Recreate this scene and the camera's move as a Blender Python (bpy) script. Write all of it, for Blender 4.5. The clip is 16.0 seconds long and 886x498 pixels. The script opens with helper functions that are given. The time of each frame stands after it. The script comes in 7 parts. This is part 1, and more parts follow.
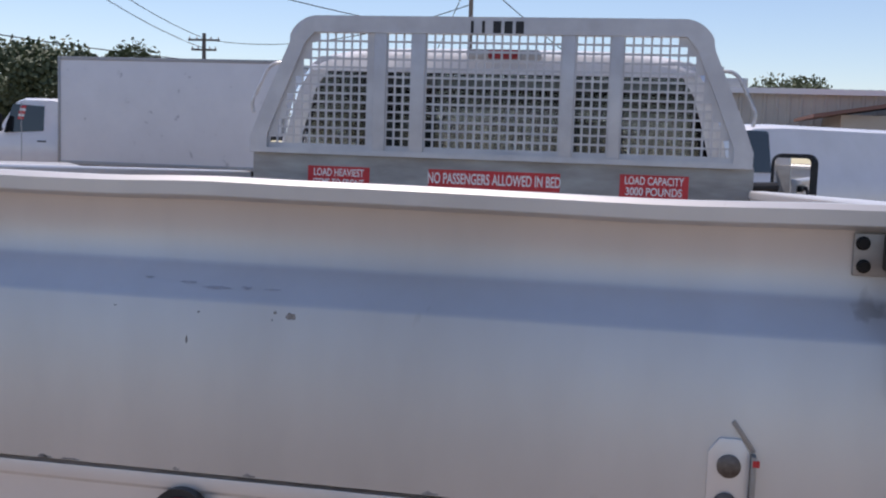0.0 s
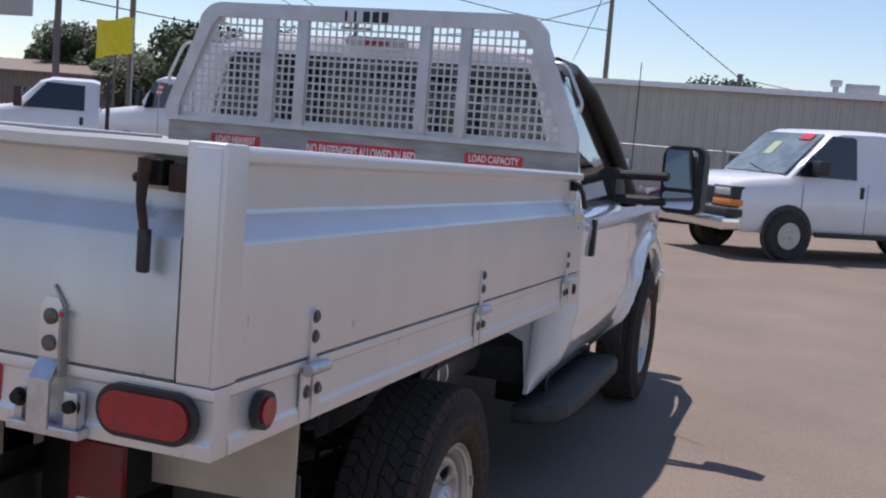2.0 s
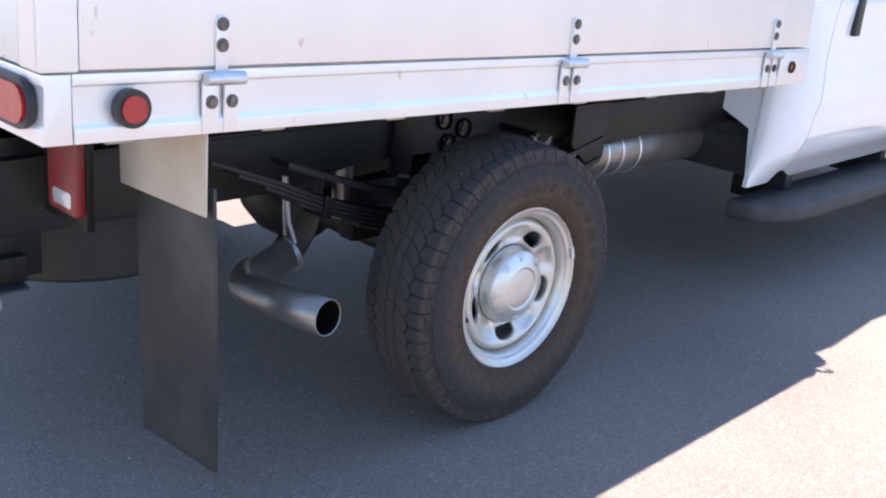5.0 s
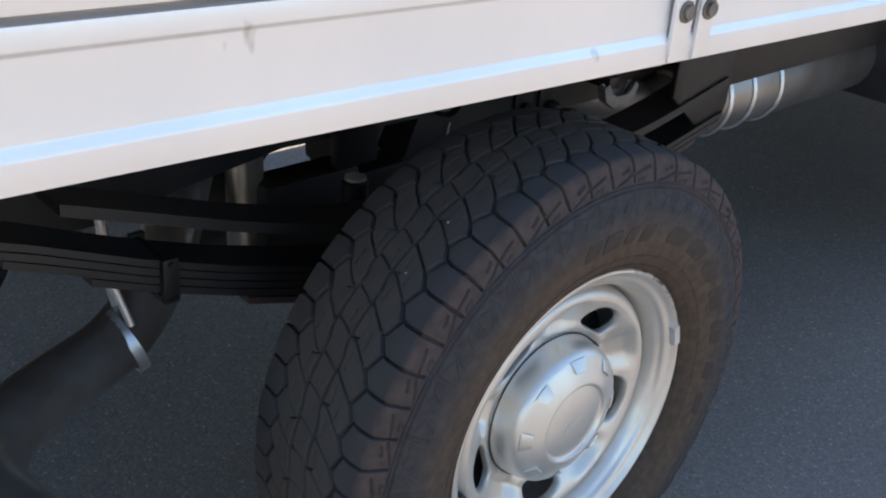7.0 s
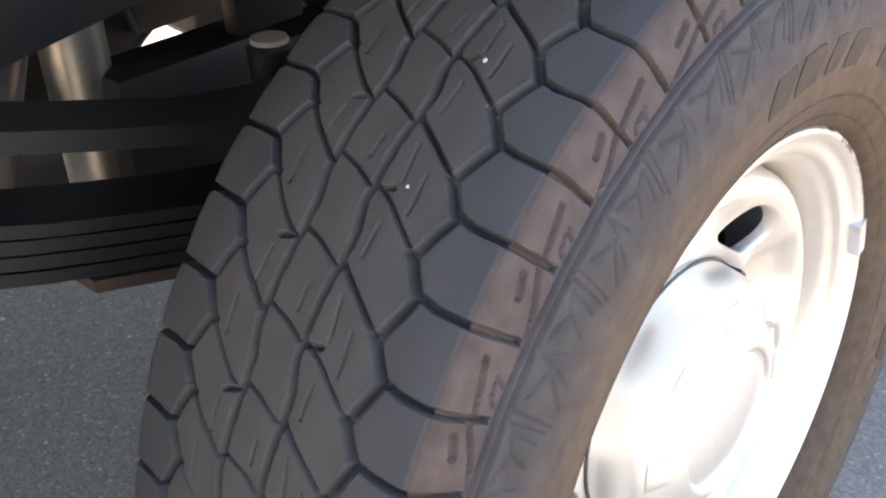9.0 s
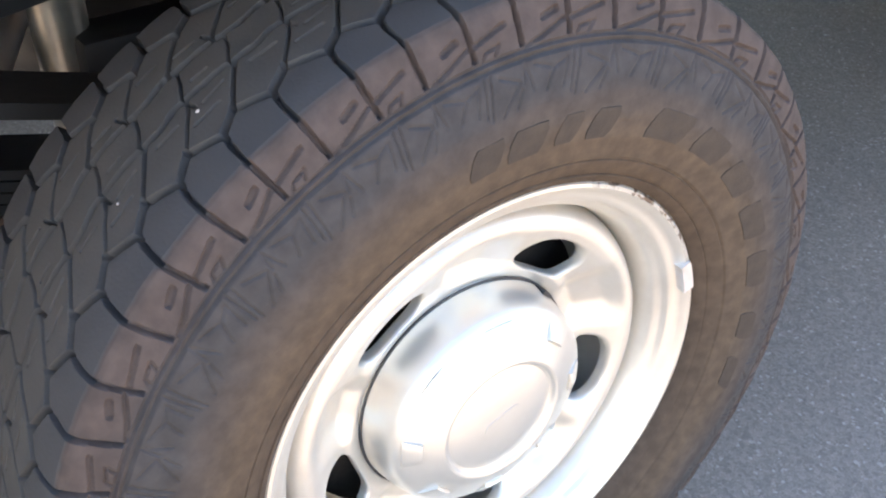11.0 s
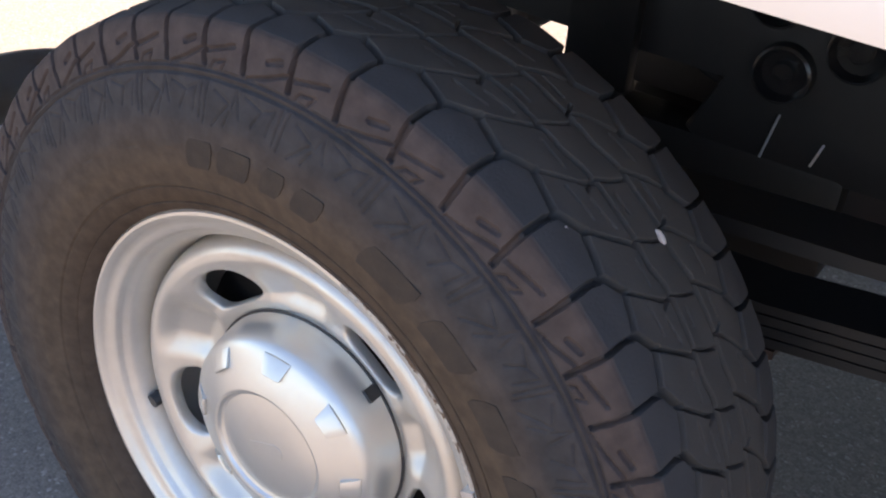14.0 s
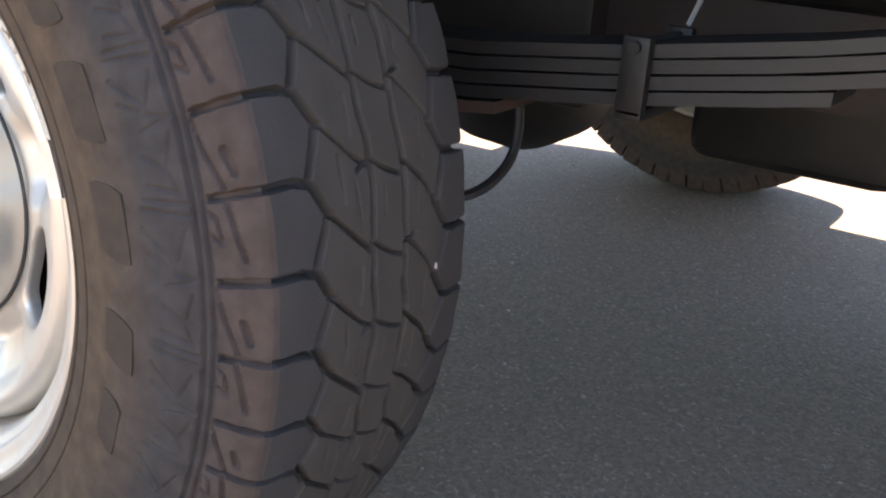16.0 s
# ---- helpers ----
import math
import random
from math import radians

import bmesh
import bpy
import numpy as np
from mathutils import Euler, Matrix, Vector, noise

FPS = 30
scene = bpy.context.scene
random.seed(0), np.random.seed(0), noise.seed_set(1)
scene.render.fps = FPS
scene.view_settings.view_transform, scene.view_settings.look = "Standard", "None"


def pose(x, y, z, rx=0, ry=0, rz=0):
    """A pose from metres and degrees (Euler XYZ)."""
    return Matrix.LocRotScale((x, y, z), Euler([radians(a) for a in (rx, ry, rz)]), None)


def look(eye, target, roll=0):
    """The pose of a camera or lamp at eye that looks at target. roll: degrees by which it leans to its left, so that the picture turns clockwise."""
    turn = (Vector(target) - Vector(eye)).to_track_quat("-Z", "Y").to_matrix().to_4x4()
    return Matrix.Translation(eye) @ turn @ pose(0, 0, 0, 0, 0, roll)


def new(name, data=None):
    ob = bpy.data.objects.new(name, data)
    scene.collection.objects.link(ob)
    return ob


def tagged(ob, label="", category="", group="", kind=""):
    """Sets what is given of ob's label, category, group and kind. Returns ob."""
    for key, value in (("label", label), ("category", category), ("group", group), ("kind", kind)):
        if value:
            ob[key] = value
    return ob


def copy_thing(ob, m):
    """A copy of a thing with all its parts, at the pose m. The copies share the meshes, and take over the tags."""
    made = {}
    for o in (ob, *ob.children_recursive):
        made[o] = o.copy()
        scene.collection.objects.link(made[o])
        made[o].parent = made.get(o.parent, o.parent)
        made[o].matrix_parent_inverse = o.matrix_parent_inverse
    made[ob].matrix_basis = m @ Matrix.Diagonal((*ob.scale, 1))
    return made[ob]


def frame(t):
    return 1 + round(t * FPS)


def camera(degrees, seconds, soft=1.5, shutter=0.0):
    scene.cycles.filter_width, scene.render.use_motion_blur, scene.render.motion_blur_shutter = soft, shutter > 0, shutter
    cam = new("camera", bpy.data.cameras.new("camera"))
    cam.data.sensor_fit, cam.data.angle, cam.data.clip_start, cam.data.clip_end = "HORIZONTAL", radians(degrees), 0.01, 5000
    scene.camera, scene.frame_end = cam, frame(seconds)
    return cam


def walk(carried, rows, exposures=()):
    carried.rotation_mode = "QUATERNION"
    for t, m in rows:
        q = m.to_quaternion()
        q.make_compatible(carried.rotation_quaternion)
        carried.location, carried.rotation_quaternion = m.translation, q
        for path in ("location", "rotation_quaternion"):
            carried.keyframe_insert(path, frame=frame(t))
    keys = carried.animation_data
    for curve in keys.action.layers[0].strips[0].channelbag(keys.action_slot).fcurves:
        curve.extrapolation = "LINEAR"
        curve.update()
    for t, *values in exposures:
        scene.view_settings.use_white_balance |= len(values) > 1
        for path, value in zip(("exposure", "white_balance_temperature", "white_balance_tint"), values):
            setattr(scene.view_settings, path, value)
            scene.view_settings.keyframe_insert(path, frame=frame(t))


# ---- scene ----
cam = camera(45.23, 16.0, soft=2.1)
EXPOSURES = [(0.0, 0.06, 6580, 20), (0.5, -0.20, 6580, 20), (1.0, -0.20, 6580, 20), (1.5, 0.04, 6530, 20), (2.0, 0.09, 6580, 19), (2.5, 0.14, 6580, 19), (3.0, 1.0, 6530, 17), (3.5, 1.4, 6530, 16), (4.0, 1.7, 6330, 16), (4.5, 1.9, 6280, 16), (7.0, 1.7, 6680, 8), (7.5, 1.65, 6730, 9), (8.2, 2.45, 7380, 13), (10.3, 4.05, 8080, 13), (11.0, 3.25, 7780, 13), (11.5, 2.55, 7630, 15), (12.0, 2.15, 7580, 16), (13.0, 2.2, 7580, 17), (13.5, 2.05, 7530, 17), (14.5, 2.15, 7230, 16), (15.0, 2.4, 7230, 17), (15.5, 2.6, 7430, 16), (16.0, 2.75, 8180, 16)]
PATH = [
    (0, (0.5829, -2.6812, 1.5468), (0.1988, -0.7279, 1.3545), 1.96),
    (0.5, (0.8715, -2.8066, 1.5711), (0.4760, -0.8555, 1.3794), 2.34),
    (1, (1.2635, -2.8550, 1.5663), (0.7863, -0.9220, 1.3776), 2.34),
    (1.5, (1.5922, -2.8666, 1.5426), (1.0400, -0.9535, 1.3557), 3.28),
    (2, (1.9276, -2.8665, 1.5446), (1.2679, -0.9912, 1.3252), 4.68),
    (2.5, (2.1438, -2.8235, 1.4965), (1.3815, -0.9965, 1.2115), 5.31),
    (3, (2.4147, -2.8574, 1.4711), (1.5195, -1.1115, 1.0834), 5.17),
    (3.5, (2.6485, -2.8867, 1.5114), (1.6361, -1.2346, 1.0158), 5.99),
    (4, (2.7709, -2.7678, 1.5085), (1.6473, -1.2084, 0.9556), 5.64),
    (4.5, (2.8204, -2.4966, 1.4869), (1.5778, -1.0449, 0.8965), 5.10),
    (4.7, (2.8027, -2.3694, 1.4670), (1.5224, -0.9550, 0.8670), 4.74),
    (6.8, (1.8334, -1.0767, 1.3445), (0.5613, 0.1567, 0.4169), 5.23),
    (7, (1.7338, -0.9900, 1.2893), (0.4600, 0.2536, 0.3779), 4.86),
    (7.5, (1.5293, -0.7961, 1.1862), (0.2636, 0.4262, 0.2352), 2.40),
    (8, (1.3379, -0.6580, 1.0324), (0.1470, 0.5722, -0.0012), -0.54),
    (8.2, (1.2793, -0.6323, 0.9853), (0.1391, 0.6277, -0.0693), -1.42),
    (10.3, (1.2518, -0.5700, 0.9364), (0.0477, 0.7011, -0.0304), -1.69),
    (10.5, (1.3268, -0.5386, 0.9794), (0.0722, 0.6445, -0.0336), -1.38),
    (11, (1.5160, -0.4206, 1.0798), (0.1988, 0.5223, -0.0932), 0.81),
    (11.5, (1.5951, -0.2556, 1.1287), (0.2510, 0.4321, -0.1831), 3.51),
    (12, (1.5927, -0.1033, 1.1503), (0.1343, 0.2877, -0.1613), 6.61),
    (12.5, (1.5789, 0.0747, 1.1638), (0.0823, -0.0215, -0.1594), 5.15),
    (13, (1.5828, 0.2359, 1.1682), (0.1338, -0.2246, -0.1311), 5.76),
    (13.5, (1.5697, 0.3958, 1.1524), (0.1732, -0.2918, -0.1035), 5.58),
    (14, (1.5235, 0.5205, 1.0868), (0.0925, -0.3750, 0.0143), 5.20),
    (14.5, (1.4835, 0.6238, 0.9502), (-0.0371, -0.4705, 0.2499), 4.37),
    (15, (1.4525, 0.7054, 0.7991), (-0.1243, -0.4548, 0.3896), 2.88),
    (15.5, (1.4130, 0.7677, 0.7092), (-0.1702, -0.3869, 0.3087), 2.52),
    (16, (1.4062, 0.7752, 0.6645), (-0.2010, -0.1993, -0.0191), 4.61),
]
walk(cam, [(t, look(eye, target, roll)) for t, eye, target, roll in PATH],
     exposures=EXPOSURES)

# ---- world, sun ----
SUN = Vector((-0.2986, 0.20, 1.0)).normalized()
world = bpy.data.worlds.new("sky")
scene.world = world
world.use_nodes = True
sky = world.node_tree.nodes.new("ShaderNodeTexSky")
sky.sky_type, sky.sun_disc = "NISHITA", False
sky.sun_elevation = math.asin(SUN.z)
sky.sun_rotation = math.atan2(SUN.x, SUN.y)
sky.air_density, sky.dust_density, sky.ozone_density = 1.0, 0.15, 3.4
world.node_tree.links.new(sky.outputs[0], world.node_tree.nodes["Background"].inputs[0])
world.node_tree.nodes["Background"].inputs[1].default_value = 0.128
sun_data = bpy.data.lights.new("sun", "SUN")
sun_data.energy, sun_data.angle, sun_data.color = 4.3, radians(0.53), (1.0, 0.95, 0.88)
sun = new("sun", sun_data)
sun.matrix_world = look(SUN * 30, (0, 0, 0))


# ---- materials ----
def material(name, colour, rough=0.5, metal=0.0, second=None, scale=6.0, contrast=(0.35, 0.7), bump=0.0, bump_scale=120.0,
             speck=None, speck_scale=60.0, speck_cut=0.62, coat=0.0, stretch=(1, 1, 1), rough_var=0.0, objects=0.0, gloss=0.5):
    m = bpy.data.materials.new(name)
    m.use_nodes = True
    nt = m.node_tree
    b = nt.nodes["Principled BSDF"]
    b.inputs["Roughness"].default_value, b.inputs["Metallic"].default_value = rough, metal
    b.inputs["Coat Weight"].default_value = coat
    b.inputs["Specular IOR Level"].default_value = gloss
    tc = nt.nodes.new("ShaderNodeTexCoord")
    mp = nt.nodes.new("ShaderNodeMapping")
    mp.inputs["Scale"].default_value = stretch
    nt.links.new(tc.outputs["Object"], mp.inputs["Vector"])
    where = mp.outputs["Vector"]

    def noise_tex(sc, detail=5, r=0.6):
        n = nt.nodes.new("ShaderNodeTexNoise")
        n.inputs["Scale"].default_value, n.inputs["Detail"].default_value, n.inputs["Roughness"].default_value = sc, detail, r
        nt.links.new(where, n.inputs["Vector"])
        return n

    def ramp(src, lo, hi):
        r = nt.nodes.new("ShaderNodeMapRange")
        r.inputs["From Min"].default_value, r.inputs["From Max"].default_value = lo, hi
        nt.links.new(src, r.inputs["Value"])
        return r.outputs["Result"]

    def mix(fac, a, c):
        x = nt.nodes.new("ShaderNodeMix")
        x.data_type = "RGBA"
        nt.links.new(fac, x.inputs["Factor"])
        for sock, v in ((x.inputs["A"], a), (x.inputs["B"], c)):
            if isinstance(v, tuple):
                sock.default_value = (*v, 1)
            else:
                nt.links.new(v, sock)
        return x.outputs["Result"]

    out = tuple(colour)
    if second:
        f = ramp(noise_tex(scale).outputs["Fac"], *contrast)
        out = mix(f, out, tuple(second))
        if rough_var:
            r = nt.nodes.new("ShaderNodeMapRange")
            r.inputs["To Min"].default_value, r.inputs["To Max"].default_value = rough, rough + rough_var
            nt.links.new(f, r.inputs["Value"])
            nt.links.new(r.outputs["Result"], b.inputs["Roughness"])
    if speck:
        out = mix(ramp(noise_tex(speck_scale, 3).outputs["Fac"], speck_cut, speck_cut + 0.06), out, tuple(speck))
    if objects:
        oi = nt.nodes.new("ShaderNodeObjectInfo")
        hs = nt.nodes.new("ShaderNodeHueSaturation")
        mr = nt.nodes.new("ShaderNodeMapRange")
        mr.inputs["To Min"].default_value, mr.inputs["To Max"].default_value = 1 - objects, 1 + objects
        nt.links.new(oi.outputs["Random"], mr.inputs["Value"])
        nt.links.new(mr.outputs["Result"], hs.inputs["Value"])
        if isinstance(out, tuple):
            hs.inputs["Color"].default_value = (*out, 1)
        else:
            nt.links.new(out, hs.inputs["Color"])
        out = hs.outputs["Color"]
    if isinstance(out, tuple):
        b.inputs["Base Color"].default_value = (*out, 1)
    else:
        nt.links.new(out, b.inputs["Base Color"])
    if bump:
        bp = nt.nodes.new("ShaderNodeBump")
        bp.inputs["Strength"].default_value, bp.inputs["Distance"].default_value = bump, 0.002
        nt.links.new(noise_tex(bump_scale, 6, 0.65).outputs["Fac"], bp.inputs["Height"])
        nt.links.new(bp.outputs["Normal"], b.inputs["Normal"])
    return m


def glass_material(name, tint, rough=0.02):
    m = bpy.data.materials.new(name)
    m.use_nodes = True
    b = m.node_tree.nodes["Principled BSDF"]
    b.inputs["Base Color"].default_value = (*tint, 1)
    b.inputs["Roughness"].default_value = rough
    b.inputs["Transmission Weight"].default_value = 1.0
    b.inputs["IOR"].default_value = 1.45
    return m


BED = material("dull_aluminium_bed", (0.77, 0.75, 0.735), 0.36, 0.60, (0.70, 0.675, 0.655), 2.4, (0.36, 0.72), 0.02, 40, (0.50, 0.47, 0.43), 18, 0.71, 0.0, (1, 1, 0.5), 0.10)
# grime mottling; the base is also dimmed for the darker surroundings it mirrors
BED_DIRTY_DIM = material("grimy_aluminium_gate", (0.68, 0.66, 0.64), 0.36, 0.58, (0.53, 0.51, 0.485), 2.2, (0.34, 0.72), 0.03, 40, (0.46, 0.43, 0.40), 14, 0.68, 0.0, (1, 1, 0.35), 0.10)
CHIP = material("bare_chip", (0.20, 0.20, 0.20), 0.5, 0.5, (0.34, 0.34, 0.34), 160, (0.4, 0.6))
SCUFF = material("rubbed_aluminium", (0.44, 0.43, 0.44), 0.45, 0.6, (0.62, 0.60, 0.60), 90, (0.4, 0.7))
MESH_METAL = material("headboard_aluminium", (0.60, 0.60, 0.61), 0.42, 0.35, (0.51, 0.51, 0.52), 9, (0.35, 0.7), 0.1, 150, None, 60, 0.62, 0, (1, 1, 1), 0.15)
BARE = material("dull_bare_aluminium", (0.40, 0.38, 0.35), 0.45, 0.6, (0.28, 0.26, 0.24), 4, (0.35, 0.7), 0.1, 90, None, 60, 0.6, 0, (1, 1, 4), 0.2)
DUSTY_STEEL = material("dusty_grey_steel", (0.17, 0.155, 0.14), 0.6, 0.2, (0.09, 0.08, 0.07), 40, (0.35, 0.7), 0.2, 90)
DUSTY_PLATE = material("dusty_aluminium_plate", (0.52, 0.46, 0.38), 0.5, 0.35, (0.40, 0.345, 0.28), 5, (0.35, 0.7), 0.1, 90)
BRIGHT = material("brushed_zinc", (0.62, 0.62, 0.64), 0.35, 0.7, (0.5, 0.48, 0.46), 30, (0.4, 0.7), 0.1, 200)
CAB = material("white_car_paint", (0.80, 0.80, 0.82), 0.12, 0.0, (0.77, 0.77, 0.78), 3, (0.4, 0.7), 0, 100, None, 60, 0.6, 1.0)
VAN_WHITE = material("white_van_paint", (0.78, 0.78, 0.80), 0.2, 0.0, (0.73, 0.73, 0.74), 2, (0.4, 0.7), 0, 100, None, 60, 0.6, 0.6)
BLACK = material("black_plastic", (0.018, 0.018, 0.02), 0.45, 0.0, (0.03, 0.03, 0.032), 20, (0.4, 0.7), 0.15, 300)
# dusty black, lifted further to imitate the pale veil over the underbody
RAIL_BLACK = material("dusty_chassis_black", (0.016, 0.0145, 0.014), 0.5, 0.0, (0.024, 0.020, 0.018), 9, (0.4, 0.72), 0.3, 90, gloss=0.3)
STEEL_BLACK = material("black_chassis_steel", (0.008, 0.0075, 0.0075), 0.45, 0.0, (0.016, 0.013, 0.012), 14, (0.4, 0.72), 0.3, 90, gloss=0.3)
RUNNER = material("dusty_beige_runner", (0.34, 0.30, 0.25), 0.6, 0.0, (0.26, 0.22, 0.18), 7, (0.4, 0.72), 0.2, 90)
RUST = material("rusty_steel", (0.06, 0.03, 0.018), 0.8, 0.0, (0.03, 0.018, 0.014), 18, (0.35, 0.7), 0.5, 110)
DARK_RUST = material("dark_oily_rust", (0.020, 0.010, 0.008), 0.7, 0.0, (0.009, 0.007, 0.007), 14, (0.4, 0.7), 0.4, 110)
SPRING = material("grey_spring_steel", (0.010, 0.0095, 0.0095), 0.55, 0.1, (0.016, 0.012, 0.010), 12, (0.4, 0.7), 0.3, 120)
BOLT = material("dull_bolt_steel", (0.19, 0.165, 0.145), 0.5, 0.5, (0.08, 0.06, 0.05), 60)
# near-black that stands in for the shade inside the tail pipe
BORE_SHADE = material("exhaust_soot", (0.004, 0.004, 0.004), 0.95, 0.0, (0.008, 0.007, 0.006), 20, (0.4, 0.7), gloss=0.05)
PIPE = material("exhaust_steel", (0.30, 0.285, 0.27), 0.36, 0.75, (0.20, 0.16, 0.13), 7, (0.4, 0.75), 0.2, 80)
FLAP = material("rubber_mud_flap", (0.013, 0.013, 0.013), 0.6, 0.0, (0.060, 0.051, 0.042), 3.5, (0.42, 0.72), 0.3, 60)
RIM = material("silver_wheel_paint", (0.60, 0.565, 0.51), 0.38, 0.62, (0.52, 0.475, 0.42), 12, (0.42, 0.75), 0.08, 200, None, 60, 0.6, 0.08, rough_var=0.1)
CAP = material("silver_plastic_cap", (0.61, 0.59, 0.545), 0.35, 0.68, (0.565, 0.54, 0.495), 14, (0.42, 0.75), 0.03, 300, None, 60, 0.6, 0.06, rough_var=0.08)
RIM_WORN = material("chipped_rim_edge", (0.42, 0.40, 0.37), 0.5, 0.5, (0.10, 0.07, 0.05), 60, (0.5, 0.56), 0.5, 200)
RED_LENS = material("red_lamp_lens", (0.40, 0.008, 0.012), 0.30, 0, (0.28, 0.006, 0.010), 40, (0.4, 0.7), 0.3, 160, None, 60, 0.6, 0.6)
AMBER = material("amber_lens", (0.75, 0.20, 0.02), 0.25, 0, None, 6, (0.4, 0.7), 0.2, 150, None, 60, 0.6, 0.5)
CLEAR_LENS = material("clear_lamp_lens", (0.55, 0.55, 0.55), 0.15, 0.4)
# dusty red, with the deep shade under the bed put into the colour
RED_DUSTY_DIM = material("dusty_red_lens", (0.20, 0.012, 0.014), 0.35, 0, (0.12, 0.03, 0.03), 14, (0.4, 0.7))
STICKER = material("red_sticker", (0.62, 0.035, 0.04), 0.4, 0, (0.52, 0.03, 0.035), 16, (0.4, 0.7))
LETTER = material("white_lettering", (0.82, 0.80, 0.78), 0.5)
INK = material("black_marker", (0.02, 0.02, 0.022), 0.6)
YELLOW = material("yellow_flag_cloth", (0.85, 0.72, 0.03), 0.75, 0, (0.75, 0.62, 0.02), 5, (0.4, 0.7), 0.3, 30)
GLASS = glass_material("tinted_window_glass", (0.52, 0.60, 0.61))
DARK_GLASS = material("dark_reflecting_glass", (0.012, 0.014, 0.016), 0.03, 0, None, 5, (0.4, 0.7), 0, 100, None, 60, 0.6, 1.0)
# opaque grey-green with the windshields' pale reflections painted in
PALE_SCREEN = material("windshield_glass", (0.20, 0.25, 0.25), 0.03, 0, (0.12, 0.15, 0.15), 2, (0.4, 0.6), 0, 100, None, 60, 0.6, 1.0)
MIRROR = material("mirror_glass", (0.85, 0.87, 0.88), 0.01, 1.0)
GLOSS_BLACK = material("glossy_black_steel", (0.010, 0.010, 0.011), 0.22, 0.0, (0.018, 0.016, 0.015), 30, (0.4, 0.7), 0.15, 120, gloss=0.5)
SHOCK_PAINT = material("dull_shock_metal", (0.38, 0.345, 0.29), 0.34, 0.85, (0.26, 0.23, 0.19), 16, (0.4, 0.72), 0.1, 120)
PEBBLE = material("pale_pink_stone", (0.55, 0.47, 0.43), 0.8, 0, (0.40, 0.33, 0.30), 300, (0.4, 0.7))
YARD_RIM = material("dull_grey_wheel", (0.46, 0.46, 0.47), 0.35, 0.6, (0.34, 0.34, 0.34), 14)
CHROME = material("chrome", (0.75, 0.75, 0.76), 0.12, 1.0)
SEAT = material("grey_seat_vinyl", (0.10, 0.10, 0.105), 0.7, 0, (0.13, 0.13, 0.13), 8)
WALL = material("tan_metal_siding", (0.50, 0.47, 0.41), 0.6, 0, (0.44, 0.41, 0.36), 1.5, (0.35, 0.7), 0.1, 20)
WALL_DARK = material("brown_metal_siding", (0.20, 0.155, 0.125), 0.7, 0, (0.16, 0.125, 0.10), 1.2, (0.35, 0.7))
TRIM = material("white_roof_trim", (0.80, 0.80, 0.80), 0.4)
ROOF_RED = material("red_brown_roof", (0.24, 0.12, 0.09), 0.6, 0, (0.19, 0.10, 0.08), 2, (0.35, 0.7))
STEP = material("grey_step_plastic", (0.032, 0.032, 0.036), 0.6, 0, (0.045, 0.043, 0.043), 8, (0.4, 0.7), 0.3, 200)
WOOD = material("weathered_pole_wood", (0.20, 0.17, 0.15), 0.9, 0, (0.14, 0.12, 0.105), 9, (0.35, 0.7), 0.6, 40, None, 60, 0.6, 0, (1, 1, 0.1))
WIRE = material("black_cable", (0.02, 0.02, 0.022), 0.6)
GALV = material("galvanised_steel", (0.42, 0.43, 0.44), 0.5, 0.6, (0.34, 0.34, 0.35), 14)
BARK = material("tree_bark", (0.09, 0.07, 0.05), 0.9, 0, (0.05, 0.04, 0.03), 12, (0.35, 0.7), 0.8, 30)
LEAF = material("green_foliage", (0.095, 0.120, 0.058), 0.65, 0, (0.062, 0.088, 0.040), 0.9, (0.3, 0.7))
MAROON = material("maroon_car_paint", (0.06, 0.012, 0.016), 0.15, 0, None, 3, (0.4, 0.7), 0, 100, None, 60, 0.6, 1.0)
BOX_WHITE = material("white_box_panel", (0.80, 0.80, 0.81), 0.45, 0, (0.75, 0.75, 0.76), 1.5, (0.35, 0.7), 0, 100, (0.52, 0.52, 0.53), 3, 0.66)


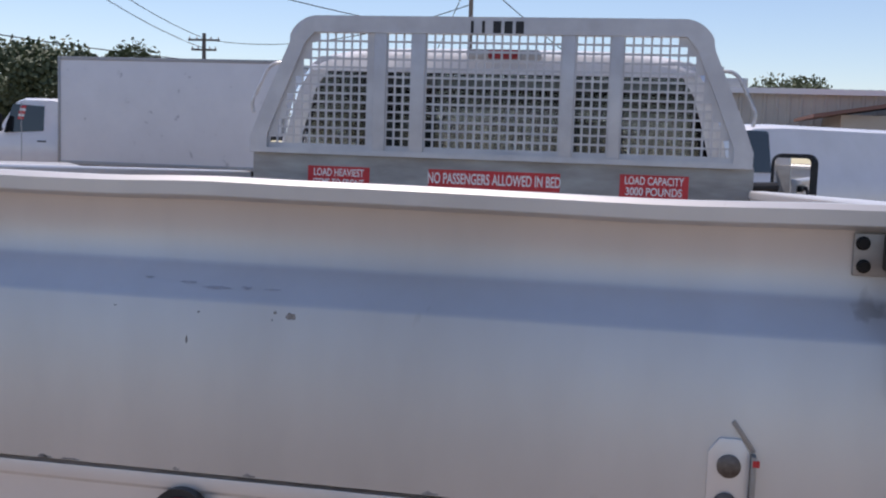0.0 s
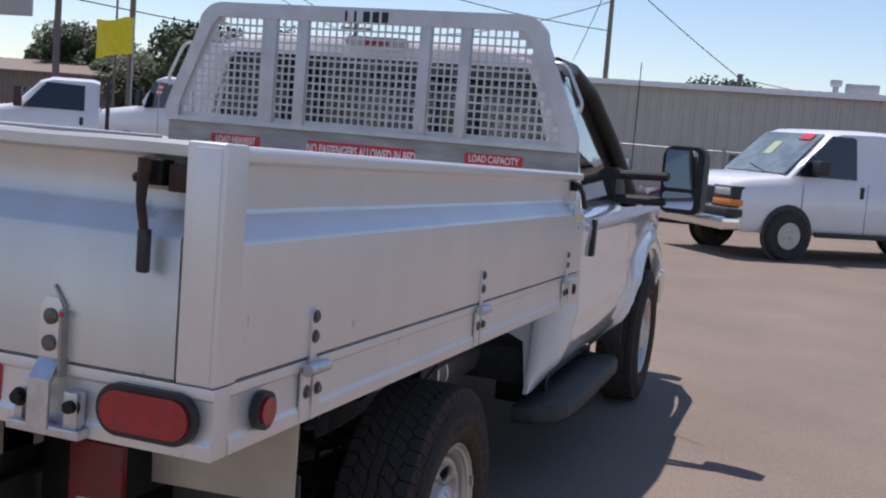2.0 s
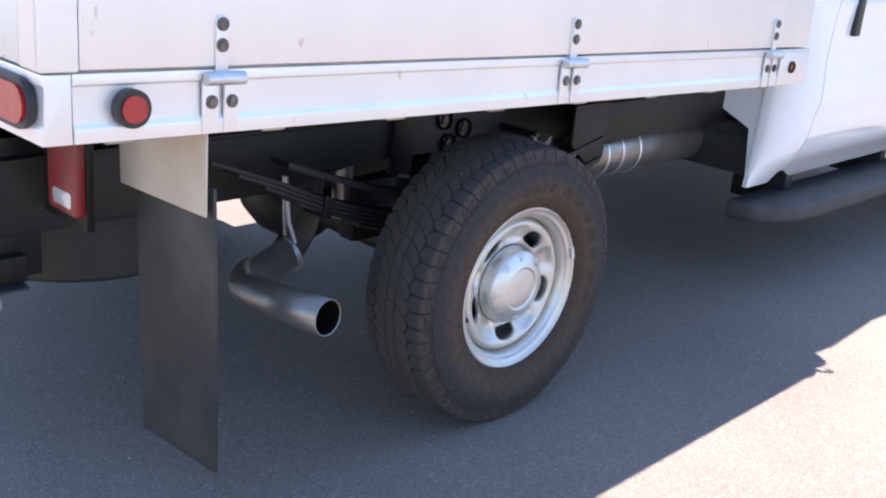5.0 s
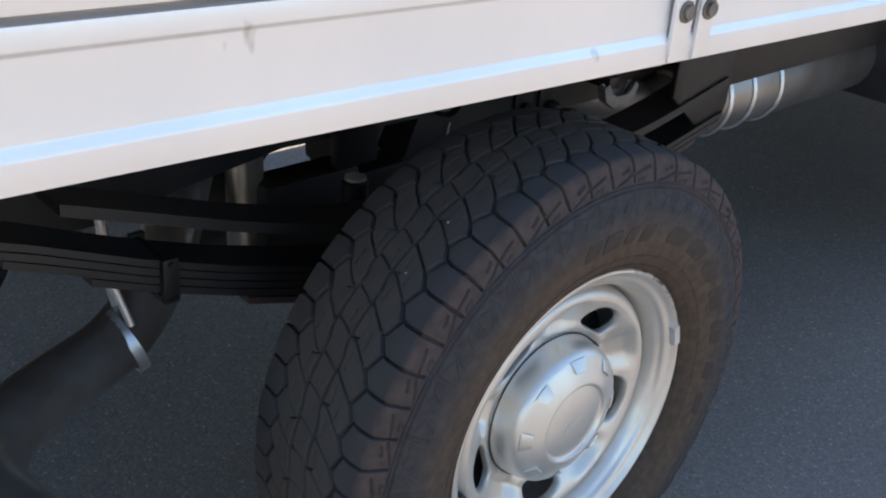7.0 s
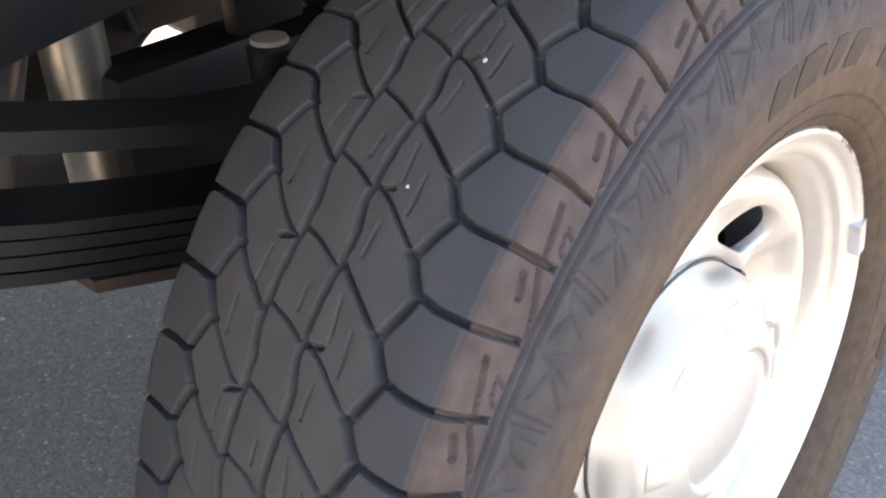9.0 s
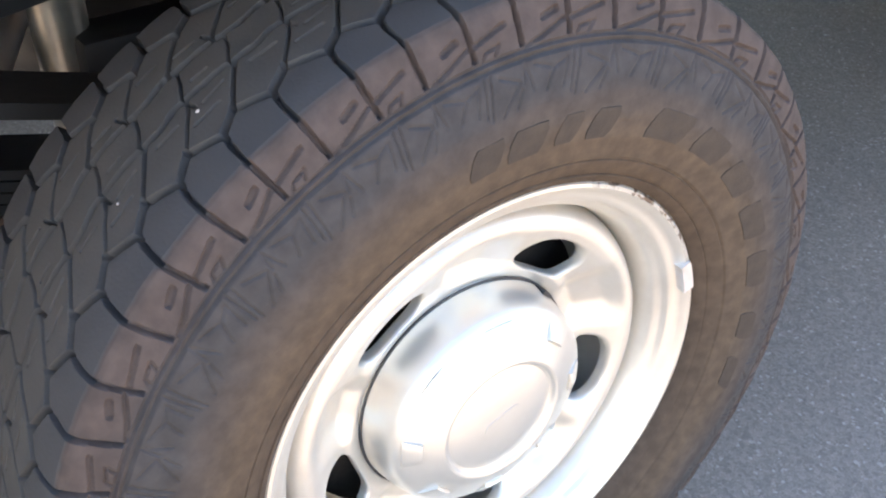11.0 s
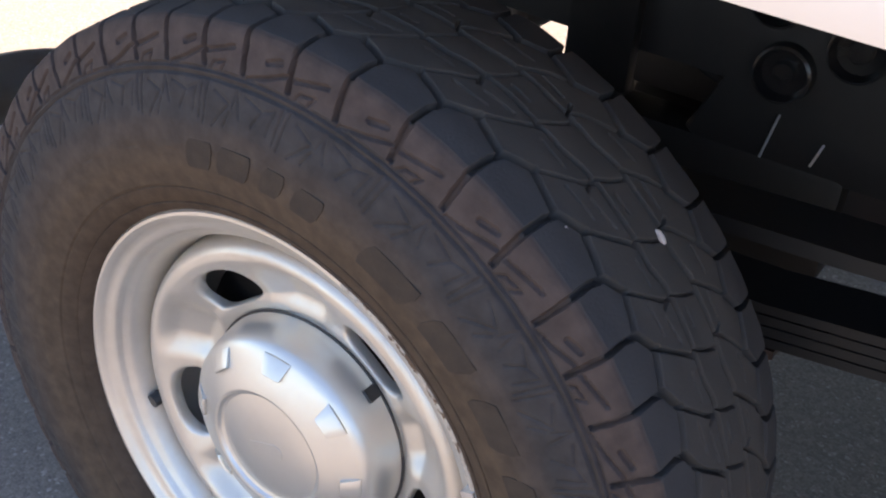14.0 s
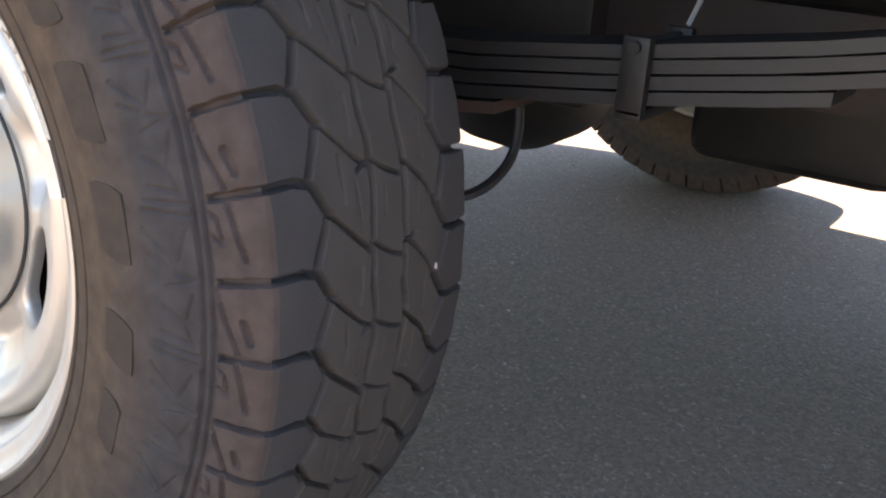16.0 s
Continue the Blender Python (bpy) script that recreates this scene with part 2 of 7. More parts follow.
def rubber_material(name, centre):
    """Black rubber with brown dust on the sidewall band and on the tops of the shoulder lugs."""
    m = bpy.data.materials.new(name)
    m.use_nodes = True
    nt = m.node_tree
    b = nt.nodes["Principled BSDF"]
    tc = nt.nodes.new("ShaderNodeTexCoord")
    sep = nt.nodes.new("ShaderNodeSeparateXYZ")
    nt.links.new(tc.outputs["Object"], sep.inputs[0])

    def math_node(op, a, c=None):
        n = nt.nodes.new("ShaderNodeMath")
        n.operation = op
        for i, v in enumerate((a, c)):
            if v is None:
                continue
            if isinstance(v, (int, float)):
                n.inputs[i].default_value = v
            else:
                nt.links.new(v, n.inputs[i])
        return n.outputs[0]
    dy = math_node("SUBTRACT", sep.outputs["Y"], centre[1])
    dz = math_node("SUBTRACT", sep.outputs["Z"], centre[2])
    rad = math_node("SQRT", math_node("ADD", math_node("MULTIPLY", dy, dy), math_node("MULTIPLY", dz, dz)))
    n1 = nt.nodes.new("ShaderNodeTexNoise")
    n1.inputs["Scale"].default_value, n1.inputs["Detail"].default_value = 14, 6
    nt.links.new(tc.outputs["Object"], n1.inputs["Vector"])
    n2 = nt.nodes.new("ShaderNodeTexNoise")
    n2.inputs["Scale"].default_value, n2.inputs["Detail"].default_value = 70, 4
    nt.links.new(tc.outputs["Object"], n2.inputs["Vector"])
    r_noisy = math_node("ADD", rad, math_node("MULTIPLY", math_node("SUBTRACT", n1.outputs["Fac"], 0.5), 0.022))
    ramp = nt.nodes.new("ShaderNodeValToRGB")
    e = ramp.color_ramp.elements
    stops = ((0.225, (0.054, 0.037, 0.027)), (0.245, (0.060, 0.040, 0.027)), (0.285, (0.070, 0.048, 0.032)), (0.318, (0.053, 0.041, 0.035)), (0.334, (0.038, 0.034, 0.033)),
             (0.360, (0.044, 0.037, 0.035)), (0.369, (0.056, 0.041, 0.036)), (0.385, (0.061, 0.043, 0.037)), (0.41, (0.061, 0.044, 0.037)))
    lo, hi = 0.22, 0.42
    e[0].position, e[0].color = (stops[0][0] - lo) / (hi - lo), (*stops[0][1], 1)
    e[1].position, e[1].color = (stops[-1][0] - lo) / (hi - lo), (*stops[-1][1], 1)
    for p, c in stops[1:-1]:
        k = e.new((p - lo) / (hi - lo))
        k.color = (*c, 1)
    mr = nt.nodes.new("ShaderNodeMapRange")
    mr.inputs["From Min"].default_value, mr.inputs["From Max"].default_value = lo, hi
    nt.links.new(r_noisy, mr.inputs["Value"])
    nt.links.new(mr.outputs["Result"], ramp.inputs["Fac"])
    mx = nt.nodes.new("ShaderNodeMix")
    mx.data_type, mx.blend_type = "RGBA", "MULTIPLY"
    mx.inputs["Factor"].default_value = 0.7
    mr2 = nt.nodes.new("ShaderNodeMapRange")
    mr2.inputs["From Min"].default_value, mr2.inputs["From Max"].default_value = 0.3, 0.7
    mr2.inputs["To Min"].default_value, mr2.inputs["To Max"].default_value = 0.62, 1.25
    nt.links.new(n2.outputs["Fac"], mr2.inputs["Value"])
    nt.links.new(ramp.outputs["Color"], mx.inputs["A"])
    nt.links.new(mr2.outputs["Result"], mx.inputs["B"])
    # dust on the ribs in the middle of the tread
    wide = math_node("ABSOLUTE", math_node("SUBTRACT", sep.outputs["X"], centre[0]))
    rib = nt.nodes.new("ShaderNodeMapRange")
    rib.inputs["From Min"].default_value, rib.inputs["From Max"].default_value = 0.066, 0.057
    nt.links.new(math_node("ADD", wide, math_node("MULTIPLY", math_node("SUBTRACT", n1.outputs["Fac"], 0.5), 0.010)), rib.inputs["Value"])
    # the shoulder blocks are rubbed clean on their tops
    clean = nt.nodes.new("ShaderNodeMapRange")
    clean.inputs["From Min"].default_value, clean.inputs["From Max"].default_value = 0.0995, 0.0975
    nt.links.new(math_node("ADD", wide, math_node("MULTIPLY", math_node("SUBTRACT", n2.outputs["Fac"], 0.5), 0.006)), clean.inputs["Value"])
    black = nt.nodes.new("ShaderNodeMix")
    black.data_type = "RGBA"
    black.inputs["B"].default_value = (0.053, 0.048, 0.046, 1)
    nt.links.new(math_node("MULTIPLY", clean.outputs["Result"], math_node("GREATER_THAN", rad, 0.37)), black.inputs["Factor"])
    nt.links.new(mx.outputs["Result"], black.inputs["A"])
    dust = nt.nodes.new("ShaderNodeMix")
    dust.data_type = "RGBA"
    dust.inputs["B"].default_value = (0.066, 0.057, 0.050, 1)
    nt.links.new(math_node("MULTIPLY", rib.outputs["Result"], math_node("GREATER_THAN", rad, 0.35)), dust.inputs["Factor"])
    nt.links.new(black.outputs["Result"], dust.inputs["A"])
    nt.links.new(dust.outputs["Result"], b.inputs["Base Color"])
    b.inputs["Roughness"].default_value = 0.85
    b.inputs["Specular IOR Level"].default_value = 0.25
    bp = nt.nodes.new("ShaderNodeBump")
    bp.inputs["Strength"].default_value, bp.inputs["Distance"].default_value = 0.35, 0.001
    n3 = nt.nodes.new("ShaderNodeTexNoise")
    n3.inputs["Scale"].default_value, n3.inputs["Detail"].default_value = 380, 5
    nt.links.new(tc.outputs["Object"], n3.inputs["Vector"])
    nt.links.new(n3.outputs["Fac"], bp.inputs["Height"])
    nt.links.new(bp.outputs["Normal"], b.inputs["Normal"])
    return m


def asphalt_material():
    """Worn asphalt: tan binder in large faint patches, stones a few millimetres wide, some of them pale, and a rough top."""
    m = bpy.data.materials.new("weathered_asphalt")
    m.use_nodes = True
    nt = m.node_tree
    b = nt.nodes["Principled BSDF"]
    tc = nt.nodes.new("ShaderNodeTexCoord")

    def tex(kind, scale, detail=4.0):
        n = nt.nodes.new(kind)
        n.inputs["Scale"].default_value = scale
        if kind == "ShaderNodeTexNoise":
            n.inputs["Detail"].default_value = detail
        nt.links.new(tc.outputs["Object"], n.inputs["Vector"])
        return n

    def ramp(src, a, c, lo, hi):
        r = nt.nodes.new("ShaderNodeMapRange")
        for key, v in (("From Min", a), ("From Max", c), ("To Min", lo), ("To Max", hi)):
            r.inputs[key].default_value = v
        nt.links.new(src, r.inputs["Value"])
        return r.outputs["Result"]

    def mix(fac, a, c, blend="MIX"):
        x = nt.nodes.new("ShaderNodeMix")
        x.data_type, x.blend_type = "RGBA", blend
        for sock, v in ((x.inputs["Factor"], fac), (x.inputs["A"], a), (x.inputs["B"], c)):
            if isinstance(v, tuple):
                sock.default_value = (*v, 1)
            elif isinstance(v, float):
                sock.default_value = v
            else:
                nt.links.new(v, sock)
        return x.outputs["Result"]
    patches = mix(ramp(tex("ShaderNodeTexNoise", 0.8, 6).outputs["Fac"], 0.3, 0.72, 0, 1), (0.232, 0.187, 0.152), (0.180, 0.147, 0.123))
    stones = tex("ShaderNodeTexVoronoi", 210)
    apart = nt.nodes.new("ShaderNodeSeparateColor")
    nt.links.new(stones.outputs["Color"], apart.inputs["Color"])
    grain = mix(1.0, patches, ramp(apart.outputs["Red"], 0.0, 1.0, 0.79, 1.19), "MULTIPLY")
    pale = mix(ramp(apart.outputs["Green"], 0.955, 0.975, 0, 1), grain, (0.31, 0.265, 0.225))
    fine = mix(0.8, pale, ramp(tex("ShaderNodeTexNoise", 420, 3).outputs["Fac"], 0.3, 0.7, 0.78, 1.22), "MULTIPLY")
    nt.links.new(fine, b.inputs["Base Color"])
    b.inputs["Roughness"].default_value, b.inputs["Specular IOR Level"].default_value = 0.9, 0.25
    bp = nt.nodes.new("ShaderNodeBump")
    bp.inputs["Strength"].default_value, bp.inputs["Distance"].default_value = 0.45, 0.002
    bp.invert = True
    nt.links.new(stones.outputs["Distance"], bp.inputs["Height"])
    nt.links.new(bp.outputs["Normal"], b.inputs["Normal"])
    return m


ASPHALT = asphalt_material()
WHEEL_C = Vector((0.88, 0.02, 0.40))
RUBBER = rubber_material("dusty_tyre_rubber", (0.0105, 0, 0))
RUBBER_LETTER = material("dark_raised_lettering", (0.040, 0.031, 0.025), 0.9, 0, (0.058, 0.043, 0.032), 60, (0.35, 0.75), 0.3, 300, gloss=0.2)
DUSTY_RUBBER = material("dusty_spare_rubber", (0.048, 0.041, 0.033), 0.85, 0, (0.030, 0.027, 0.024), 6, (0.35, 0.7), 0.2, 120)
PLAIN_RUBBER = material("plain_tyre_rubber", (0.025, 0.024, 0.024), 0.8, 0, (0.04, 0.035, 0.03), 9)


# ---- builders ----
def thing(name, label, category, at=(0, 0, 0), rz=0, group="", kind=""):
    ob = new(name)
    ob.empty_display_size = 0.1
    ob.matrix_basis = pose(*at, 0, 0, rz)
    return tagged(ob, label, category, group, kind)


def part(name, bm, material_, parent=None, label="", smooth=35):
    bmesh.ops.recalc_face_normals(bm, faces=bm.faces)
    me = bpy.data.meshes.new(name)
    bm.to_mesh(me)
    bm.free()
    for mat in (material_ if isinstance(material_, (list, tuple)) else [material_]):
        me.materials.append(mat)
    if smooth:
        me.polygons.foreach_set("use_smooth", [True] * len(me.polygons))
        me.set_sharp_from_angle(angle=radians(smooth))
    ob = new(name, me)
    if parent:
        ob.parent = parent
    if label:
        ob["label"] = label
    return ob


def boxes(*specs, bevel=0.004, seg=2):
    """Boxes (x0, x1, y0, y1, z0, z1), their edges rounded, in one bmesh."""
    bm = bmesh.new()
    for x0, x1, y0, y1, z0, z1 in specs:
        m = Matrix.Translation(((x0 + x1) / 2, (y0 + y1) / 2, (z0 + z1) / 2)) @ Matrix.Diagonal((abs(x1 - x0), abs(y1 - y0), abs(z1 - z0), 1))
        bmesh.ops.create_cube(bm, size=1, matrix=m)
    if bevel:
        b = min(bevel, 0.45 * min(min(abs(s[1] - s[0]), abs(s[3] - s[2]), abs(s[5] - s[4])) for s in specs))
        bmesh.ops.bevel(bm, geom=bm.edges[:], offset=b, segments=seg, affect="EDGES", profile=0.6)
    return bm


def prism(points, axis, a, b, bevel=0.0, bm=None):
    """A polygon in the plane across axis ('x': (y, z), 'y': (x, z), 'z': (x, y)), drawn out from a to b."""
    bm2 = bmesh.new()

    def put(u, v, w):
        return {"x": (w, u, v), "y": (u, w, v), "z": (u, v, w)}[axis]
    va = [bm2.verts.new(put(u, v, a)) for u, v in points]
    vb = [bm2.verts.new(put(u, v, b)) for u, v in points]
    n = len(points)
    bm2.faces.new(va)
    bm2.faces.new(vb[::-1])
    for i in range(n):
        bm2.faces.new((va[i], va[(i + 1) % n], vb[(i + 1) % n], vb[i]))
    if bevel:
        bmesh.ops.bevel(bm2, geom=bm2.edges[:], offset=bevel, segments=2, affect="EDGES", profile=0.6)
    return bm2 if bm is None else joined(bm, bm2)


def joined(*bms):
    first = bms[0]
    for other in bms[1:]:
        me = bpy.data.meshes.new("tmp")
        other.to_mesh(me)
        other.free()
        first.from_mesh(me)
        bpy.data.meshes.remove(me)
    return first


def moved(bm, m):
    bmesh.ops.transform(bm, matrix=m, verts=bm.verts)
    return bm


def rod(path, radius, sides=12, caps=True, rounds=0):
    """A round bar along a polyline; its corners may be rounded."""
    pts = [Vector(p) for p in path]
    if rounds:
        soft = [pts[0]]
        for a, b, c in zip(pts, pts[1:], pts[2:]):
            d = min(rounds, 0.45 * (a - b).length, 0.45 * (c - b).length)
            p0, p2 = b + (a - b).normalized() * d, b + (c - b).normalized() * d
            for k in range(7):
                u = k / 6
                soft.append(p0 * (1 - u) ** 2 + b * 2 * u * (1 - u) + p2 * u ** 2)
        pts = soft + [pts[-1]]
    bm = bmesh.new()
    rings = []
    up = Vector((0.13, 0.31, 0.94))
    for i, p in enumerate(pts):
        d = (pts[min(i + 1, len(pts) - 1)] - pts[max(i - 1, 0)]).normalized()
        s = d.cross(up)
        s = s.normalized() if s.length > 1e-3 else Vector((1, 0, 0))
        t = s.cross(d).normalized()
        up = t
        r = radius[i] if isinstance(radius, (list, tuple)) else radius
        rings.append([bm.verts.new(p + (s * math.cos(k * math.tau / sides) + t * math.sin(k * math.tau / sides)) * r) for k in range(sides)])
    for a, b in zip(rings, rings[1:]):
        for k in range(sides):
            bm.faces.new((a[k], a[(k + 1) % sides], b[(k + 1) % sides], b[k]))
    if caps:
        bm.faces.new(rings[0][::-1])
        bm.faces.new(rings[-1])
    return bm


def lathe(profile, axis_at, seg=64, axis="x", close=False):
    """Turn (radius, along) pairs round a line along axis through axis_at."""
    bm = bmesh.new()
    c = Vector(axis_at)
    rings = []
    for r, u in profile:
        ring = []
        for k in range(seg):
            a = k * math.tau / seg
            ca, sa = math.cos(a) * r, math.sin(a) * r
            ring.append(bm.verts.new(c + Vector({"x": (u, ca, sa), "y": (ca, u, sa), "z": (ca, sa, u)}[axis])))
        rings.append(ring)
    pairs = list(zip(rings, rings[1:])) + ([(rings[-1], rings[0])] if close else [])
    for a, b in pairs:
        for k in range(seg):
            bm.faces.new((a[k], a[(k + 1) % seg], b[(k + 1) % seg], b[k]))
    if not close:
        for ring in (rings[0], rings[-1]):
            if (ring[0].co - ring[seg // 2].co).length > 1e-5:
                bm.faces.new(ring)
    bmesh.ops.remove_doubles(bm, verts=bm.verts, dist=1e-6)
    return bm


def rounded(w, h, r, n=6):
    """The outline of a rounded rectangle about (0, 0)."""
    out = []
    for cx, cy, a0 in ((w / 2 - r, h / 2 - r, 0), (-w / 2 + r, h / 2 - r, 90), (-w / 2 + r, -h / 2 + r, 180), (w / 2 - r, -h / 2 + r, 270)):
        for k in range(n + 1):
            a = radians(a0 + 90 * k / n)
            out.append((cx + r * math.cos(a), cy + r * math.sin(a)))
    return out


def bolt(at, axis, r=0.011, h=0.008):
    """A hexagon bolt head on a round washer that stands out along axis ('x' or '-y')."""
    bm = lathe([(0, 0.0), (r * 1.45, 0.0), (r * 1.45, 0.002), (r, 0.0025), (r * 0.95, h), (0, h)], (0, 0, 0), 12, "x")
    turn = Matrix.Identity(4) if axis == "x" else Matrix.Rotation(radians(-90), 4, "Z")
    return moved(bm, Matrix.Translation(at) @ turn)


def loft(sections, caps=True):
    """A skin over sections that have equally many points."""
    bm = bmesh.new()
    rings = [[bm.verts.new(p) for p in s] for s in sections]
    for a, b in zip(rings, rings[1:]):
        n = len(a)
        for k in range(n):
            bm.faces.new((a[k], a[(k + 1) % n], b[(k + 1) % n], b[k]))
    if caps:
        bm.faces.new(rings[0][::-1])
        bm.faces.new(rings[-1])
    return bm


def words(name, text, size, m, mat, parent=None, stretch=1.0, depth=0.0004):
    """Flat raised lettering in the built-in font, as a mesh."""
    cu = bpy.data.curves.new(name, "FONT")
    cu.body, cu.size, cu.align_x, cu.align_y, cu.extrude = text, size, "CENTER", "CENTER", depth
    cu.offset = size * 0.018
    tmp = bpy.data.objects.new(name, cu)
    scene.collection.objects.link(tmp)
    bpy.context.view_layer.update()
    me = bpy.data.meshes.new_from_object(tmp.evaluated_get(bpy.context.evaluated_depsgraph_get()))
    bpy.data.objects.remove(tmp)
    bpy.data.curves.remove(cu)
    me.transform(m @ Matrix.Diagonal((stretch, 1, 1, 1)))
    me.materials.clear()
    me.materials.append(mat)
    ob = new(name, me)
    if parent:
        ob.parent = parent
    return ob


def smoothstep(a, b, x):
    t = min(1, max(0, (x - a) / (b - a)))
    return t * t * (3 - 2 * t)


def along(table, x):
    """Straight interpolation in a table of (x, y)."""
    if x <= table[0][0]:
        return table[0][1]
    for (x0, y0), (x1, y1) in zip(table, table[1:]):
        if x <= x1:
            return y0 + (y1 - y0) * (x - x0) / (x1 - x0)
    return table[-1][1]


# ---- wheel ----
TX = 0.0105                                   # the tyre's middle plane, outwards from the wheel's centre
# the outer flank from the bead to the tread: radius, distance from the middle plane
TYRE_SIDE = [(0.2300, 0.0890), (0.2345, 0.0965), (0.2385, 0.1070), (0.246, 0.1120), (0.2472, 0.1108), (0.2486, 0.1126), (0.262, 0.1180), (0.2632, 0.1168), (0.2648, 0.1190), (0.285, 0.1240),
             (0.305, 0.1260), (0.325, 0.1250), (0.345, 0.1212), (0.3605, 0.1160), (0.367, 0.1128), (0.374, 0.1110), (0.382, 0.1088), (0.390, 0.1058), (0.3950, 0.1035), (0.3982, 0.1010), (0.4000, 0.0978)]
# where the gaps between the shoulder lugs lie, in degrees round the wheel; the pitch is uneven
GAPS = [34.3, 40.6, 47.0, 54.6, 62.4, 70.1, 78.0, 84.8, 91.5, 97.6, 103.9, 109.6, 116.1, 122.0, 127.8, 133.8, 140.0, 146.5]
GAPS += [146.5 + (346.3 - 146.5) * k / 32 for k in range(1, 32)] + [346.3, 351.6, 358.3, 365.4, 372.9, 380.3, 387.3]
PITCH = 0.0445                                # a usual pitch along the tread, in metres


def flank_x(r):
    """The distance of the outer flank from the wheel's centre plane at a radius."""
    return along(TYRE_SIDE, r) + TX


def tread_radius(x):
    return 0.4058 - 0.0058 * (abs(x) / 0.0978) ** 3


def repeat(points, times, step):
    """A line of (across, pitch) points, carried on round the tyre."""
    return [(a, u + step * k) for k in times for a, u in points]


# cuts into the tread: (line of (x, pitch), width, depth); the design repeats every two pitches
TREAD_CUTS = [(repeat([(0.0690, 0.02), (0.0570, 0.62)], range(-2, 4), 1), 0.0056, 0.0095),
              (repeat([(-0.0550, 0.28), (-0.0680, 0.90)], range(-2, 4), 1), 0.0056, 0.0095),
              (repeat([(0.0182, -0.40), (0.0170, 0.0), (0.0138, 0.80), (0.0138, 1.25)], range(-1, 3), 2), 0.0048, 0.0095),
              (repeat([(-0.0155, -0.55), (-0.0182, 0.45), (-0.0200, 1.05)], range(-1, 3), 2), 0.0048, 0.0095)]
for k in range(-1, 4):
    TREAD_CUTS += [([(0.0690, k - 0.02), (0.0800, k + 0.04), (0.110, k + 0.05)], 0.0036, 0.0080),
                   ([(-0.0680, k - 0.10), (-0.080, k - 0.14), (-0.110, k - 0.16)], 0.0036, 0.0080),
                   ([(0.0570, k + 0.62), (0.0530, k + 0.575)], 0.0040, 0.0080),
                   ([(-0.0550, k + 0.28), (-0.0510, k + 0.325)], 0.0040, 0.0080),
                   ([(-0.0180, k - 0.22), (-0.0010, k - 0.10), (0.0160, k + 0.10)], 0.0017, 0.0045)]
for k in (-2, 0, 2):
    TREAD_CUTS += [([(0.0160, k - 0.04), (0.0265, k + 0.14), (0.0420, k + 0.38), (0.0570, k + 0.62)], 0.0026, 0.0065),
                   ([(-0.0190, k + 0.98), (-0.0265, k + 0.84), (-0.0420, k + 0.58), (-0.0550, k + 0.28)], 0.0026, 0.0065),
                   ([(0.0140, k + 1.06), (0.0270, k + 0.98)], 0.0022, 0.0050), ([(-0.0190, k + 1.96), (-0.0300, k + 2.04)], 0.0022, 0.0050),
                   ([(0.0145, k + 0.99), (0.0280, k + 1.13), (0.0430, k + 1.38), (0.0570, k + 1.62)], 0.0019, 0.0050),
                   ([(-0.0185, k + 1.98), (-0.0290, k + 1.84), (-0.0430, k + 1.56), (-0.0550, k + 1.28)], 0.0019, 0.0050),
                   ([(0.0275, k + 0.36), (0.0300, k + 0.86)], 0.0011, 0.0040), ([(0.0415, k + 0.66), (0.0425, k + 1.20)], 0.0011, 0.0040),
                   ([(0.0300, k + 1.40), (0.0285, k + 1.86)], 0.0011, 0.0040), ([(0.0035, k + 0.40), (0.0025, k + 0.72)], 0.0011, 0.0040),
                   ([(-0.0310, k + 0.20), (-0.0330, k + 0.66)], 0.0011, 0.0040), ([(-0.0420, k + 0.90), (-0.0405, k + 1.40)], 0.0011, 0.0040)]
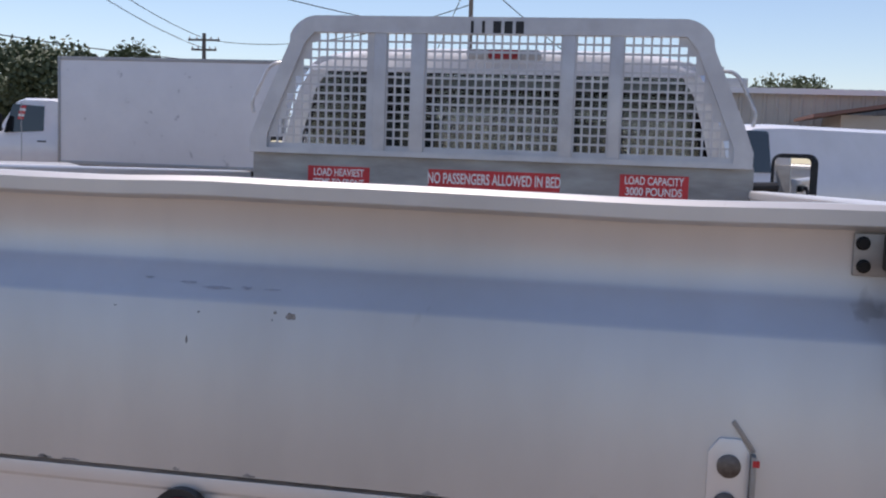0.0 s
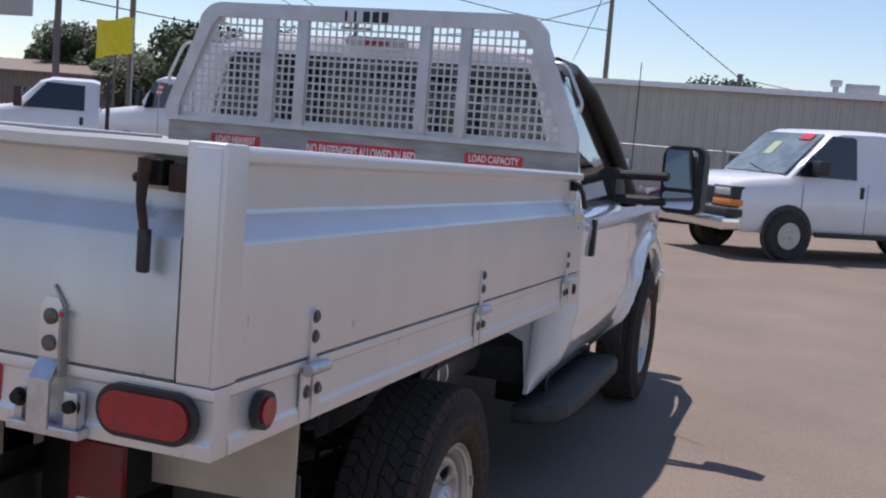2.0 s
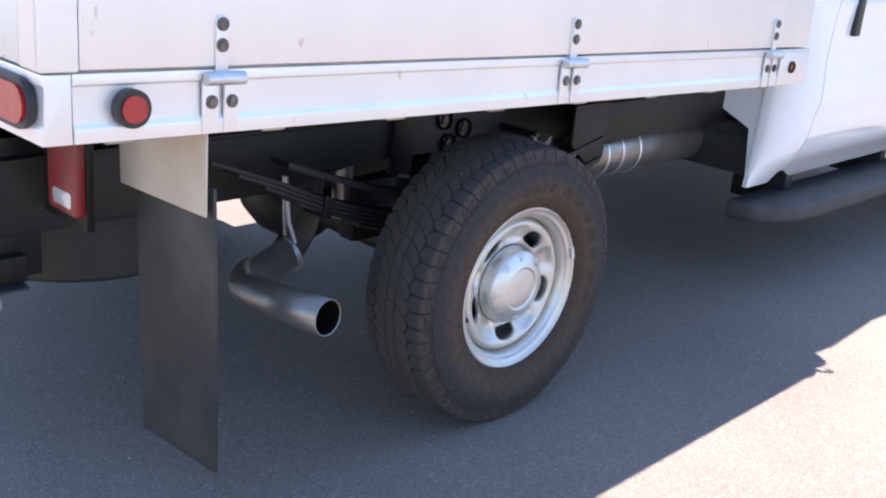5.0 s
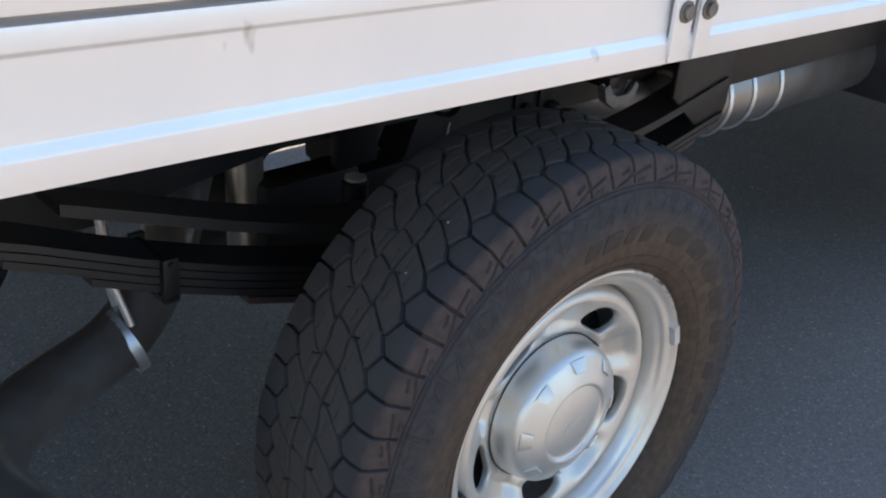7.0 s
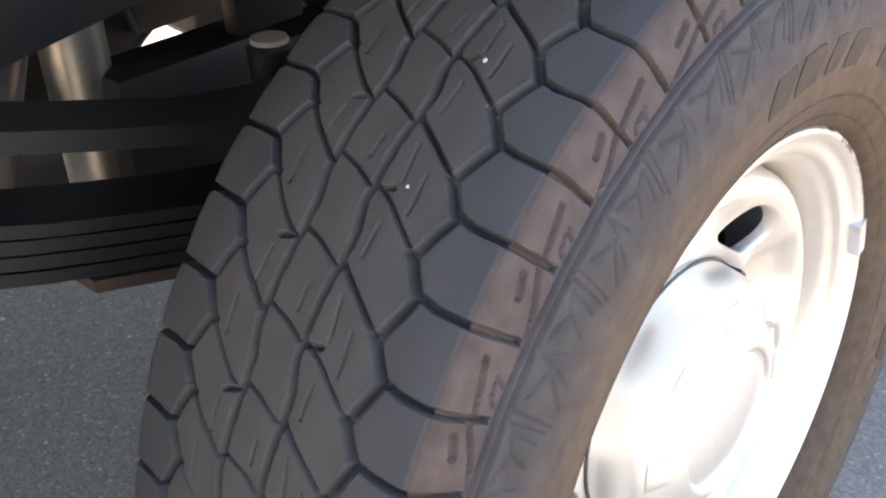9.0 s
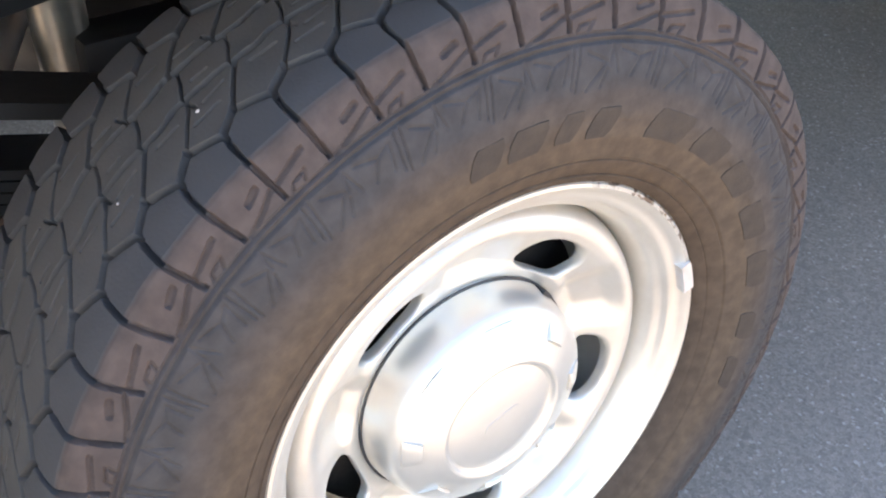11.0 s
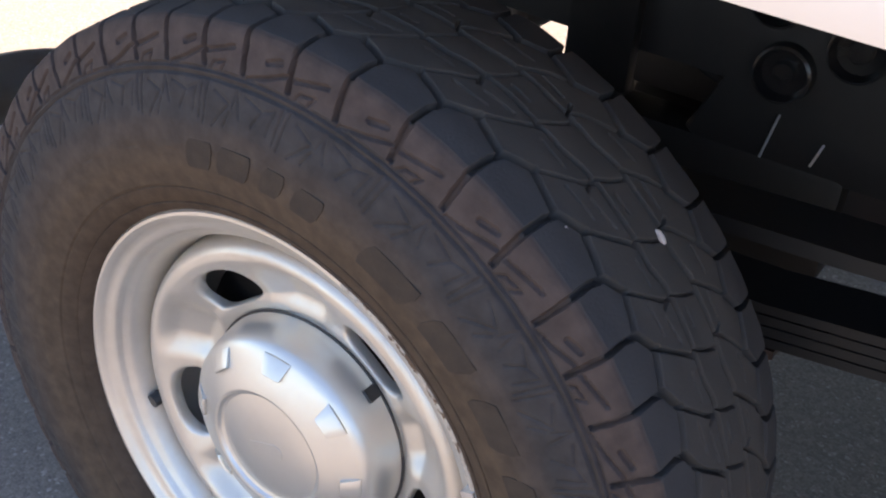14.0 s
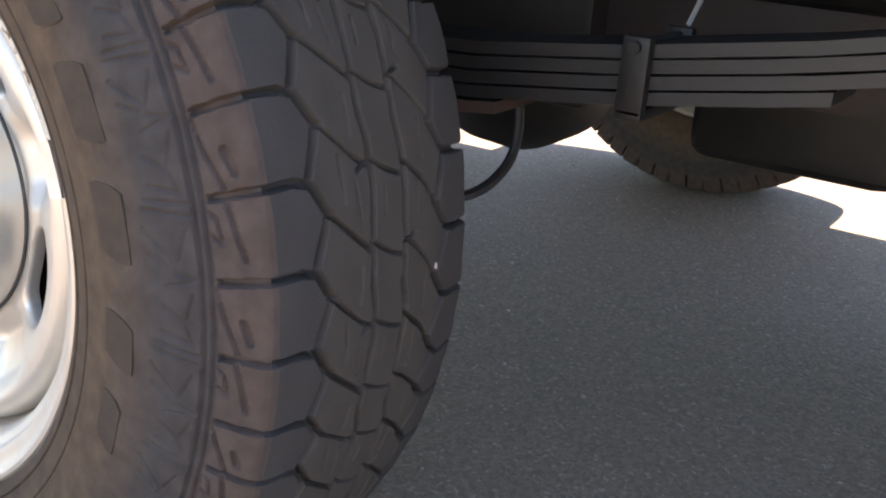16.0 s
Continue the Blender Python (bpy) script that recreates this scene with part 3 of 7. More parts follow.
# cuts (positive) and ribs (negative) on the flank: (line of (radius, pitch), width, depth)
FLANK_CUTS = [([(0.3600, -3), (0.3600, 5)], 0.0030, 0.0026), ([(0.3652, -3), (0.3652, 5)], 0.0022, 0.0022)]
for k in range(-1, 4):
    FLANK_CUTS += [([(0.3690, k), (0.3860, k + 0.03), (0.4030, k + 0.05)], 0.0036, 0.0052)]
for k in (-2, 0, 2):
    FLANK_CUTS += [([(0.3785, k + 0.97), (0.3815, k + 0.66), (0.3857, k + 0.30)], 0.0030, 0.0028),
                   ([(0.3665, k + 0.85), (0.3715, k + 0.76), (0.3740, k + 0.46), (0.3672, k + 0.57)], 0.0019, 0.0022),
                   ([(0.3665, k + 1.90), (0.3712, k + 1.52), (0.3790, k + 1.10)], 0.0028, 0.0028),
                   ([(0.3825, k + 1.52), (0.3862, k + 1.27)], 0.0040, 0.0030),
                   ([(0.3930, k + 0.20), (0.3930, k + 0.62)], 0.0030, -0.0012), ([(0.3915, k + 1.40), (0.3940, k + 1.86)], 0.0026, -0.0014),
                   ([(0.3585, k + 0.80), (0.3270, k + 0.93)], 0.0018, 0.0012), ([(0.3585, k + 0.95), (0.3300, k + 1.04)], 0.0018, 0.0012),
                   ([(0.3530, k + 0.62), (0.3455, k + 0.18), (0.3262, k + 0.66)], 0.0019, 0.0012), ([(0.3480, k + 0.60), (0.3432, k + 0.30), (0.3320, k + 0.62)], 0.0020, -0.0016),
                   ([(0.3545, k + 1.82), (0.3490, k + 1.40), (0.3350, k + 1.60)], 0.0019, 0.0012), ([(0.3505, k + 1.82), (0.3450, k + 1.50), (0.3360, k + 1.72)], 0.0020, -0.0016),
                   ([(0.3490, k + 1.40), (0.3535, k + 1.10), (0.3340, k + 1.22)], 0.0018, 0.0011),
                   ([(0.3440, k + 0.10), (0.3570, k + 0.02), (0.3380, k - 0.10)], 0.0018, 0.0011), ([(0.3400, k + 0.16), (0.3280, k + 0.32)], 0.0018, 0.0011)]


def carve(across, pitch, cuts, scale):
    """How deep the cuts are at each crossing of the rows (across) and the columns (pitch, from 0 to 2)."""
    out = np.zeros((len(across), len(pitch)))
    for line, width, depth in cuts:
        reach = width / 2 + 0.0006
        lo, hi = min(p[0] for p in line) - reach, max(p[0] for p in line) + reach
        rows = np.nonzero((across > lo) & (across < hi))[0]
        if not len(rows):
            continue
        a, t = across[rows][:, None], (pitch * scale)[None, :]
        near = np.full((len(rows), len(pitch)), 9.0)
        for (a0, u0), (a1, u1) in zip(line, line[1:]):
            da, dt = a1 - a0, (u1 - u0) * scale
            f = np.clip(((a - a0) * da + (t - u0 * scale) * dt) / (da * da + dt * dt), 0, 1)
            near = np.minimum(near, np.hypot(a - a0 - f * da, t - u0 * scale - f * dt))
        cut = np.clip((reach - near) / 0.0011, 0, 1) * depth
        part_ = out[rows]
        out[rows] = np.where(cut < 0, np.where(part_ <= 0, np.minimum(part_, cut), part_), np.maximum(part_, cut)) if depth < 0 else np.maximum(part_, cut)
    return out


def sheet_mesh(name, rings, closed, mat, sharp=38):
    """A closed band of quads over rings of points, as a mesh."""
    n_r, n_c = rings.shape[:2]
    i = np.arange(n_r if closed else n_r - 1)[:, None]
    j = np.arange(n_c)[None, :]
    i2, j2 = (i + 1) % n_r, (j + 1) % n_c
    quads = np.stack([i * n_c + j, i * n_c + j2, i2 * n_c + j2, i2 * n_c + j], -1).reshape(-1, 4)
    me = bpy.data.meshes.new(name)
    me.vertices.add(n_r * n_c)
    me.vertices.foreach_set("co", rings.reshape(-1).astype(np.float32))
    me.loops.add(quads.size)
    me.loops.foreach_set("vertex_index", quads.reshape(-1).astype(np.int32))
    me.polygons.add(len(quads))
    me.polygons.foreach_set("loop_start", np.arange(0, quads.size, 4, dtype=np.int32))
    me.update(calc_edges=True)
    me.polygons.foreach_set("use_smooth", [True] * len(quads))
    me.set_sharp_from_angle(angle=radians(sharp))
    me.materials.append(mat)
    return me


def resample(points, step):
    """Points along a polyline at about an even step."""
    p = np.array(points)
    s = np.concatenate([[0], np.cumsum(np.hypot(*np.diff(p, axis=0).T))])
    q = np.linspace(0, s[-1], max(2, int(s[-1] / step) + 1))
    return np.stack([np.interp(q, s, p[:, 0]), np.interp(q, s, p[:, 1])], -1)


def tyre_meshes(fine):
    """The flanks and the tread of a tyre round the x axis, moulded in one piece and returned as two meshes."""
    step = 0.0012 if fine else 0.0042
    g = np.array(GAPS + [GAPS[0] + 360])
    if fine:
        near_arc = np.arange(0, 214, math.degrees(0.00110 / 0.404)) - 30
        rest = np.arange(184, 330, math.degrees(0.003 / 0.404))
        deg = np.concatenate([near_arc, rest])
    else:
        deg = np.arange(0, 360, math.degrees(0.0042 / 0.404))
    turn = np.where(deg % 360 < g[0], deg % 360 + 360, deg % 360)
    pitch = np.interp(turn, g, np.arange(len(g))) % 2
    outer = resample(TYRE_SIDE[6:], step)
    outer = np.concatenate([np.array(TYRE_SIDE[:6]), outer])
    inner = np.array([(r, -x) for r, x in TYRE_SIDE[::-1]])
    inner = resample(inner, 0.0035 if fine else 0.006)
    xs_ = np.linspace(TYRE_SIDE[-1][1], -TYRE_SIDE[-1][1], int(0.187 / (step * 0.85)))[1:-1]
    crown = np.stack([np.array([tread_radius(x) for x in xs_]), xs_], -1)
    prof = np.concatenate([outer, crown, inner])
    n_o, n_c = len(outer), len(crown)
    d = np.gradient(prof, axis=0)
    normal = np.stack([-d[:, 1], d[:, 0]], -1)
    normal /= np.linalg.norm(normal, axis=1)[:, None]
    cut = np.zeros((len(prof), len(deg)))
    flank_rows = np.where(np.arange(len(prof)) < n_o, prof[:, 0], 0)
    cut += carve(flank_rows, pitch, FLANK_CUTS, PITCH * 0.9)
    tread_rows = np.where((np.arange(len(prof)) >= n_o - 3) & (np.arange(len(prof)) < n_o + n_c + 6), prof[:, 1], 9)
    top = carve(tread_rows, pitch, TREAD_CUTS, PITCH)
    cut = np.where(top > 0, np.maximum(cut, top), cut)
    far_rows = np.where(np.arange(len(prof)) >= n_o + n_c, prof[:, 0], 0)
    back = carve(far_rows, (pitch + 0.16) % 2, [c for c in FLANK_CUTS if c[2] > 0.005], PITCH * 0.9)
    cut = np.where(back > 0, np.maximum(cut, back), cut)
    # worn rubber is never quite even
    wave = 0.00035 * np.sin(np.arange(len(prof)) * 0.21)[:, None] * np.sin(np.radians(deg) * 23)[None, :] + 0.0003 * np.sin(np.radians(deg) * 57 + 1)[None, :]
    wave = wave * (prof[:, 0] > 0.30)[:, None]
    r = prof[:, 0][:, None] - (cut + wave) * normal[:, 0][:, None]
    x = prof[:, 1][:, None] - (cut + wave) * normal[:, 1][:, None] + TX
    c, s = np.cos(np.radians(deg))[None, :], np.sin(np.radians(deg))[None, :]
    pts = np.stack([x, r * c, r * s], -1)
    tread = sheet_mesh("tread", pts[n_o - 1:n_o + n_c + 1], False, RUBBER)
    flanks = np.concatenate([pts[n_o + n_c:], pts[:n_o]])
    return sheet_mesh("tyre", flanks, False, RUBBER), tread


def disc_mesh():
    """The pressed disc of the wheel, with five hand holes."""
    prof = [(0.09, 0.054), (0.105, 0.054), (0.12, 0.057), (0.135, 0.0625), (0.15, 0.0715), (0.16, 0.0780), (0.168, 0.0825), (0.176, 0.0852), (0.183, 0.0850), (0.1885, 0.0815), (0.1925, 0.0750), (0.1955, 0.066), (0.198, 0.050)]
    bm = bmesh.new()
    r0, r1, half = 0.09, 0.198, radians(36)
    hole_r, hw, hh = 0.1465, 0.0385, 0.0200
    n, rings = 120, 20

    def surf(r, a, local):
        x = along(prof, r)
        between = smoothstep(radians(19), radians(31), abs(local))
        x -= 0.012 * between * smoothstep(0.116, 0.137, r) * (1 - smoothstep(0.160, 0.181, r))
        x += 0.0045 * (1 - between) * math.exp(-((r - 0.124) / 0.010) ** 2)
        return (x, math.cos(a) * r, math.sin(a) * r)
    for s in range(5):
        mid = radians(55 + 72 * s)
        grid = []
        for j in range(rings + 1):
            t = (j / rings) ** 1.3
            row = []
            for k in range(n):
                a = math.tau * k / n
                c, q = math.cos(a), math.sin(a)
                e = 2 / 2.6
                u = hw * math.copysign(abs(c) ** e, c) * (1 - 0.14 * q)
                v = hh * math.copysign(abs(q) ** e, q)
                m = max(abs(c), abs(q))
                gu, gv = c / m, q / m
                out_a = half * gu
                out_r = (r1 + r0) / 2 + (r1 - r0) / 2 * gv
                in_r = hole_r + v
                in_a = u / hole_r
                r = in_r + (out_r - in_r) * t
                la = in_a + (out_a - in_a) * t
                p = surf(r, mid - la, la)
                if j < 2:
                    p = (p[0] - (0.005, 0.0012)[j], p[1], p[2])
                row.append(bm.verts.new(p))
            grid.append(row)
        inner = [bm.verts.new((v.co.x - 0.007, v.co.y, v.co.z)) for v in grid[0]]
        grid.insert(0, inner)
        for a, b in zip(grid, grid[1:]):
            for k in range(n):
                bm.faces.new((a[k], a[(k + 1) % n], b[(k + 1) % n], b[k]))
    bmesh.ops.remove_doubles(bm, verts=bm.verts, dist=2e-4)
    return bm


def arc_pad(r0, r1, a0, a1, x0, x1, n=8):
    """A curved pad round the x axis between two radii and two angles (degrees)."""
    bm = bmesh.new()
    rows = []
    for k in range(n + 1):
        a = radians(a0 + (a1 - a0) * k / n)
        rows.append([bm.verts.new((x, math.cos(a) * r, math.sin(a) * r)) for r, x in ((r0, x0), (r1, x0), (r1, x1), (r0, x1))])
    for a, b in zip(rows, rows[1:]):
        for k in range(4):
            bm.faces.new((a[k], a[(k + 1) % 4], b[(k + 1) % 4], b[k]))
    bm.faces.new(rows[0][::-1])
    bm.faces.new(rows[-1])
    return bm


def cap_lug(mid):
    """A flat-topped lug on the cap's sloping face, wider at the cap's edge, its top level with that edge."""
    bm = bmesh.new()
    rows = []
    for k in range(7):
        u = k / 3 - 1
        ring = []
        for r, half, x in ((0.0995, 9.0, 0.090), (0.0995, 9.0, 0.1022), (0.0965, 8.6, 0.1052), (0.0845, 7.0, 0.1128), (0.0828, 6.6, 0.1118), (0.0815, 6.4, 0.095)):
            a = radians(mid + half * u)
            ring.append(bm.verts.new((x - (0.0012 if k in (0, 6) and x > 0.1 else 0), math.cos(a) * r, math.sin(a) * r)))
        rows.append(ring)
    for a, b in zip(rows, rows[1:]):
        for k in range(6):
            bm.faces.new((a[k], a[(k + 1) % 6], b[(k + 1) % 6], b[k]))
    bm.faces.new(rows[0][::-1])
    bm.faces.new(rows[-1])
    return bm


def build_wheel(parent, fine):
    barrel = lathe([(0.226, -0.093), (0.2345, -0.089), (0.2345, -0.081), (0.222, -0.070), (0.205, -0.05), (0.190, -0.02), (0.190, 0.02), (0.1955, 0.045), (0.1975, 0.064), (0.1990, 0.0745), (0.2008, 0.0825), (0.2035, 0.0900), (0.2065, 0.0938),
                    (0.2100, 0.0958), (0.2122, 0.0985), (0.2132, 0.1018), (0.2155, 0.1042), (0.2195, 0.1052), (0.2235, 0.1068), (0.2260, 0.1092), (0.2285, 0.1125), (0.2312, 0.1143), (0.2342, 0.1140), (0.2365, 0.1110), (0.2368, 0.100), (0.229, 0.080), (0.21, 0.06), (0.196, 0.01), (0.196, -0.02), (0.22, -0.085)], (0, 0, 0), 160, "x", close=True)
    wheel = part("wheel", barrel, RIM, parent, "silver painted steel wheel rim with a chipped edge")
    for me, label in zip(tyre_meshes(fine), ("dusty black all-terrain tyre with brown sidewall", "worn black rubber tread with deep zigzag grooves")):
        ob = new(me.name, me)
        ob.parent = wheel
        ob["label"] = label
    part("wheel_disc", disc_mesh(), RIM, wheel, "pressed silver steel disc with five holes", 50)
    cap = lathe([(0.1140, 0.050), (0.1140, 0.0575), (0.1128, 0.0600), (0.1118, 0.068), (0.1092, 0.082), (0.1066, 0.0915), (0.1048, 0.0956), (0.1018, 0.0990), (0.0970, 0.1020), (0.088, 0.1063), (0.077, 0.1112), (0.068, 0.1150), (0.0635, 0.1163), (0.0612, 0.1158),
                 (0.0590, 0.1128), (0.0565, 0.1118), (0.0525, 0.1128), (0.040, 0.1150), (0.02, 0.1163), (0.0, 0.1166)], (0, 0, 0), 128, "x")
    part("hub_cap", cap, CAP, wheel, "silver domed plastic hub cap", 28)
    for k in range(8):
        part("cap_lug", cap_lug(88.8 + 45 * k), CAP, wheel, "", 25)
    badge = joined(*[moved(prism(rounded(w, h, h / 2 - 0.0001), "x", x0, x1), Matrix.Rotation(radians(20), 4, "X")) for w, h, x0, x1 in ((0.042, 0.017, 0.1140, 0.1170), (0.038, 0.013, 0.1140, 0.1166))])
    part("cap_badge", badge, CAP, wheel, "faint oval badge")
    # black pad and ring stand in for the shade in a slot and a gap
    part("cap_slot", arc_pad(0.106, 0.1145, 41.5, 48.0, 0.0595, 0.0735, 3), BLACK, wheel)
    part("cap_groove", lathe([(0.1120, 0.0585), (0.1152, 0.0585), (0.1152, 0.0600), (0.1120, 0.0600)], (0, 0, 0), 96, "x", close=True), BLACK, wheel, "black ring painted for the shaded gap under the cap's edge")
    part("wheel_weight", arc_pad(0.2225, 0.2345, 12.5, 21.5, 0.104, 0.1168, 8), BRIGHT, wheel, "grey clip-on balance weight")
    part("valve_stem", rod([(0.058, math.cos(radians(198)) * 0.192, math.sin(radians(198)) * 0.192), (0.088, math.cos(radians(199)) * 0.1965, math.sin(radians(199)) * 0.1965)], 0.0075, 10), BLACK, wheel)
    worn = bmesh.new()
    rnd = random.Random(8)
    rows = []
    for k in range(140):
        a = radians(20 + 50 * k / 139)
        w = rnd.uniform(-0.0014, 0.0008)
        rows.append([worn.verts.new((x, math.cos(a) * r, math.sin(a) * r)) for r, x in ((0.2318 + w, 0.1146), (0.2345 + w * 0.5, 0.1143), (0.2372, 0.1112), (0.2374, 0.104))])
    for a, b in zip(rows, rows[1:]):
        for k in range(3):
            worn.faces.new((a[k], a[k + 1], b[k + 1], b[k]))
    part("worn_edge", worn, RIM_WORN, wheel, "chipped and rusty stretch of rim edge")
    part("brake_drum", lathe([(0.0, 0.030), (0.150, 0.030), (0.165, 0.02), (0.175, -0.05), (0.0, -0.06)], (0, 0, 0), 40, "x"), STEEL_BLACK, wheel)
    # raised lettering as plain slanted bars
    for a, w, r0, r1 in ((99.6, 5.2, 0.286, 0.311), (92.6, 6.2, 0.286, 0.311), (85.2, 4.0, 0.287, 0.311), (78.6, 5.0, 0.286, 0.311), (63.2, 9.6, 0.286, 0.312), (50.6, 8.6, 0.286, 0.312), (37.8, 8.4, 0.286, 0.311),
                         (25.0, 9.0, 0.286, 0.312), (11.6, 8.6, 0.288, 0.314), (-2.6, 6.4, 0.288, 0.312), (-14.0, 7.4, 0.288, 0.306)):
        bar = bmesh.new()
        rings = []
        for r in [r0 + (r1 - r0) * k / 4 for k in range(5)]:
            lean = 1.5 * (r - r0) / (r1 - r0)
            tuck = 0.5 if r in (r0, r1) else 0.0
            rings.append([bar.verts.new((flank_x(r) + lift, math.cos(q) * r, math.sin(q) * r)) for lift in (0.0007, -0.002) for q in [radians(a - (w / 2 - tuck) * (2 * m / 5 - 1) - lean) for m in range(6)]])
        for p, q in zip(rings, rings[1:]):
            for m in range(5):
                bar.faces.new((p[m], p[m + 1], q[m + 1], q[m]))
            for m in (0, 5):
                bar.faces.new((p[m], q[m], q[m + 6], p[m + 6]))
        for p in (rings[0], rings[-1]):
            for m in range(5):
                bar.faces.new((p[m], p[m + 1], p[m + 7], p[m + 6]))
        part("sidewall_bar", bar, RUBBER_LETTER, wheel)
    return wheel


def copy_part(ob, parent, m):
    """A second example of a part with all that hangs on it, sharing the meshes."""
    twin = copy_thing(ob, m)
    twin.parent = parent
    return twin


# ---- the flatbed truck ----
XC = -0.055                                   # the truck's middle line
RAKE = Matrix(((1, 0, 0, 0), (0, 1, 0, 0), (0, -0.0265, 1, 0), (0, 0, 0, 1)))   # the bed stands nose down a little


def flip(x):
    return 2 * XC - x


truck = thing("flatbed_truck", "white single-cab pickup truck with aluminium dump bed, standing on asphalt", "truck")
rear_right = build_wheel(truck, True)
rear_right.location = WHEEL_C
rear_left = build_wheel(truck, False)
rear_left.matrix_basis = pose(flip(WHEEL_C.x), WHEEL_C.y, WHEEL_C.z, 0, 0, 180)
copy_part(rear_left, truck, pose(WHEEL_C.x - 0.01, 3.66, 0.40, 35, 0, 0))
copy_part(rear_left, truck, pose(flip(WHEEL_C.x - 0.01), 3.66, 0.40, 0, 0, 180))


def bed(name, bm, mat, parent=None, label="", smooth=35):
    return part(name, moved(bm, RAKE), mat, parent or truck, label, smooth)


def side_profile(face, inner):
    """The folded section of a drop side: face towards the outside at 0, depth inwards positive."""
    return [(0.0, 1.058), (0.0, 1.292), (0.004, 1.300), (0.044, 1.338), (0.048, 1.346), (0.048, 1.418), (0.044, 1.426), (0.024, 1.428), (0.018, 1.433), (0.018, 1.451), (0.024, 1.458),
            (0.082, 1.458), (0.088, 1.452), (0.088, 1.430), (0.074, 1.424), (0.074, 1.058)]


def sill_profile():
    return [(0.0, 0.927), (0.0, 0.953), (0.0045, 0.9635), (0.007, 1.028), (0.003, 1.032), (0.003, 1.051), (0.055, 1.051), (0.055, 0.927)]


FACE_X, FACE_Y, FRONT_Y = 1.015, -1.362, 1.44
for sx in (1, -1):
    outline = [(FACE_X - u if sx > 0 else flip(FACE_X - u), z) for u, z in sill_profile()]
    bed("side_sill", prism([(x + 0.002 * sx, z) for x, z in outline], "y", FACE_Y + 0.058, FRONT_Y + 0.03, 0.0015), BED, None, "white painted aluminium side sill")
    outline = [(FACE_X - u if sx > 0 else flip(FACE_X - u), z) for u, z in side_profile(0, 0)]
    board = bed("drop_side", prism(outline, "y", FACE_Y + 0.072, FRONT_Y, 0.002), BED, None, "white painted aluminium drop side with a sloped fold")
    if sx > 0:
        right_side = board
    x0, x1 = (FACE_X - 0.072, FACE_X + 0.004) if sx > 0 else (flip(FACE_X + 0.004), flip(FACE_X - 0.072))
    post = boxes((x0, x1, FACE_Y - 0.003, FACE_Y + 0.070, 1.054, 1.461), bevel=0.006, seg=3)
    bed("corner_post", joined(post, boxes((x0 + 0.02, x1 - 0.008, FACE_Y - 0.0055, FACE_Y - 0.002, 1.06, 1.452), bevel=0.002)), BED, None, "white square corner post")
bed("rear_sill", prism([(FACE_Y + u, z) for u, z in sill_profile()], "x", flip(FACE_X), FACE_X + 0.002, 0.0015), BED, None, "white painted aluminium rear sill with lamps")
# the tailgate, its top rail bent a little
gate_bm = bmesh.new()
rings = []
for k in range(41):
    x = flip(FACE_X - 0.076) + (FACE_X - 0.076 - flip(FACE_X - 0.076)) * k / 40
    dent = 0.003 * math.exp(-((x + 0.02) / 0.10) ** 2) - 0.002 * math.exp(-((x - 0.62) / 0.12) ** 2)
    ring = []
    for u, z in side_profile(0, 0):
        top = smoothstep(1.36, 1.46, z)
        ring.append(gate_bm.verts.new((x, FACE_Y + u + 0.5 * dent * top, z + dent * top + 0.0012 * math.sin(9 * x) * top)))
    rings.append(ring)
for a, b in zip(rings, rings[1:]):
    for k in range(len(a)):
        gate_bm.faces.new((a[k], a[(k + 1) % len(a)], b[(k + 1) % len(a)], b[k]))
gate_bm.faces.new(rings[0][::-1])
gate_bm.faces.new(rings[-1])
gate = bed("tailgate", gate_bm, BED_DIRTY_DIM, None, "white aluminium tailgate with a sloped fold and scuffs")
bed("bed_floor", boxes((flip(FACE_X - 0.06), FACE_X - 0.06, FACE_Y + 0.06, FRONT_Y + 0.03, 1.020, 1.046), bevel=0.003), BARE, None, "bare metal bed floor")
for k in range(8):
    y = -1.18 + 0.355 * k
    bed("bed_crossmember", boxes((flip(0.955), 0.955, y - 0.03, y + 0.03, 0.905, 1.018), bevel=0.004), BARE)
for sx in (1, -1):
    x0 = 0.36 if sx > 0 else flip(0.44)
    bed("bed_runner", boxes((x0, x0 + 0.08, -1.25, 1.45, 0.797, 0.903), bevel=0.004), RUNNER, None, "dusty beige bed runner")

# scuffs on the tailgate
rnd = random.Random(3)
for x, z, w, h in ((0.123, 1.281, 0.018, 0.014), (0.101, 1.285, 0.006, 0.005), (0.097, 1.275, 0.003, 0.004), (-0.007, 1.279, 0.005, 0.004), (-0.128, 1.281, 0.005, 0.004), (-0.024, 1.240, 0.003, 0.014)):
    pts = [(x + w * rnd.uniform(0.6, 1) * math.cos(a) / 2, z + h * rnd.uniform(0.5, 1) * math.sin(a) / 2) for a in [k * math.tau / 9 for k in range(9)]]
    bed("paint_chip", prism(pts, "y", FACE_Y - 0.0006, FACE_Y + 0.001), CHIP, gate, "grey chip in the paint")

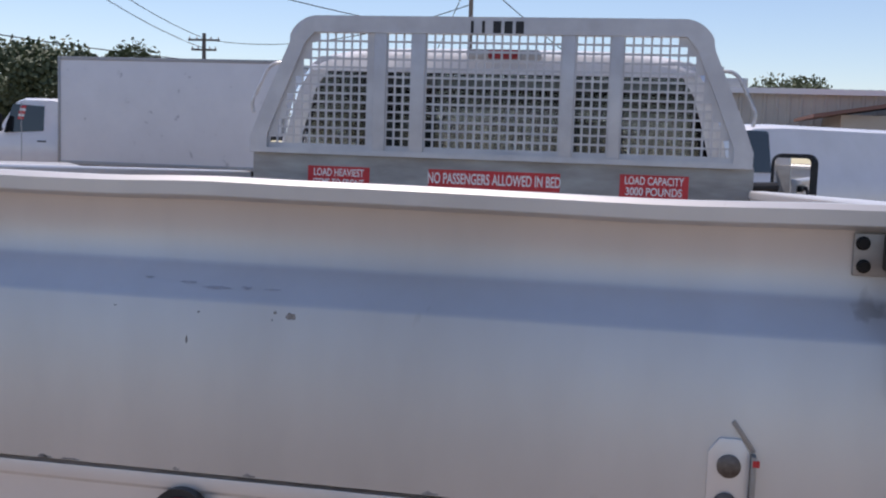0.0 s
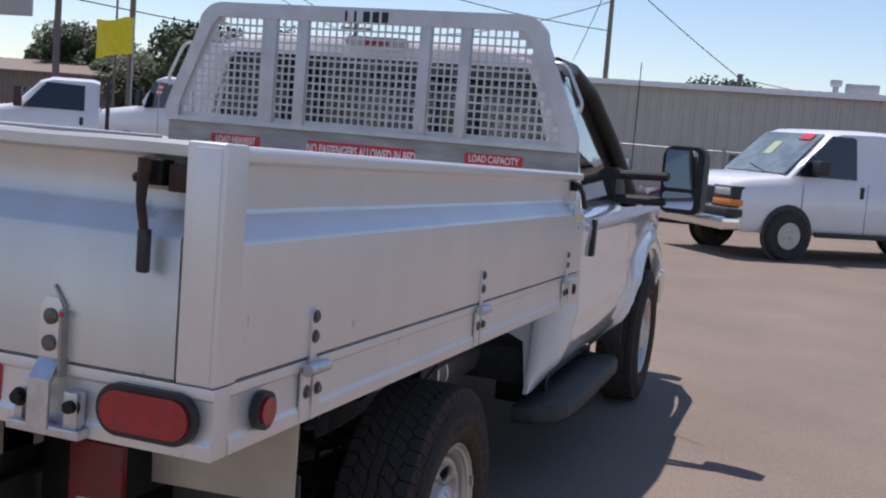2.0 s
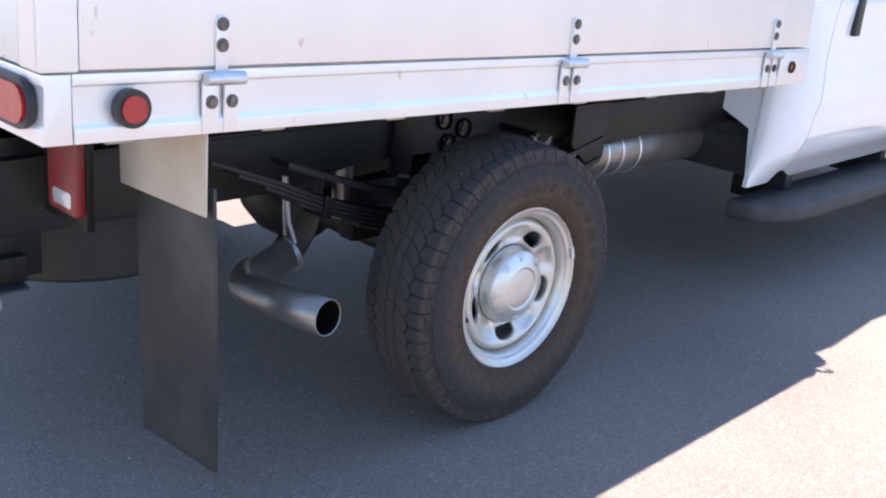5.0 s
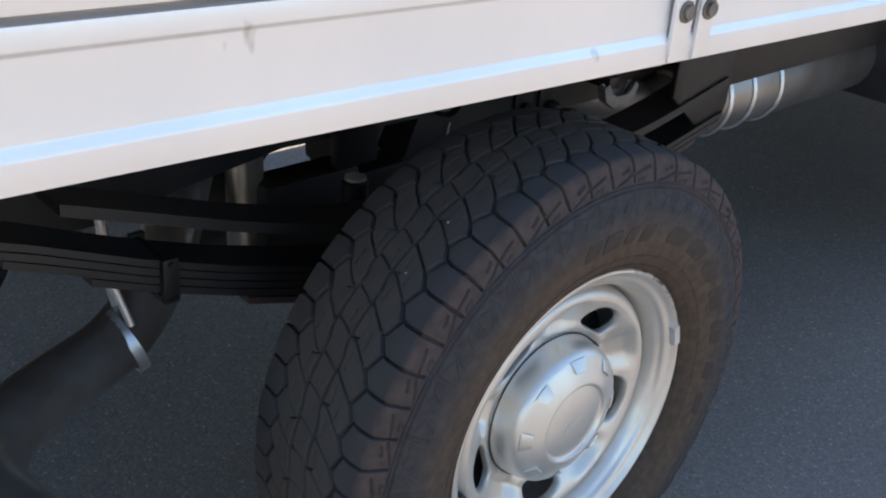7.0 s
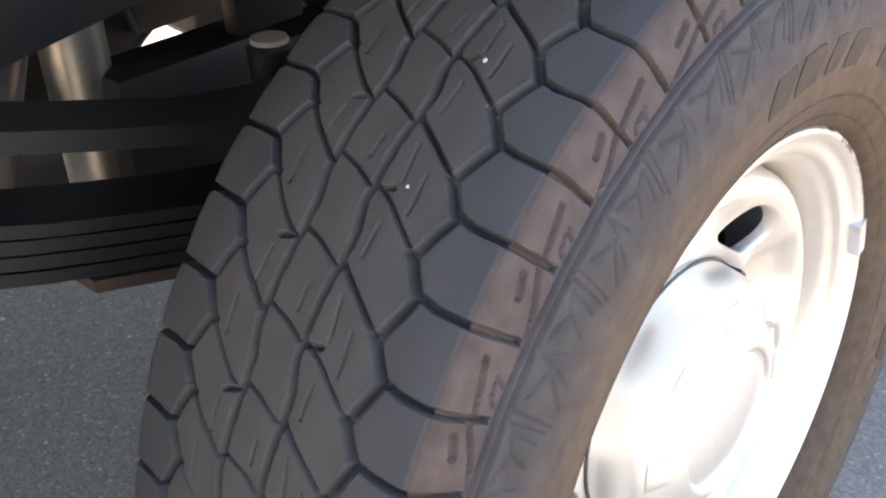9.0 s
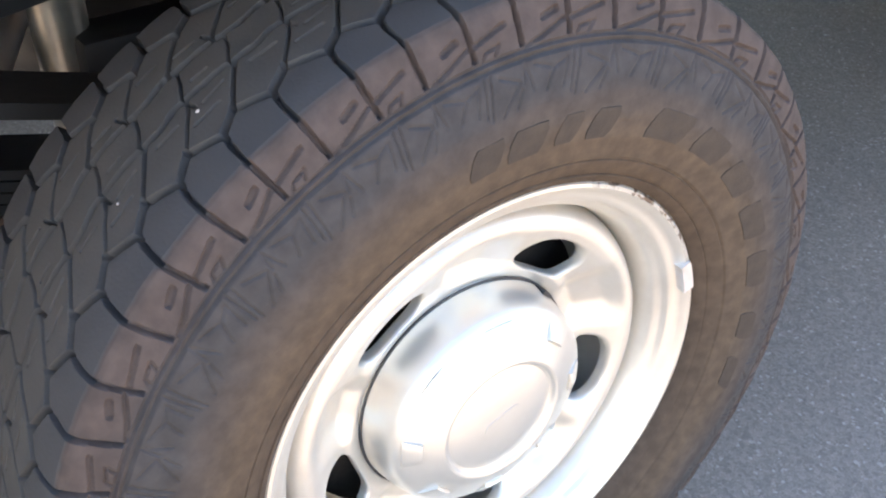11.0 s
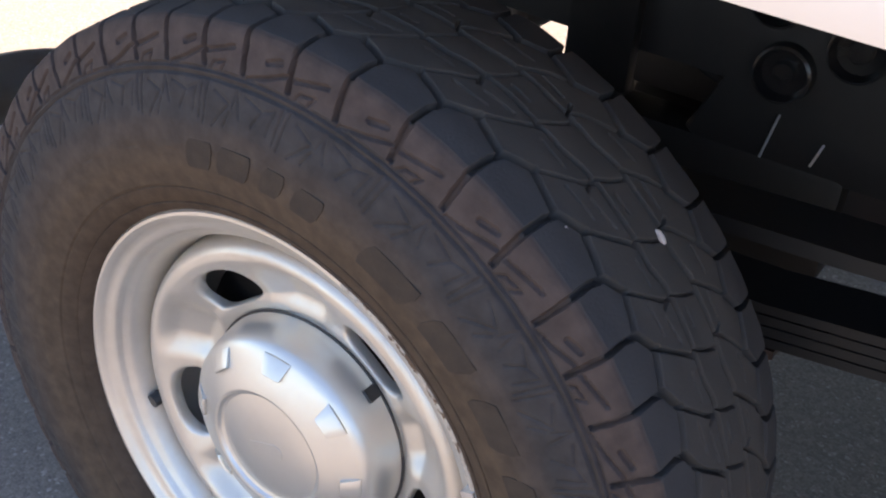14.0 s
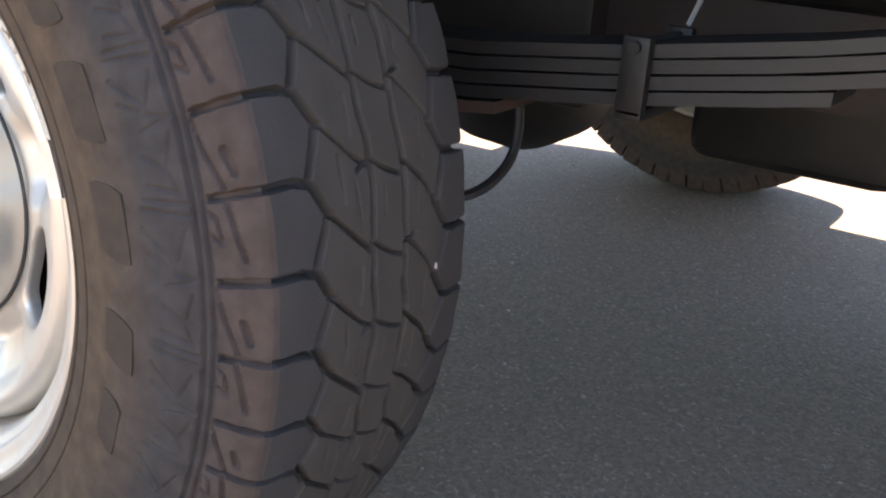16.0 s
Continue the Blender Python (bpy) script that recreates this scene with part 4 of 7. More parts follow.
rnd = random.Random(6)
for x, k, w, h in ((0.012, 0.30, 0.050, 0.007), (0.055, 0.34, 0.020, 0.008), (-0.03, 0.42, 0.03, 0.005), (0.09, 0.33, 0.03, 0.004), (-0.09, 0.5, 0.018, 0.004)):
    smear = bmesh.new()
    ring = []
    for n in range(14):
        a = n * math.tau / 14
        s_ = k + h * rnd.uniform(0.5, 1) * math.sin(a) / 2 / 0.055
        ring.append(smear.verts.new((x + w * rnd.uniform(0.6, 1) * math.cos(a) / 2, FACE_Y + 0.004 + 0.040 * s_ - 0.0005, 1.300 + 0.038 * s_ + 0.0005)))
    smear.faces.new(ring)
    bed("paint_scuff", smear, SCUFF, gate, "faint dark rub mark on the fold", 0)

rnd = random.Random(21)
for k in range(16):
    x, w = rnd.uniform(-0.95, 0.9), rnd.uniform(0.004, 0.016)
    grime = [(x + w * math.cos(a) * rnd.uniform(0.6, 1), 1.0585 + 0.006 * max(0, math.sin(a)) * rnd.uniform(0.3, 1)) for a in [j * math.tau / 10 for j in range(10)]]
    bed("seam_grime", prism(grime, "y", FACE_Y - 0.0006, FACE_Y + 0.001), CHIP, gate)

# hinge of the tailgate
strap = prism([(0.664, 1.030), (0.714, 1.030), (0.714, 1.150), (0.703, 1.168), (0.677, 1.168), (0.664, 1.150)], "y", FACE_Y - 0.006, FACE_Y, 0.001)
gate_hinge = bed("gate_hinge", strap, BED, gate, "white steel hinge strap with round bolts")
bed("hinge_wing", prism([(0.690, 1.187), (0.716, 1.151), (0.7205, 1.154), (0.694, 1.191)], "y", FACE_Y - 0.005, FACE_Y, 0.001), BARE, gate_hinge)
bed("hinge_wing", boxes((0.7145, 0.7205, FACE_Y - 0.018, FACE_Y + 0.002, 1.03, 1.150), bevel=0.001), BARE, gate_hinge)
hook = prism([(FACE_Y - 0.007, 1.060), (FACE_Y - 0.034, 1.027), (FACE_Y - 0.036, 0.940), (FACE_Y - 0.030, 0.937), (FACE_Y - 0.028, 1.020), (FACE_Y - 0.001, 1.053)], "x", 0.667, 0.712, 0.001)
bed("hinge_hook", hook, BRIGHT, gate_hinge, "bright folded steel hook")
bed("hinge_foot", boxes((0.620, 0.775, FACE_Y - 0.032, FACE_Y, 0.928, 0.946), (0.628, 0.645, FACE_Y - 0.020, FACE_Y, 0.94, 1.0), (0.735, 0.765, FACE_Y - 0.024, FACE_Y, 0.94, 1.01), bevel=0.004), BRIGHT, gate_hinge)
for x, z in ((0.689, 1.134), (0.687, 1.086)):
    bed("hinge_bolt", moved(lathe([(0, 0), (0.0145, 0), (0.0145, 0.004), (0.011, 0.006), (0, 0.0065)], (0, 0, 0), 20), Matrix.Translation((x, FACE_Y - 0.006, z)) @ Matrix.Rotation(radians(-90), 4, "Z")), BOLT, gate_hinge)
for x, z in ((0.640, 0.985), (0.752, 0.985)):
    bed("hinge_bolt", bolt((x, FACE_Y - 0.020, z), "-y", 0.012, 0.014), STEEL_BLACK, gate_hinge)
bed("hinge_tag", boxes((0.716, 0.724, FACE_Y - 0.019, FACE_Y - 0.016, 1.138, 1.146), bevel=0), STICKER, gate_hinge)

# latch of the tailgate
latch = bed("gate_latch", boxes((0.858, 0.892, FACE_Y + 0.004, FACE_Y + 0.050, 1.380, 1.424), bevel=0.003), STEEL_BLACK, gate, "black steel latch with a bent lever")
bed("latch_plate", boxes((0.824, 0.894, FACE_Y + 0.040, FACE_Y + 0.049, 1.372, 1.424), bevel=0.002), BARE, latch, "grey steel latch plate")
for x, z in ((0.834, 1.412), (0.836, 1.384)):
    bed("latch_bolt", bolt((x, FACE_Y + 0.040, z), "-y", 0.006, 0.006), STEEL_BLACK, latch)
bed("latch_bar", boxes((0.900, 0.946, FACE_Y + 0.012, FACE_Y + 0.05, 1.372, 1.418), bevel=0.003), RUST, latch, "rusty steel keeper")
bed("latch_lever", rod([(0.870, FACE_Y - 0.012, 1.424), (0.871, FACE_Y - 0.018, 1.385), (0.874, FACE_Y - 0.024, 1.352), (0.882, FACE_Y - 0.027, 1.322), (0.884, FACE_Y - 0.024, 1.296)], [0.012, 0.010, 0.0085, 0.008, 0.0075], 8), RUST, latch, "rusty bent lever")
bed("latch_grip", boxes((0.875, 0.895, FACE_Y - 0.034, FACE_Y - 0.016, 1.235, 1.310), bevel=0.006), BLACK, latch, "black rubber grip")
bed("latch_pin", rod([(0.852, FACE_Y - 0.012, 1.392), (0.880, FACE_Y - 0.012, 1.394)], 0.009, 8), STEEL_BLACK, latch)


def oval_lamp(parent, m, w, h, r, lens, deep=0.012):
    lamp = part("tail_lamp", moved(prism(rounded(w, h, r, 10), "x", -0.004, deep, 0.003), m), BLACK, parent, "black rubber lamp grommet")
    part("lens", moved(prism(rounded(w - 0.022, h - 0.022, max(0.006, r - 0.011), 10), "x", 0.0, deep + 0.006, 0.004), m), lens, lamp, "red lamp lens")
    return lamp


TURN_REAR = Matrix.Rotation(radians(-90), 4, "Z")
oval_lamp(truck, RAKE @ Matrix.Translation((0.893, FACE_Y, 0.992)) @ TURN_REAR, 0.198, 0.092, 0.045, RED_LENS)
for x in (-0.027, 0.203):
    oval_lamp(truck, RAKE @ Matrix.Translation((x, FACE_Y, 0.997)) @ TURN_REAR, 0.078, 0.078, 0.038, RED_LENS)
oval_lamp(truck, RAKE @ Matrix.Translation((FACE_X + 0.002, -1.195, 0.987)), 0.072, 0.072, 0.035, RED_LENS)
ring = bed("marker_lamp", lathe([(0.021, 0.0), (0.021, 0.010), (0.014, 0.012), (0.012, 0.004), (0.0, 0.004)], (FACE_X, 1.340, 0.990), 24), RUST, None, "small amber marker lamp without a lens")
bed("lens", lathe([(0.0, 0.006), (0.011, 0.005), (0.011, 0.0)], (FACE_X, 1.340, 0.990), 16), AMBER, ring)
bed("marker_plate", boxes((FACE_X, FACE_X + 0.004, 1.255, 1.455, 0.934, 1.040), bevel=0.001), BED)

# sign on the rear sill
sign = bed("warning_sign", boxes((0.308, 0.576, FACE_Y + 0.0025, FACE_Y + 0.0060, 0.962, 1.030), bevel=0), STICKER, None, "red sticker with white lettering")
READ = Matrix(((1, 0, 0, 0), (0, 0, -1, 0), (0, 1, 0, 0), (0, 0, 0, 1)))
words("lettering", "SECURE RAMPS", 0.036, RAKE @ Matrix.Translation((0.442, FACE_Y + 0.0020, 1.0115)) @ READ, LETTER, sign, 0.88)
words("lettering", "BEFORE USE", 0.036, RAKE @ Matrix.Translation((0.442, FACE_Y + 0.0020, 0.9795)) @ READ, LETTER, sign, 0.88)

# hinges of the drop side
for y in (-1.003, 0.094, 1.187):
    strap = prism([(y - 0.014, 1.040), (y + 0.014, 1.040), (y + 0.014, 1.142), (y + 0.007, 1.154), (y - 0.007, 1.154), (y - 0.014, 1.142)], "x", FACE_X, FACE_X + 0.006, 0.001)
    hinge = bed("side_hinge", strap, BED, right_side, "white steel strap hinge with bolts")
    for z in (1.138, 1.098):
        bed("hinge_bolt", bolt((FACE_X + 0.006, y, z), "x", 0.0095, 0.006), BOLT, hinge)
    bed("hinge_knuckle", rod([(FACE_X + 0.014, y - 0.042, 1.036), (FACE_X + 0.014, y + 0.046, 1.036)], 0.013, 14), BRIGHT, hinge, "bright steel hinge barrel")
    for dy, w in ((-0.024, 0.036), (0.022, 0.030)):
        bed("hinge_leaf", boxes((FACE_X, FACE_X + 0.006, y + dy - w / 2, y + dy + w / 2, 0.929, 1.046), bevel=0.0015), BED, hinge)
        bed("hinge_bolt", bolt((FACE_X + 0.006, y + dy + 0.002, 0.990), "x", 0.0095, 0.007), BOLT, hinge)
# front latch of the drop side
clip_bm = boxes((FACE_X - 0.048, FACE_X - 0.040, 1.245, 1.300, 1.352, 1.420), (FACE_X - 0.05, FACE_X + 0.006, 1.245, 1.300, 1.333, 1.352), (FACE_X, FACE_X + 0.006, 1.245, 1.300, 1.290, 1.336), bevel=0.002)
side_latch = bed("side_latch", clip_bm, BED, right_side, "white folded catch")
bed("latch_bar", boxes((FACE_X - 0.046, FACE_X - 0.020, 1.325, 1.425, 1.385, 1.420), bevel=0.003), STEEL_BLACK, side_latch)
bed("latch_lever", rod([(FACE_X - 0.012, 1.345, 1.412), (FACE_X + 0.004, 1.36, 1.372), (FACE_X + 0.010, 1.385, 1.318)], 0.010, 8), BLACK, side_latch, "black lever")
decal = bed("decal", boxes((FACE_X, FACE_X + 0.0007, 1.315, 1.365, 1.222, 1.292), bevel=0), LETTER, right_side, "small white and yellow sticker")
bed("decal_band", boxes((FACE_X + 0.0003, FACE_X + 0.0011, 1.315, 1.365, 1.270, 1.292), bevel=0), YELLOW, decal)
for k in range(3):
    bed("decal_line", boxes((FACE_X + 0.0003, FACE_X + 0.0011, 1.320, 1.360, 1.231 + 0.012 * k, 1.236 + 0.012 * k), bevel=0), INK, decal)

# headboard: bulkhead plate, frame, perforated sheet, stickers
HY = 1.52
head = bed("headboard", boxes((-1.062, 0.950, HY + 0.004, HY + 0.030, 1.046, 1.545), bevel=0.003), BARE, None, "dull aluminium headboard with a punched grid window")
outer = [(-1.068, 1.538), (-1.068, 1.60), (-1.030, 1.70), (-0.905, 1.985)]
for k in range(9):
    a = radians(155 - 65 * k / 8)
    outer.append((-0.785 + 0.128 * math.cos(a), 1.968 + 0.128 * math.sin(a)))
outer += [(2 * -0.063 - x, z) for x, z in outer[::-1]]
inner = [(-0.995, 1.560), (-0.995, 1.615), (-0.955, 1.715), (-0.840, 1.985), (-0.800, 2.030)]
inner_r = [(2 * -0.063 - x, z) for x, z in inner[::-1]]
hole = inner + inner_r


def clip_left(z):
    return along([(z0, x0) for x0, z0 in inner[1:]], z)


def frame_ring(y0, y1):
    bm = bmesh.new()
    n_out, n_in = len(outer), len(hole)
    vo = [[bm.verts.new((x, y, z)) for x, z in outer] for y in (y0, y1)]
    vi = [[bm.verts.new((x, y, z)) for x, z in hole] for y in (y0, y1)]
    for side in (0, 1):
        edges = []
        for ring_ in (vo[side], vi[side]):
            for k in range(len(ring_)):
                edges.append(bm.edges.new((ring_[k], ring_[(k + 1) % len(ring_)])))
        bmesh.ops.triangle_fill(bm, edges=edges, use_beauty=True)
    for pair in (vo, vi):
        n = len(pair[0])
        for k in range(n):
            bm.faces.new((pair[0][k], pair[0][(k + 1) % n], pair[1][(k + 1) % n], pair[1][k]))
    return bm


bed("headboard_frame", frame_ring(HY - 0.022, HY + 0.022), MESH_METAL, head, "grey aluminium frame with rounded top corners", 30)
pitch, hole_w = 0.0345, 0.0262
columns = []
for x0, n, grow in ((-0.784, 6, -1), (-0.497, 3, 0), (-0.337, 16, 0), (0.2585, 4, 0), (0.441, 6, 1)):
    idx = range(-7 if grow < 0 else 0, n + (7 if grow > 0 else 0))
    gap = {6: 0.0388, 3: 0.0335, 16: 0.0337, 4: 0.033, }[n] if grow == 0 else 0.0345
    columns += [(x0 + gap * k, gap) for k in idx]
rows_z = [1.577 + 0.0350 * k for k in range(13)]
sheet = bmesh.new()
xs = sorted({round(v, 5) for c, g in columns for v in (c + 0.004, c + g - 0.004)} | {-1.03, 0.904})
zs = sorted({round(v, 5) for z in rows_z for v in (z + 0.0042, z + 0.0308)} | {1.55, 2.045})
open_x = {(round(c + 0.004, 5), round(c + g - 0.004, 5)) for c, g in columns}
open_z = {(round(z + 0.0042, 5), round(z + 0.0308, 5)) for z in rows_z}
grid_v = {}


def sheet_v(x, z):
    if (x, z) not in grid_v:
        grid_v[x, z] = sheet.verts.new((x, HY, z))
    return grid_v[x, z]


for xa, xb in zip(xs, xs[1:]):
    for za, zb in zip(zs, zs[1:]):
        zm = max(za, 1.615)
        left = clip_left(zb)
        right = 2 * -0.063 - left
        if (xa, xb) in open_x and (za, zb) in open_z and xa > left + 0.004 and xb < right - 0.004:
            continue
        lim = clip_left(zb) - 0.05
        if xb < lim or xa > 2 * -0.063 - lim:
            continue
        sheet.faces.new([sheet_v(x, z) for x, z in ((xa, za), (xb, za), (xb, zb), (xa, zb))])
sheet_ob = bed("grid_sheet", sheet, MESH_METAL, head, "punched aluminium sheet with square holes", 0)
thick = sheet_ob.modifiers.new("thickness", "SOLIDIFY")
thick.thickness, thick.offset = 0.0035, 0.0
for xa, xb in ((-0.549, -0.499), (-0.395, -0.339), (0.205, 0.256), (0.393, 0.440)):
    bed("headboard_upright", boxes((xa, xb, HY - 0.016, HY + 0.016, 1.555, 2.035), bevel=0.003), MESH_METAL, head)
for x0, x1, z0, z1, lines in ((-0.822, -0.560, 1.396, 1.490, ("LOAD HEAVIEST", "ITEMS TO FRONT")), (-0.314, 0.216, 1.420, 1.494, ("NO PASSENGERS ALLOWED IN BED",)), (0.448, 0.710, 1.412, 1.502, ("LOAD CAPACITY", "3000 POUNDS"))):
    st = bed("sticker", boxes((x0, x1, HY + 0.0025, HY + 0.0045, z0, z1), bevel=0), STICKER, head, "red sticker with white lettering")
    for k, text in enumerate(lines):
        zc = (z0 + z1) / 2 + (0.0 if len(lines) == 1 else (0.021 - 0.042 * k))
        size = 0.060 if len(lines) == 1 else 0.043
        width = 0.56 if len(lines) == 1 else (0.68 if k == 0 else (0.64 if "ITEMS" in text else 0.80))
        words("lettering", text, size, RAKE @ Matrix.Translation(((x0 + x1) / 2, HY + 0.0020, zc)) @ READ, LETTER, st, width)
for k in range(5):
    bed("number_bar", boxes((-0.158 + 0.0445 * k, -0.158 + 0.0445 * k + (0.012 if k < 2 else 0.032), HY - 0.0228, HY - 0.0215, 2.033, 2.080), bevel=0), INK, head, "black painted mark")
for sx in (1, -1):
    def fx(x):
        return x if sx > 0 else 2 * -0.063 - x
    bed("grab_bar", rod([(fx(0.775), HY, 1.905), (fx(0.845), HY, 1.905), (fx(0.875), HY, 1.885), (fx(0.945), HY, 1.745), (fx(0.935), HY, 1.70)], 0.0075, 8, rounds=0.02), BRIGHT, head, "bent bright steel bar")

# ---- cab ----
def side_x(y, z):
    """Half the cab's width at a place on its side, from the middle line."""
    w = along([(0.40, 0.840), (0.47, 0.885), (0.56, 0.955), (0.66, 0.990), (0.745, 1.000), (0.775, 1.012), (0.80, 1.0125), (0.95, 1.000), (1.08, 1.004), (1.17, 1.012), (1.23, 0.995), (1.262, 0.955)], z)
    flare = math.exp(-((math.hypot(y - 3.66, z - 0.42) - 0.56) / 0.075) ** 2) * smoothstep(0.42, 0.6, z) * 0.045
    w += flare
    w -= 0.11 * smoothstep(4.0, 4.5, y)
    q = min(1, max(0, (1.80 - y) / 0.2))
    low = 1 - smoothstep(0.90, 1.05, z)
    w -= (max(0, w - 0.855) * low + 0.05 * (1 - low)) * (1 - math.sqrt(1 - 0.999 * q * q))
    return w


def panel(y0, y1, zlo, zhi, sx, ny=24, nz=26, off=0.0, depth=0.02, shape=side_x):
    """A curved body panel between two lines of height, with a turned-in edge."""
    bm = bmesh.new()
    grid = []
    for i in range(ny + 1):
        y = y0 + (y1 - y0) * i / ny
        col = []
        for j in range(nz + 1):
            z = zlo(y) + (zhi(y) - zlo(y)) * j / nz
            col.append(bm.verts.new((XC + sx * (shape(y, z) + off), y, z)))
        grid.append(col)
    for a, b in zip(grid, grid[1:]):
        for j in range(nz):
            bm.faces.new((a[j], a[j + 1], b[j + 1], b[j]))
    edge = grid[0] + [c[-1] for c in grid[1:]] + grid[-1][-2::-1] + [c[0] for c in grid[-2:0:-1]]
    low = [bm.verts.new((v.co.x - sx * depth, v.co.y, v.co.z)) for v in edge]
    n = len(edge)
    for k in range(n):
        bm.faces.new((edge[k], edge[(k + 1) % n], low[(k + 1) % n], low[k]))
    return bm


def belt(y):
    return along([(1.6, 1.262), (2.5, 1.255), (2.75, 1.225), (3.1, 1.215), (4.1, 1.180), (4.5, 1.14)], y)


def arch(y):
    d = y - 3.66
    return 0.42 + math.sqrt(max(0.52 ** 2 - d * d, 0)) if abs(d) < 0.52 else 0.42


cab = part("cab_body", boxes((flip(0.80), 0.80, 1.66, 3.05, 0.45, 0.62), bevel=0.02), BLACK, truck, "white painted cab")
for sx in (1, -1):
    part("cab_corner", panel(1.602, 1.770, lambda y: 0.425, belt, sx, 16), CAB, cab, "", 50)
    door = part("cab_door", panel(1.776, 3.00, lambda y: 0.435 + 0.05 * smoothstep(1.95, 1.78, y), belt, sx, 24), CAB, cab, "white cab door with black handle", 50)
    part("front_fender", panel(3.006, 4.46, lambda y: max(0.435 if y < 3.2 else 0.50, arch(y)), belt, sx, 44), CAB, cab, "white front fender with a flared arch", 50)
    lining = lathe([(0.50, XC + sx * 0.60), (0.53, XC + sx * 0.60), (0.53, XC + sx * 0.985), (0.50, XC + sx * 0.985)], (0, 3.66, 0.42), 48, close=True)
    bmesh.ops.delete(lining, geom=[v for v in lining.verts if v.co.z < 0.41], context="VERTS")
    part("arch_lining", lining, BLACK, cab)
    hx = XC + sx * (side_x(1.98, 1.11) + 0.012)
    if sx > 0:
        part("door_handle", boxes((hx - 0.034, hx + 0.006, 1.922, 1.970, 1.030, 1.200), bevel=0.010, seg=3), BLACK, door, "black plastic door handle")
    step_x = sorted((XC + sx * 0.80, XC + sx * 1.06))
    part("running_board", prism([(XC + sx * u, y) for u, y in ((0.79, 1.58), (0.90, 1.61), (0.965, 1.68), (1.005, 1.80), (1.015, 1.95), (1.015, 2.96), (0.985, 3.05), (0.79, 3.07))], "z", 0.288, 0.372, 0.022), STEP, truck, "dark grey moulded running board", 60)
    for yy in (1.95, 2.9):
        part("board_bracket", boxes((*sorted((XC + sx * 0.62, XC + sx * 0.86)), yy - 0.03, yy + 0.03, 0.30, 0.45), bevel=0.004), STEEL_BLACK, truck)
    part("rear_panel_side", prism([(XC + sx * v, z) for v, z in ((0.838, 0.425), (0.870, 0.62), (0.875, 0.80), (0.885, 0.95), (0.95, 1.06), (0.95, 1.24), (0.60, 1.24), (0.60, 0.75), (0.815, 0.655))], "y", 1.612, 1.63), CAB, cab)
part("rear_panel", boxes((XC - 0.60, XC + 0.60, 1.612, 1.63, 0.78, 1.24), bevel=0.003), CAB, cab)
# greenhouse: rear wall with its window, roof, pillars
for x0, x1, z0, z1 in ((-0.99, 0.99, 1.24, 1.30), (-0.80, 0.80, 1.862, 1.905)):
    part("rear_window_wall", prism([(XC + x0, z0), (XC + x1, z0), (XC + x1 * (0.98 if z0 < 1.5 else 0.94), z1), (XC + x0 * (0.98 if z0 < 1.5 else 0.94), z1)], "y", 1.618, 1.64, 0.004), CAB, cab)
for sx in (1, -1):
    part("rear_pillar", loft([[(XC + sx * w, y, z) for w, y in ((ww - 0.03, 1.612), (ww, 1.66), (ww, 1.795 - 0.012 * k), (ww - 0.02, 1.80 - 0.012 * k), (ww - 0.10, 1.64), (ww - 0.10, 1.612))]
                              for k, (ww, z) in enumerate(((0.985, 1.255), (0.955, 1.45), (0.915, 1.62), (0.870, 1.77), (0.81, 1.865), (0.75, 1.905)))]), CAB, cab, "", 50)
    part("front_pillar", rod([(XC + sx * 0.945, 3.16, 1.235), (XC + sx * 0.875, 2.78, 1.55), (XC + sx * 0.815, 2.46, 1.78), (XC + sx * 0.775, 2.20, 1.875), (XC + sx * 0.765, 1.95, 1.895)], [0.066, 0.060, 0.054, 0.045, 0.03], 12), STEEL_BLACK, cab, "black front pillar")
    part("door_top", rod([(XC + sx * 0.83, 1.74, 1.82), (XC + sx * 0.80, 1.95, 1.875), (XC + sx * 0.79, 2.15, 1.87)], 0.032, 10), BLACK, cab)
    glass_bm = bmesh.new()
    vs = [glass_bm.verts.new((XC + sx * w, y, z)) for w, y, z in ((0.950, 1.80, 1.262), (0.950, 3.08, 1.240), (0.900, 2.86, 1.44), (0.855, 2.62, 1.64), (0.80, 2.36, 1.81), (0.785, 2.15, 1.865), (0.805, 1.95, 1.865), (0.835, 1.77, 1.815), (0.895, 1.79, 1.55))]
    glass_bm.faces.new(vs)
    part("side_window", glass_bm, DARK_GLASS, cab, "dark tinted side window", 0)
    part("belt_seal", rod([(XC + sx * 0.955, 1.79, 1.262), (XC + sx * 0.955, 2.5, 1.255), (XC + sx * 0.945, 2.86, 1.24)], 0.012, 8), BLACK, cab)
roof = []
for y, drop, w in ((1.60, 0.035, 0.78), (1.63, 0.008, 0.80), (1.80, 0.0, 0.80), (2.1, 0.0, 0.785), (2.30, 0.015, 0.76), (2.42, 0.045, 0.73)):
    top = 1.952 - drop
    roof.append([(XC + u * w, y, top - 0.012 * abs(u) ** 2 - 0.055 * max(0, abs(u) - 0.8) / 0.2) for u in (-1, -0.95, -0.88, -0.7, -0.4, 0, 0.4, 0.7, 0.88, 0.95, 1)] + [(XC + u * w, y, top - 0.075) for u in (1, -1)])
part("roof", loft(roof), CAB, cab, "white cab roof", 60)
part("rear_window", prism([(XC + x * (1 - 0.10 * (z > 0)), 1.583 + z) for x, z in rounded(1.68, 0.56, 0.06, 5)], "y", 1.622, 1.628), GLASS, cab, "tinted rear window").visible_shadow = False
brake = part("brake_lamp", moved(prism(rounded(0.30, 0.042, 0.018), "y", 1.575, 1.612, 0.004), Matrix.Translation((XC + 0.02, 0, 1.918))), CLEAR_LENS, cab, "high brake lamp with a red middle")
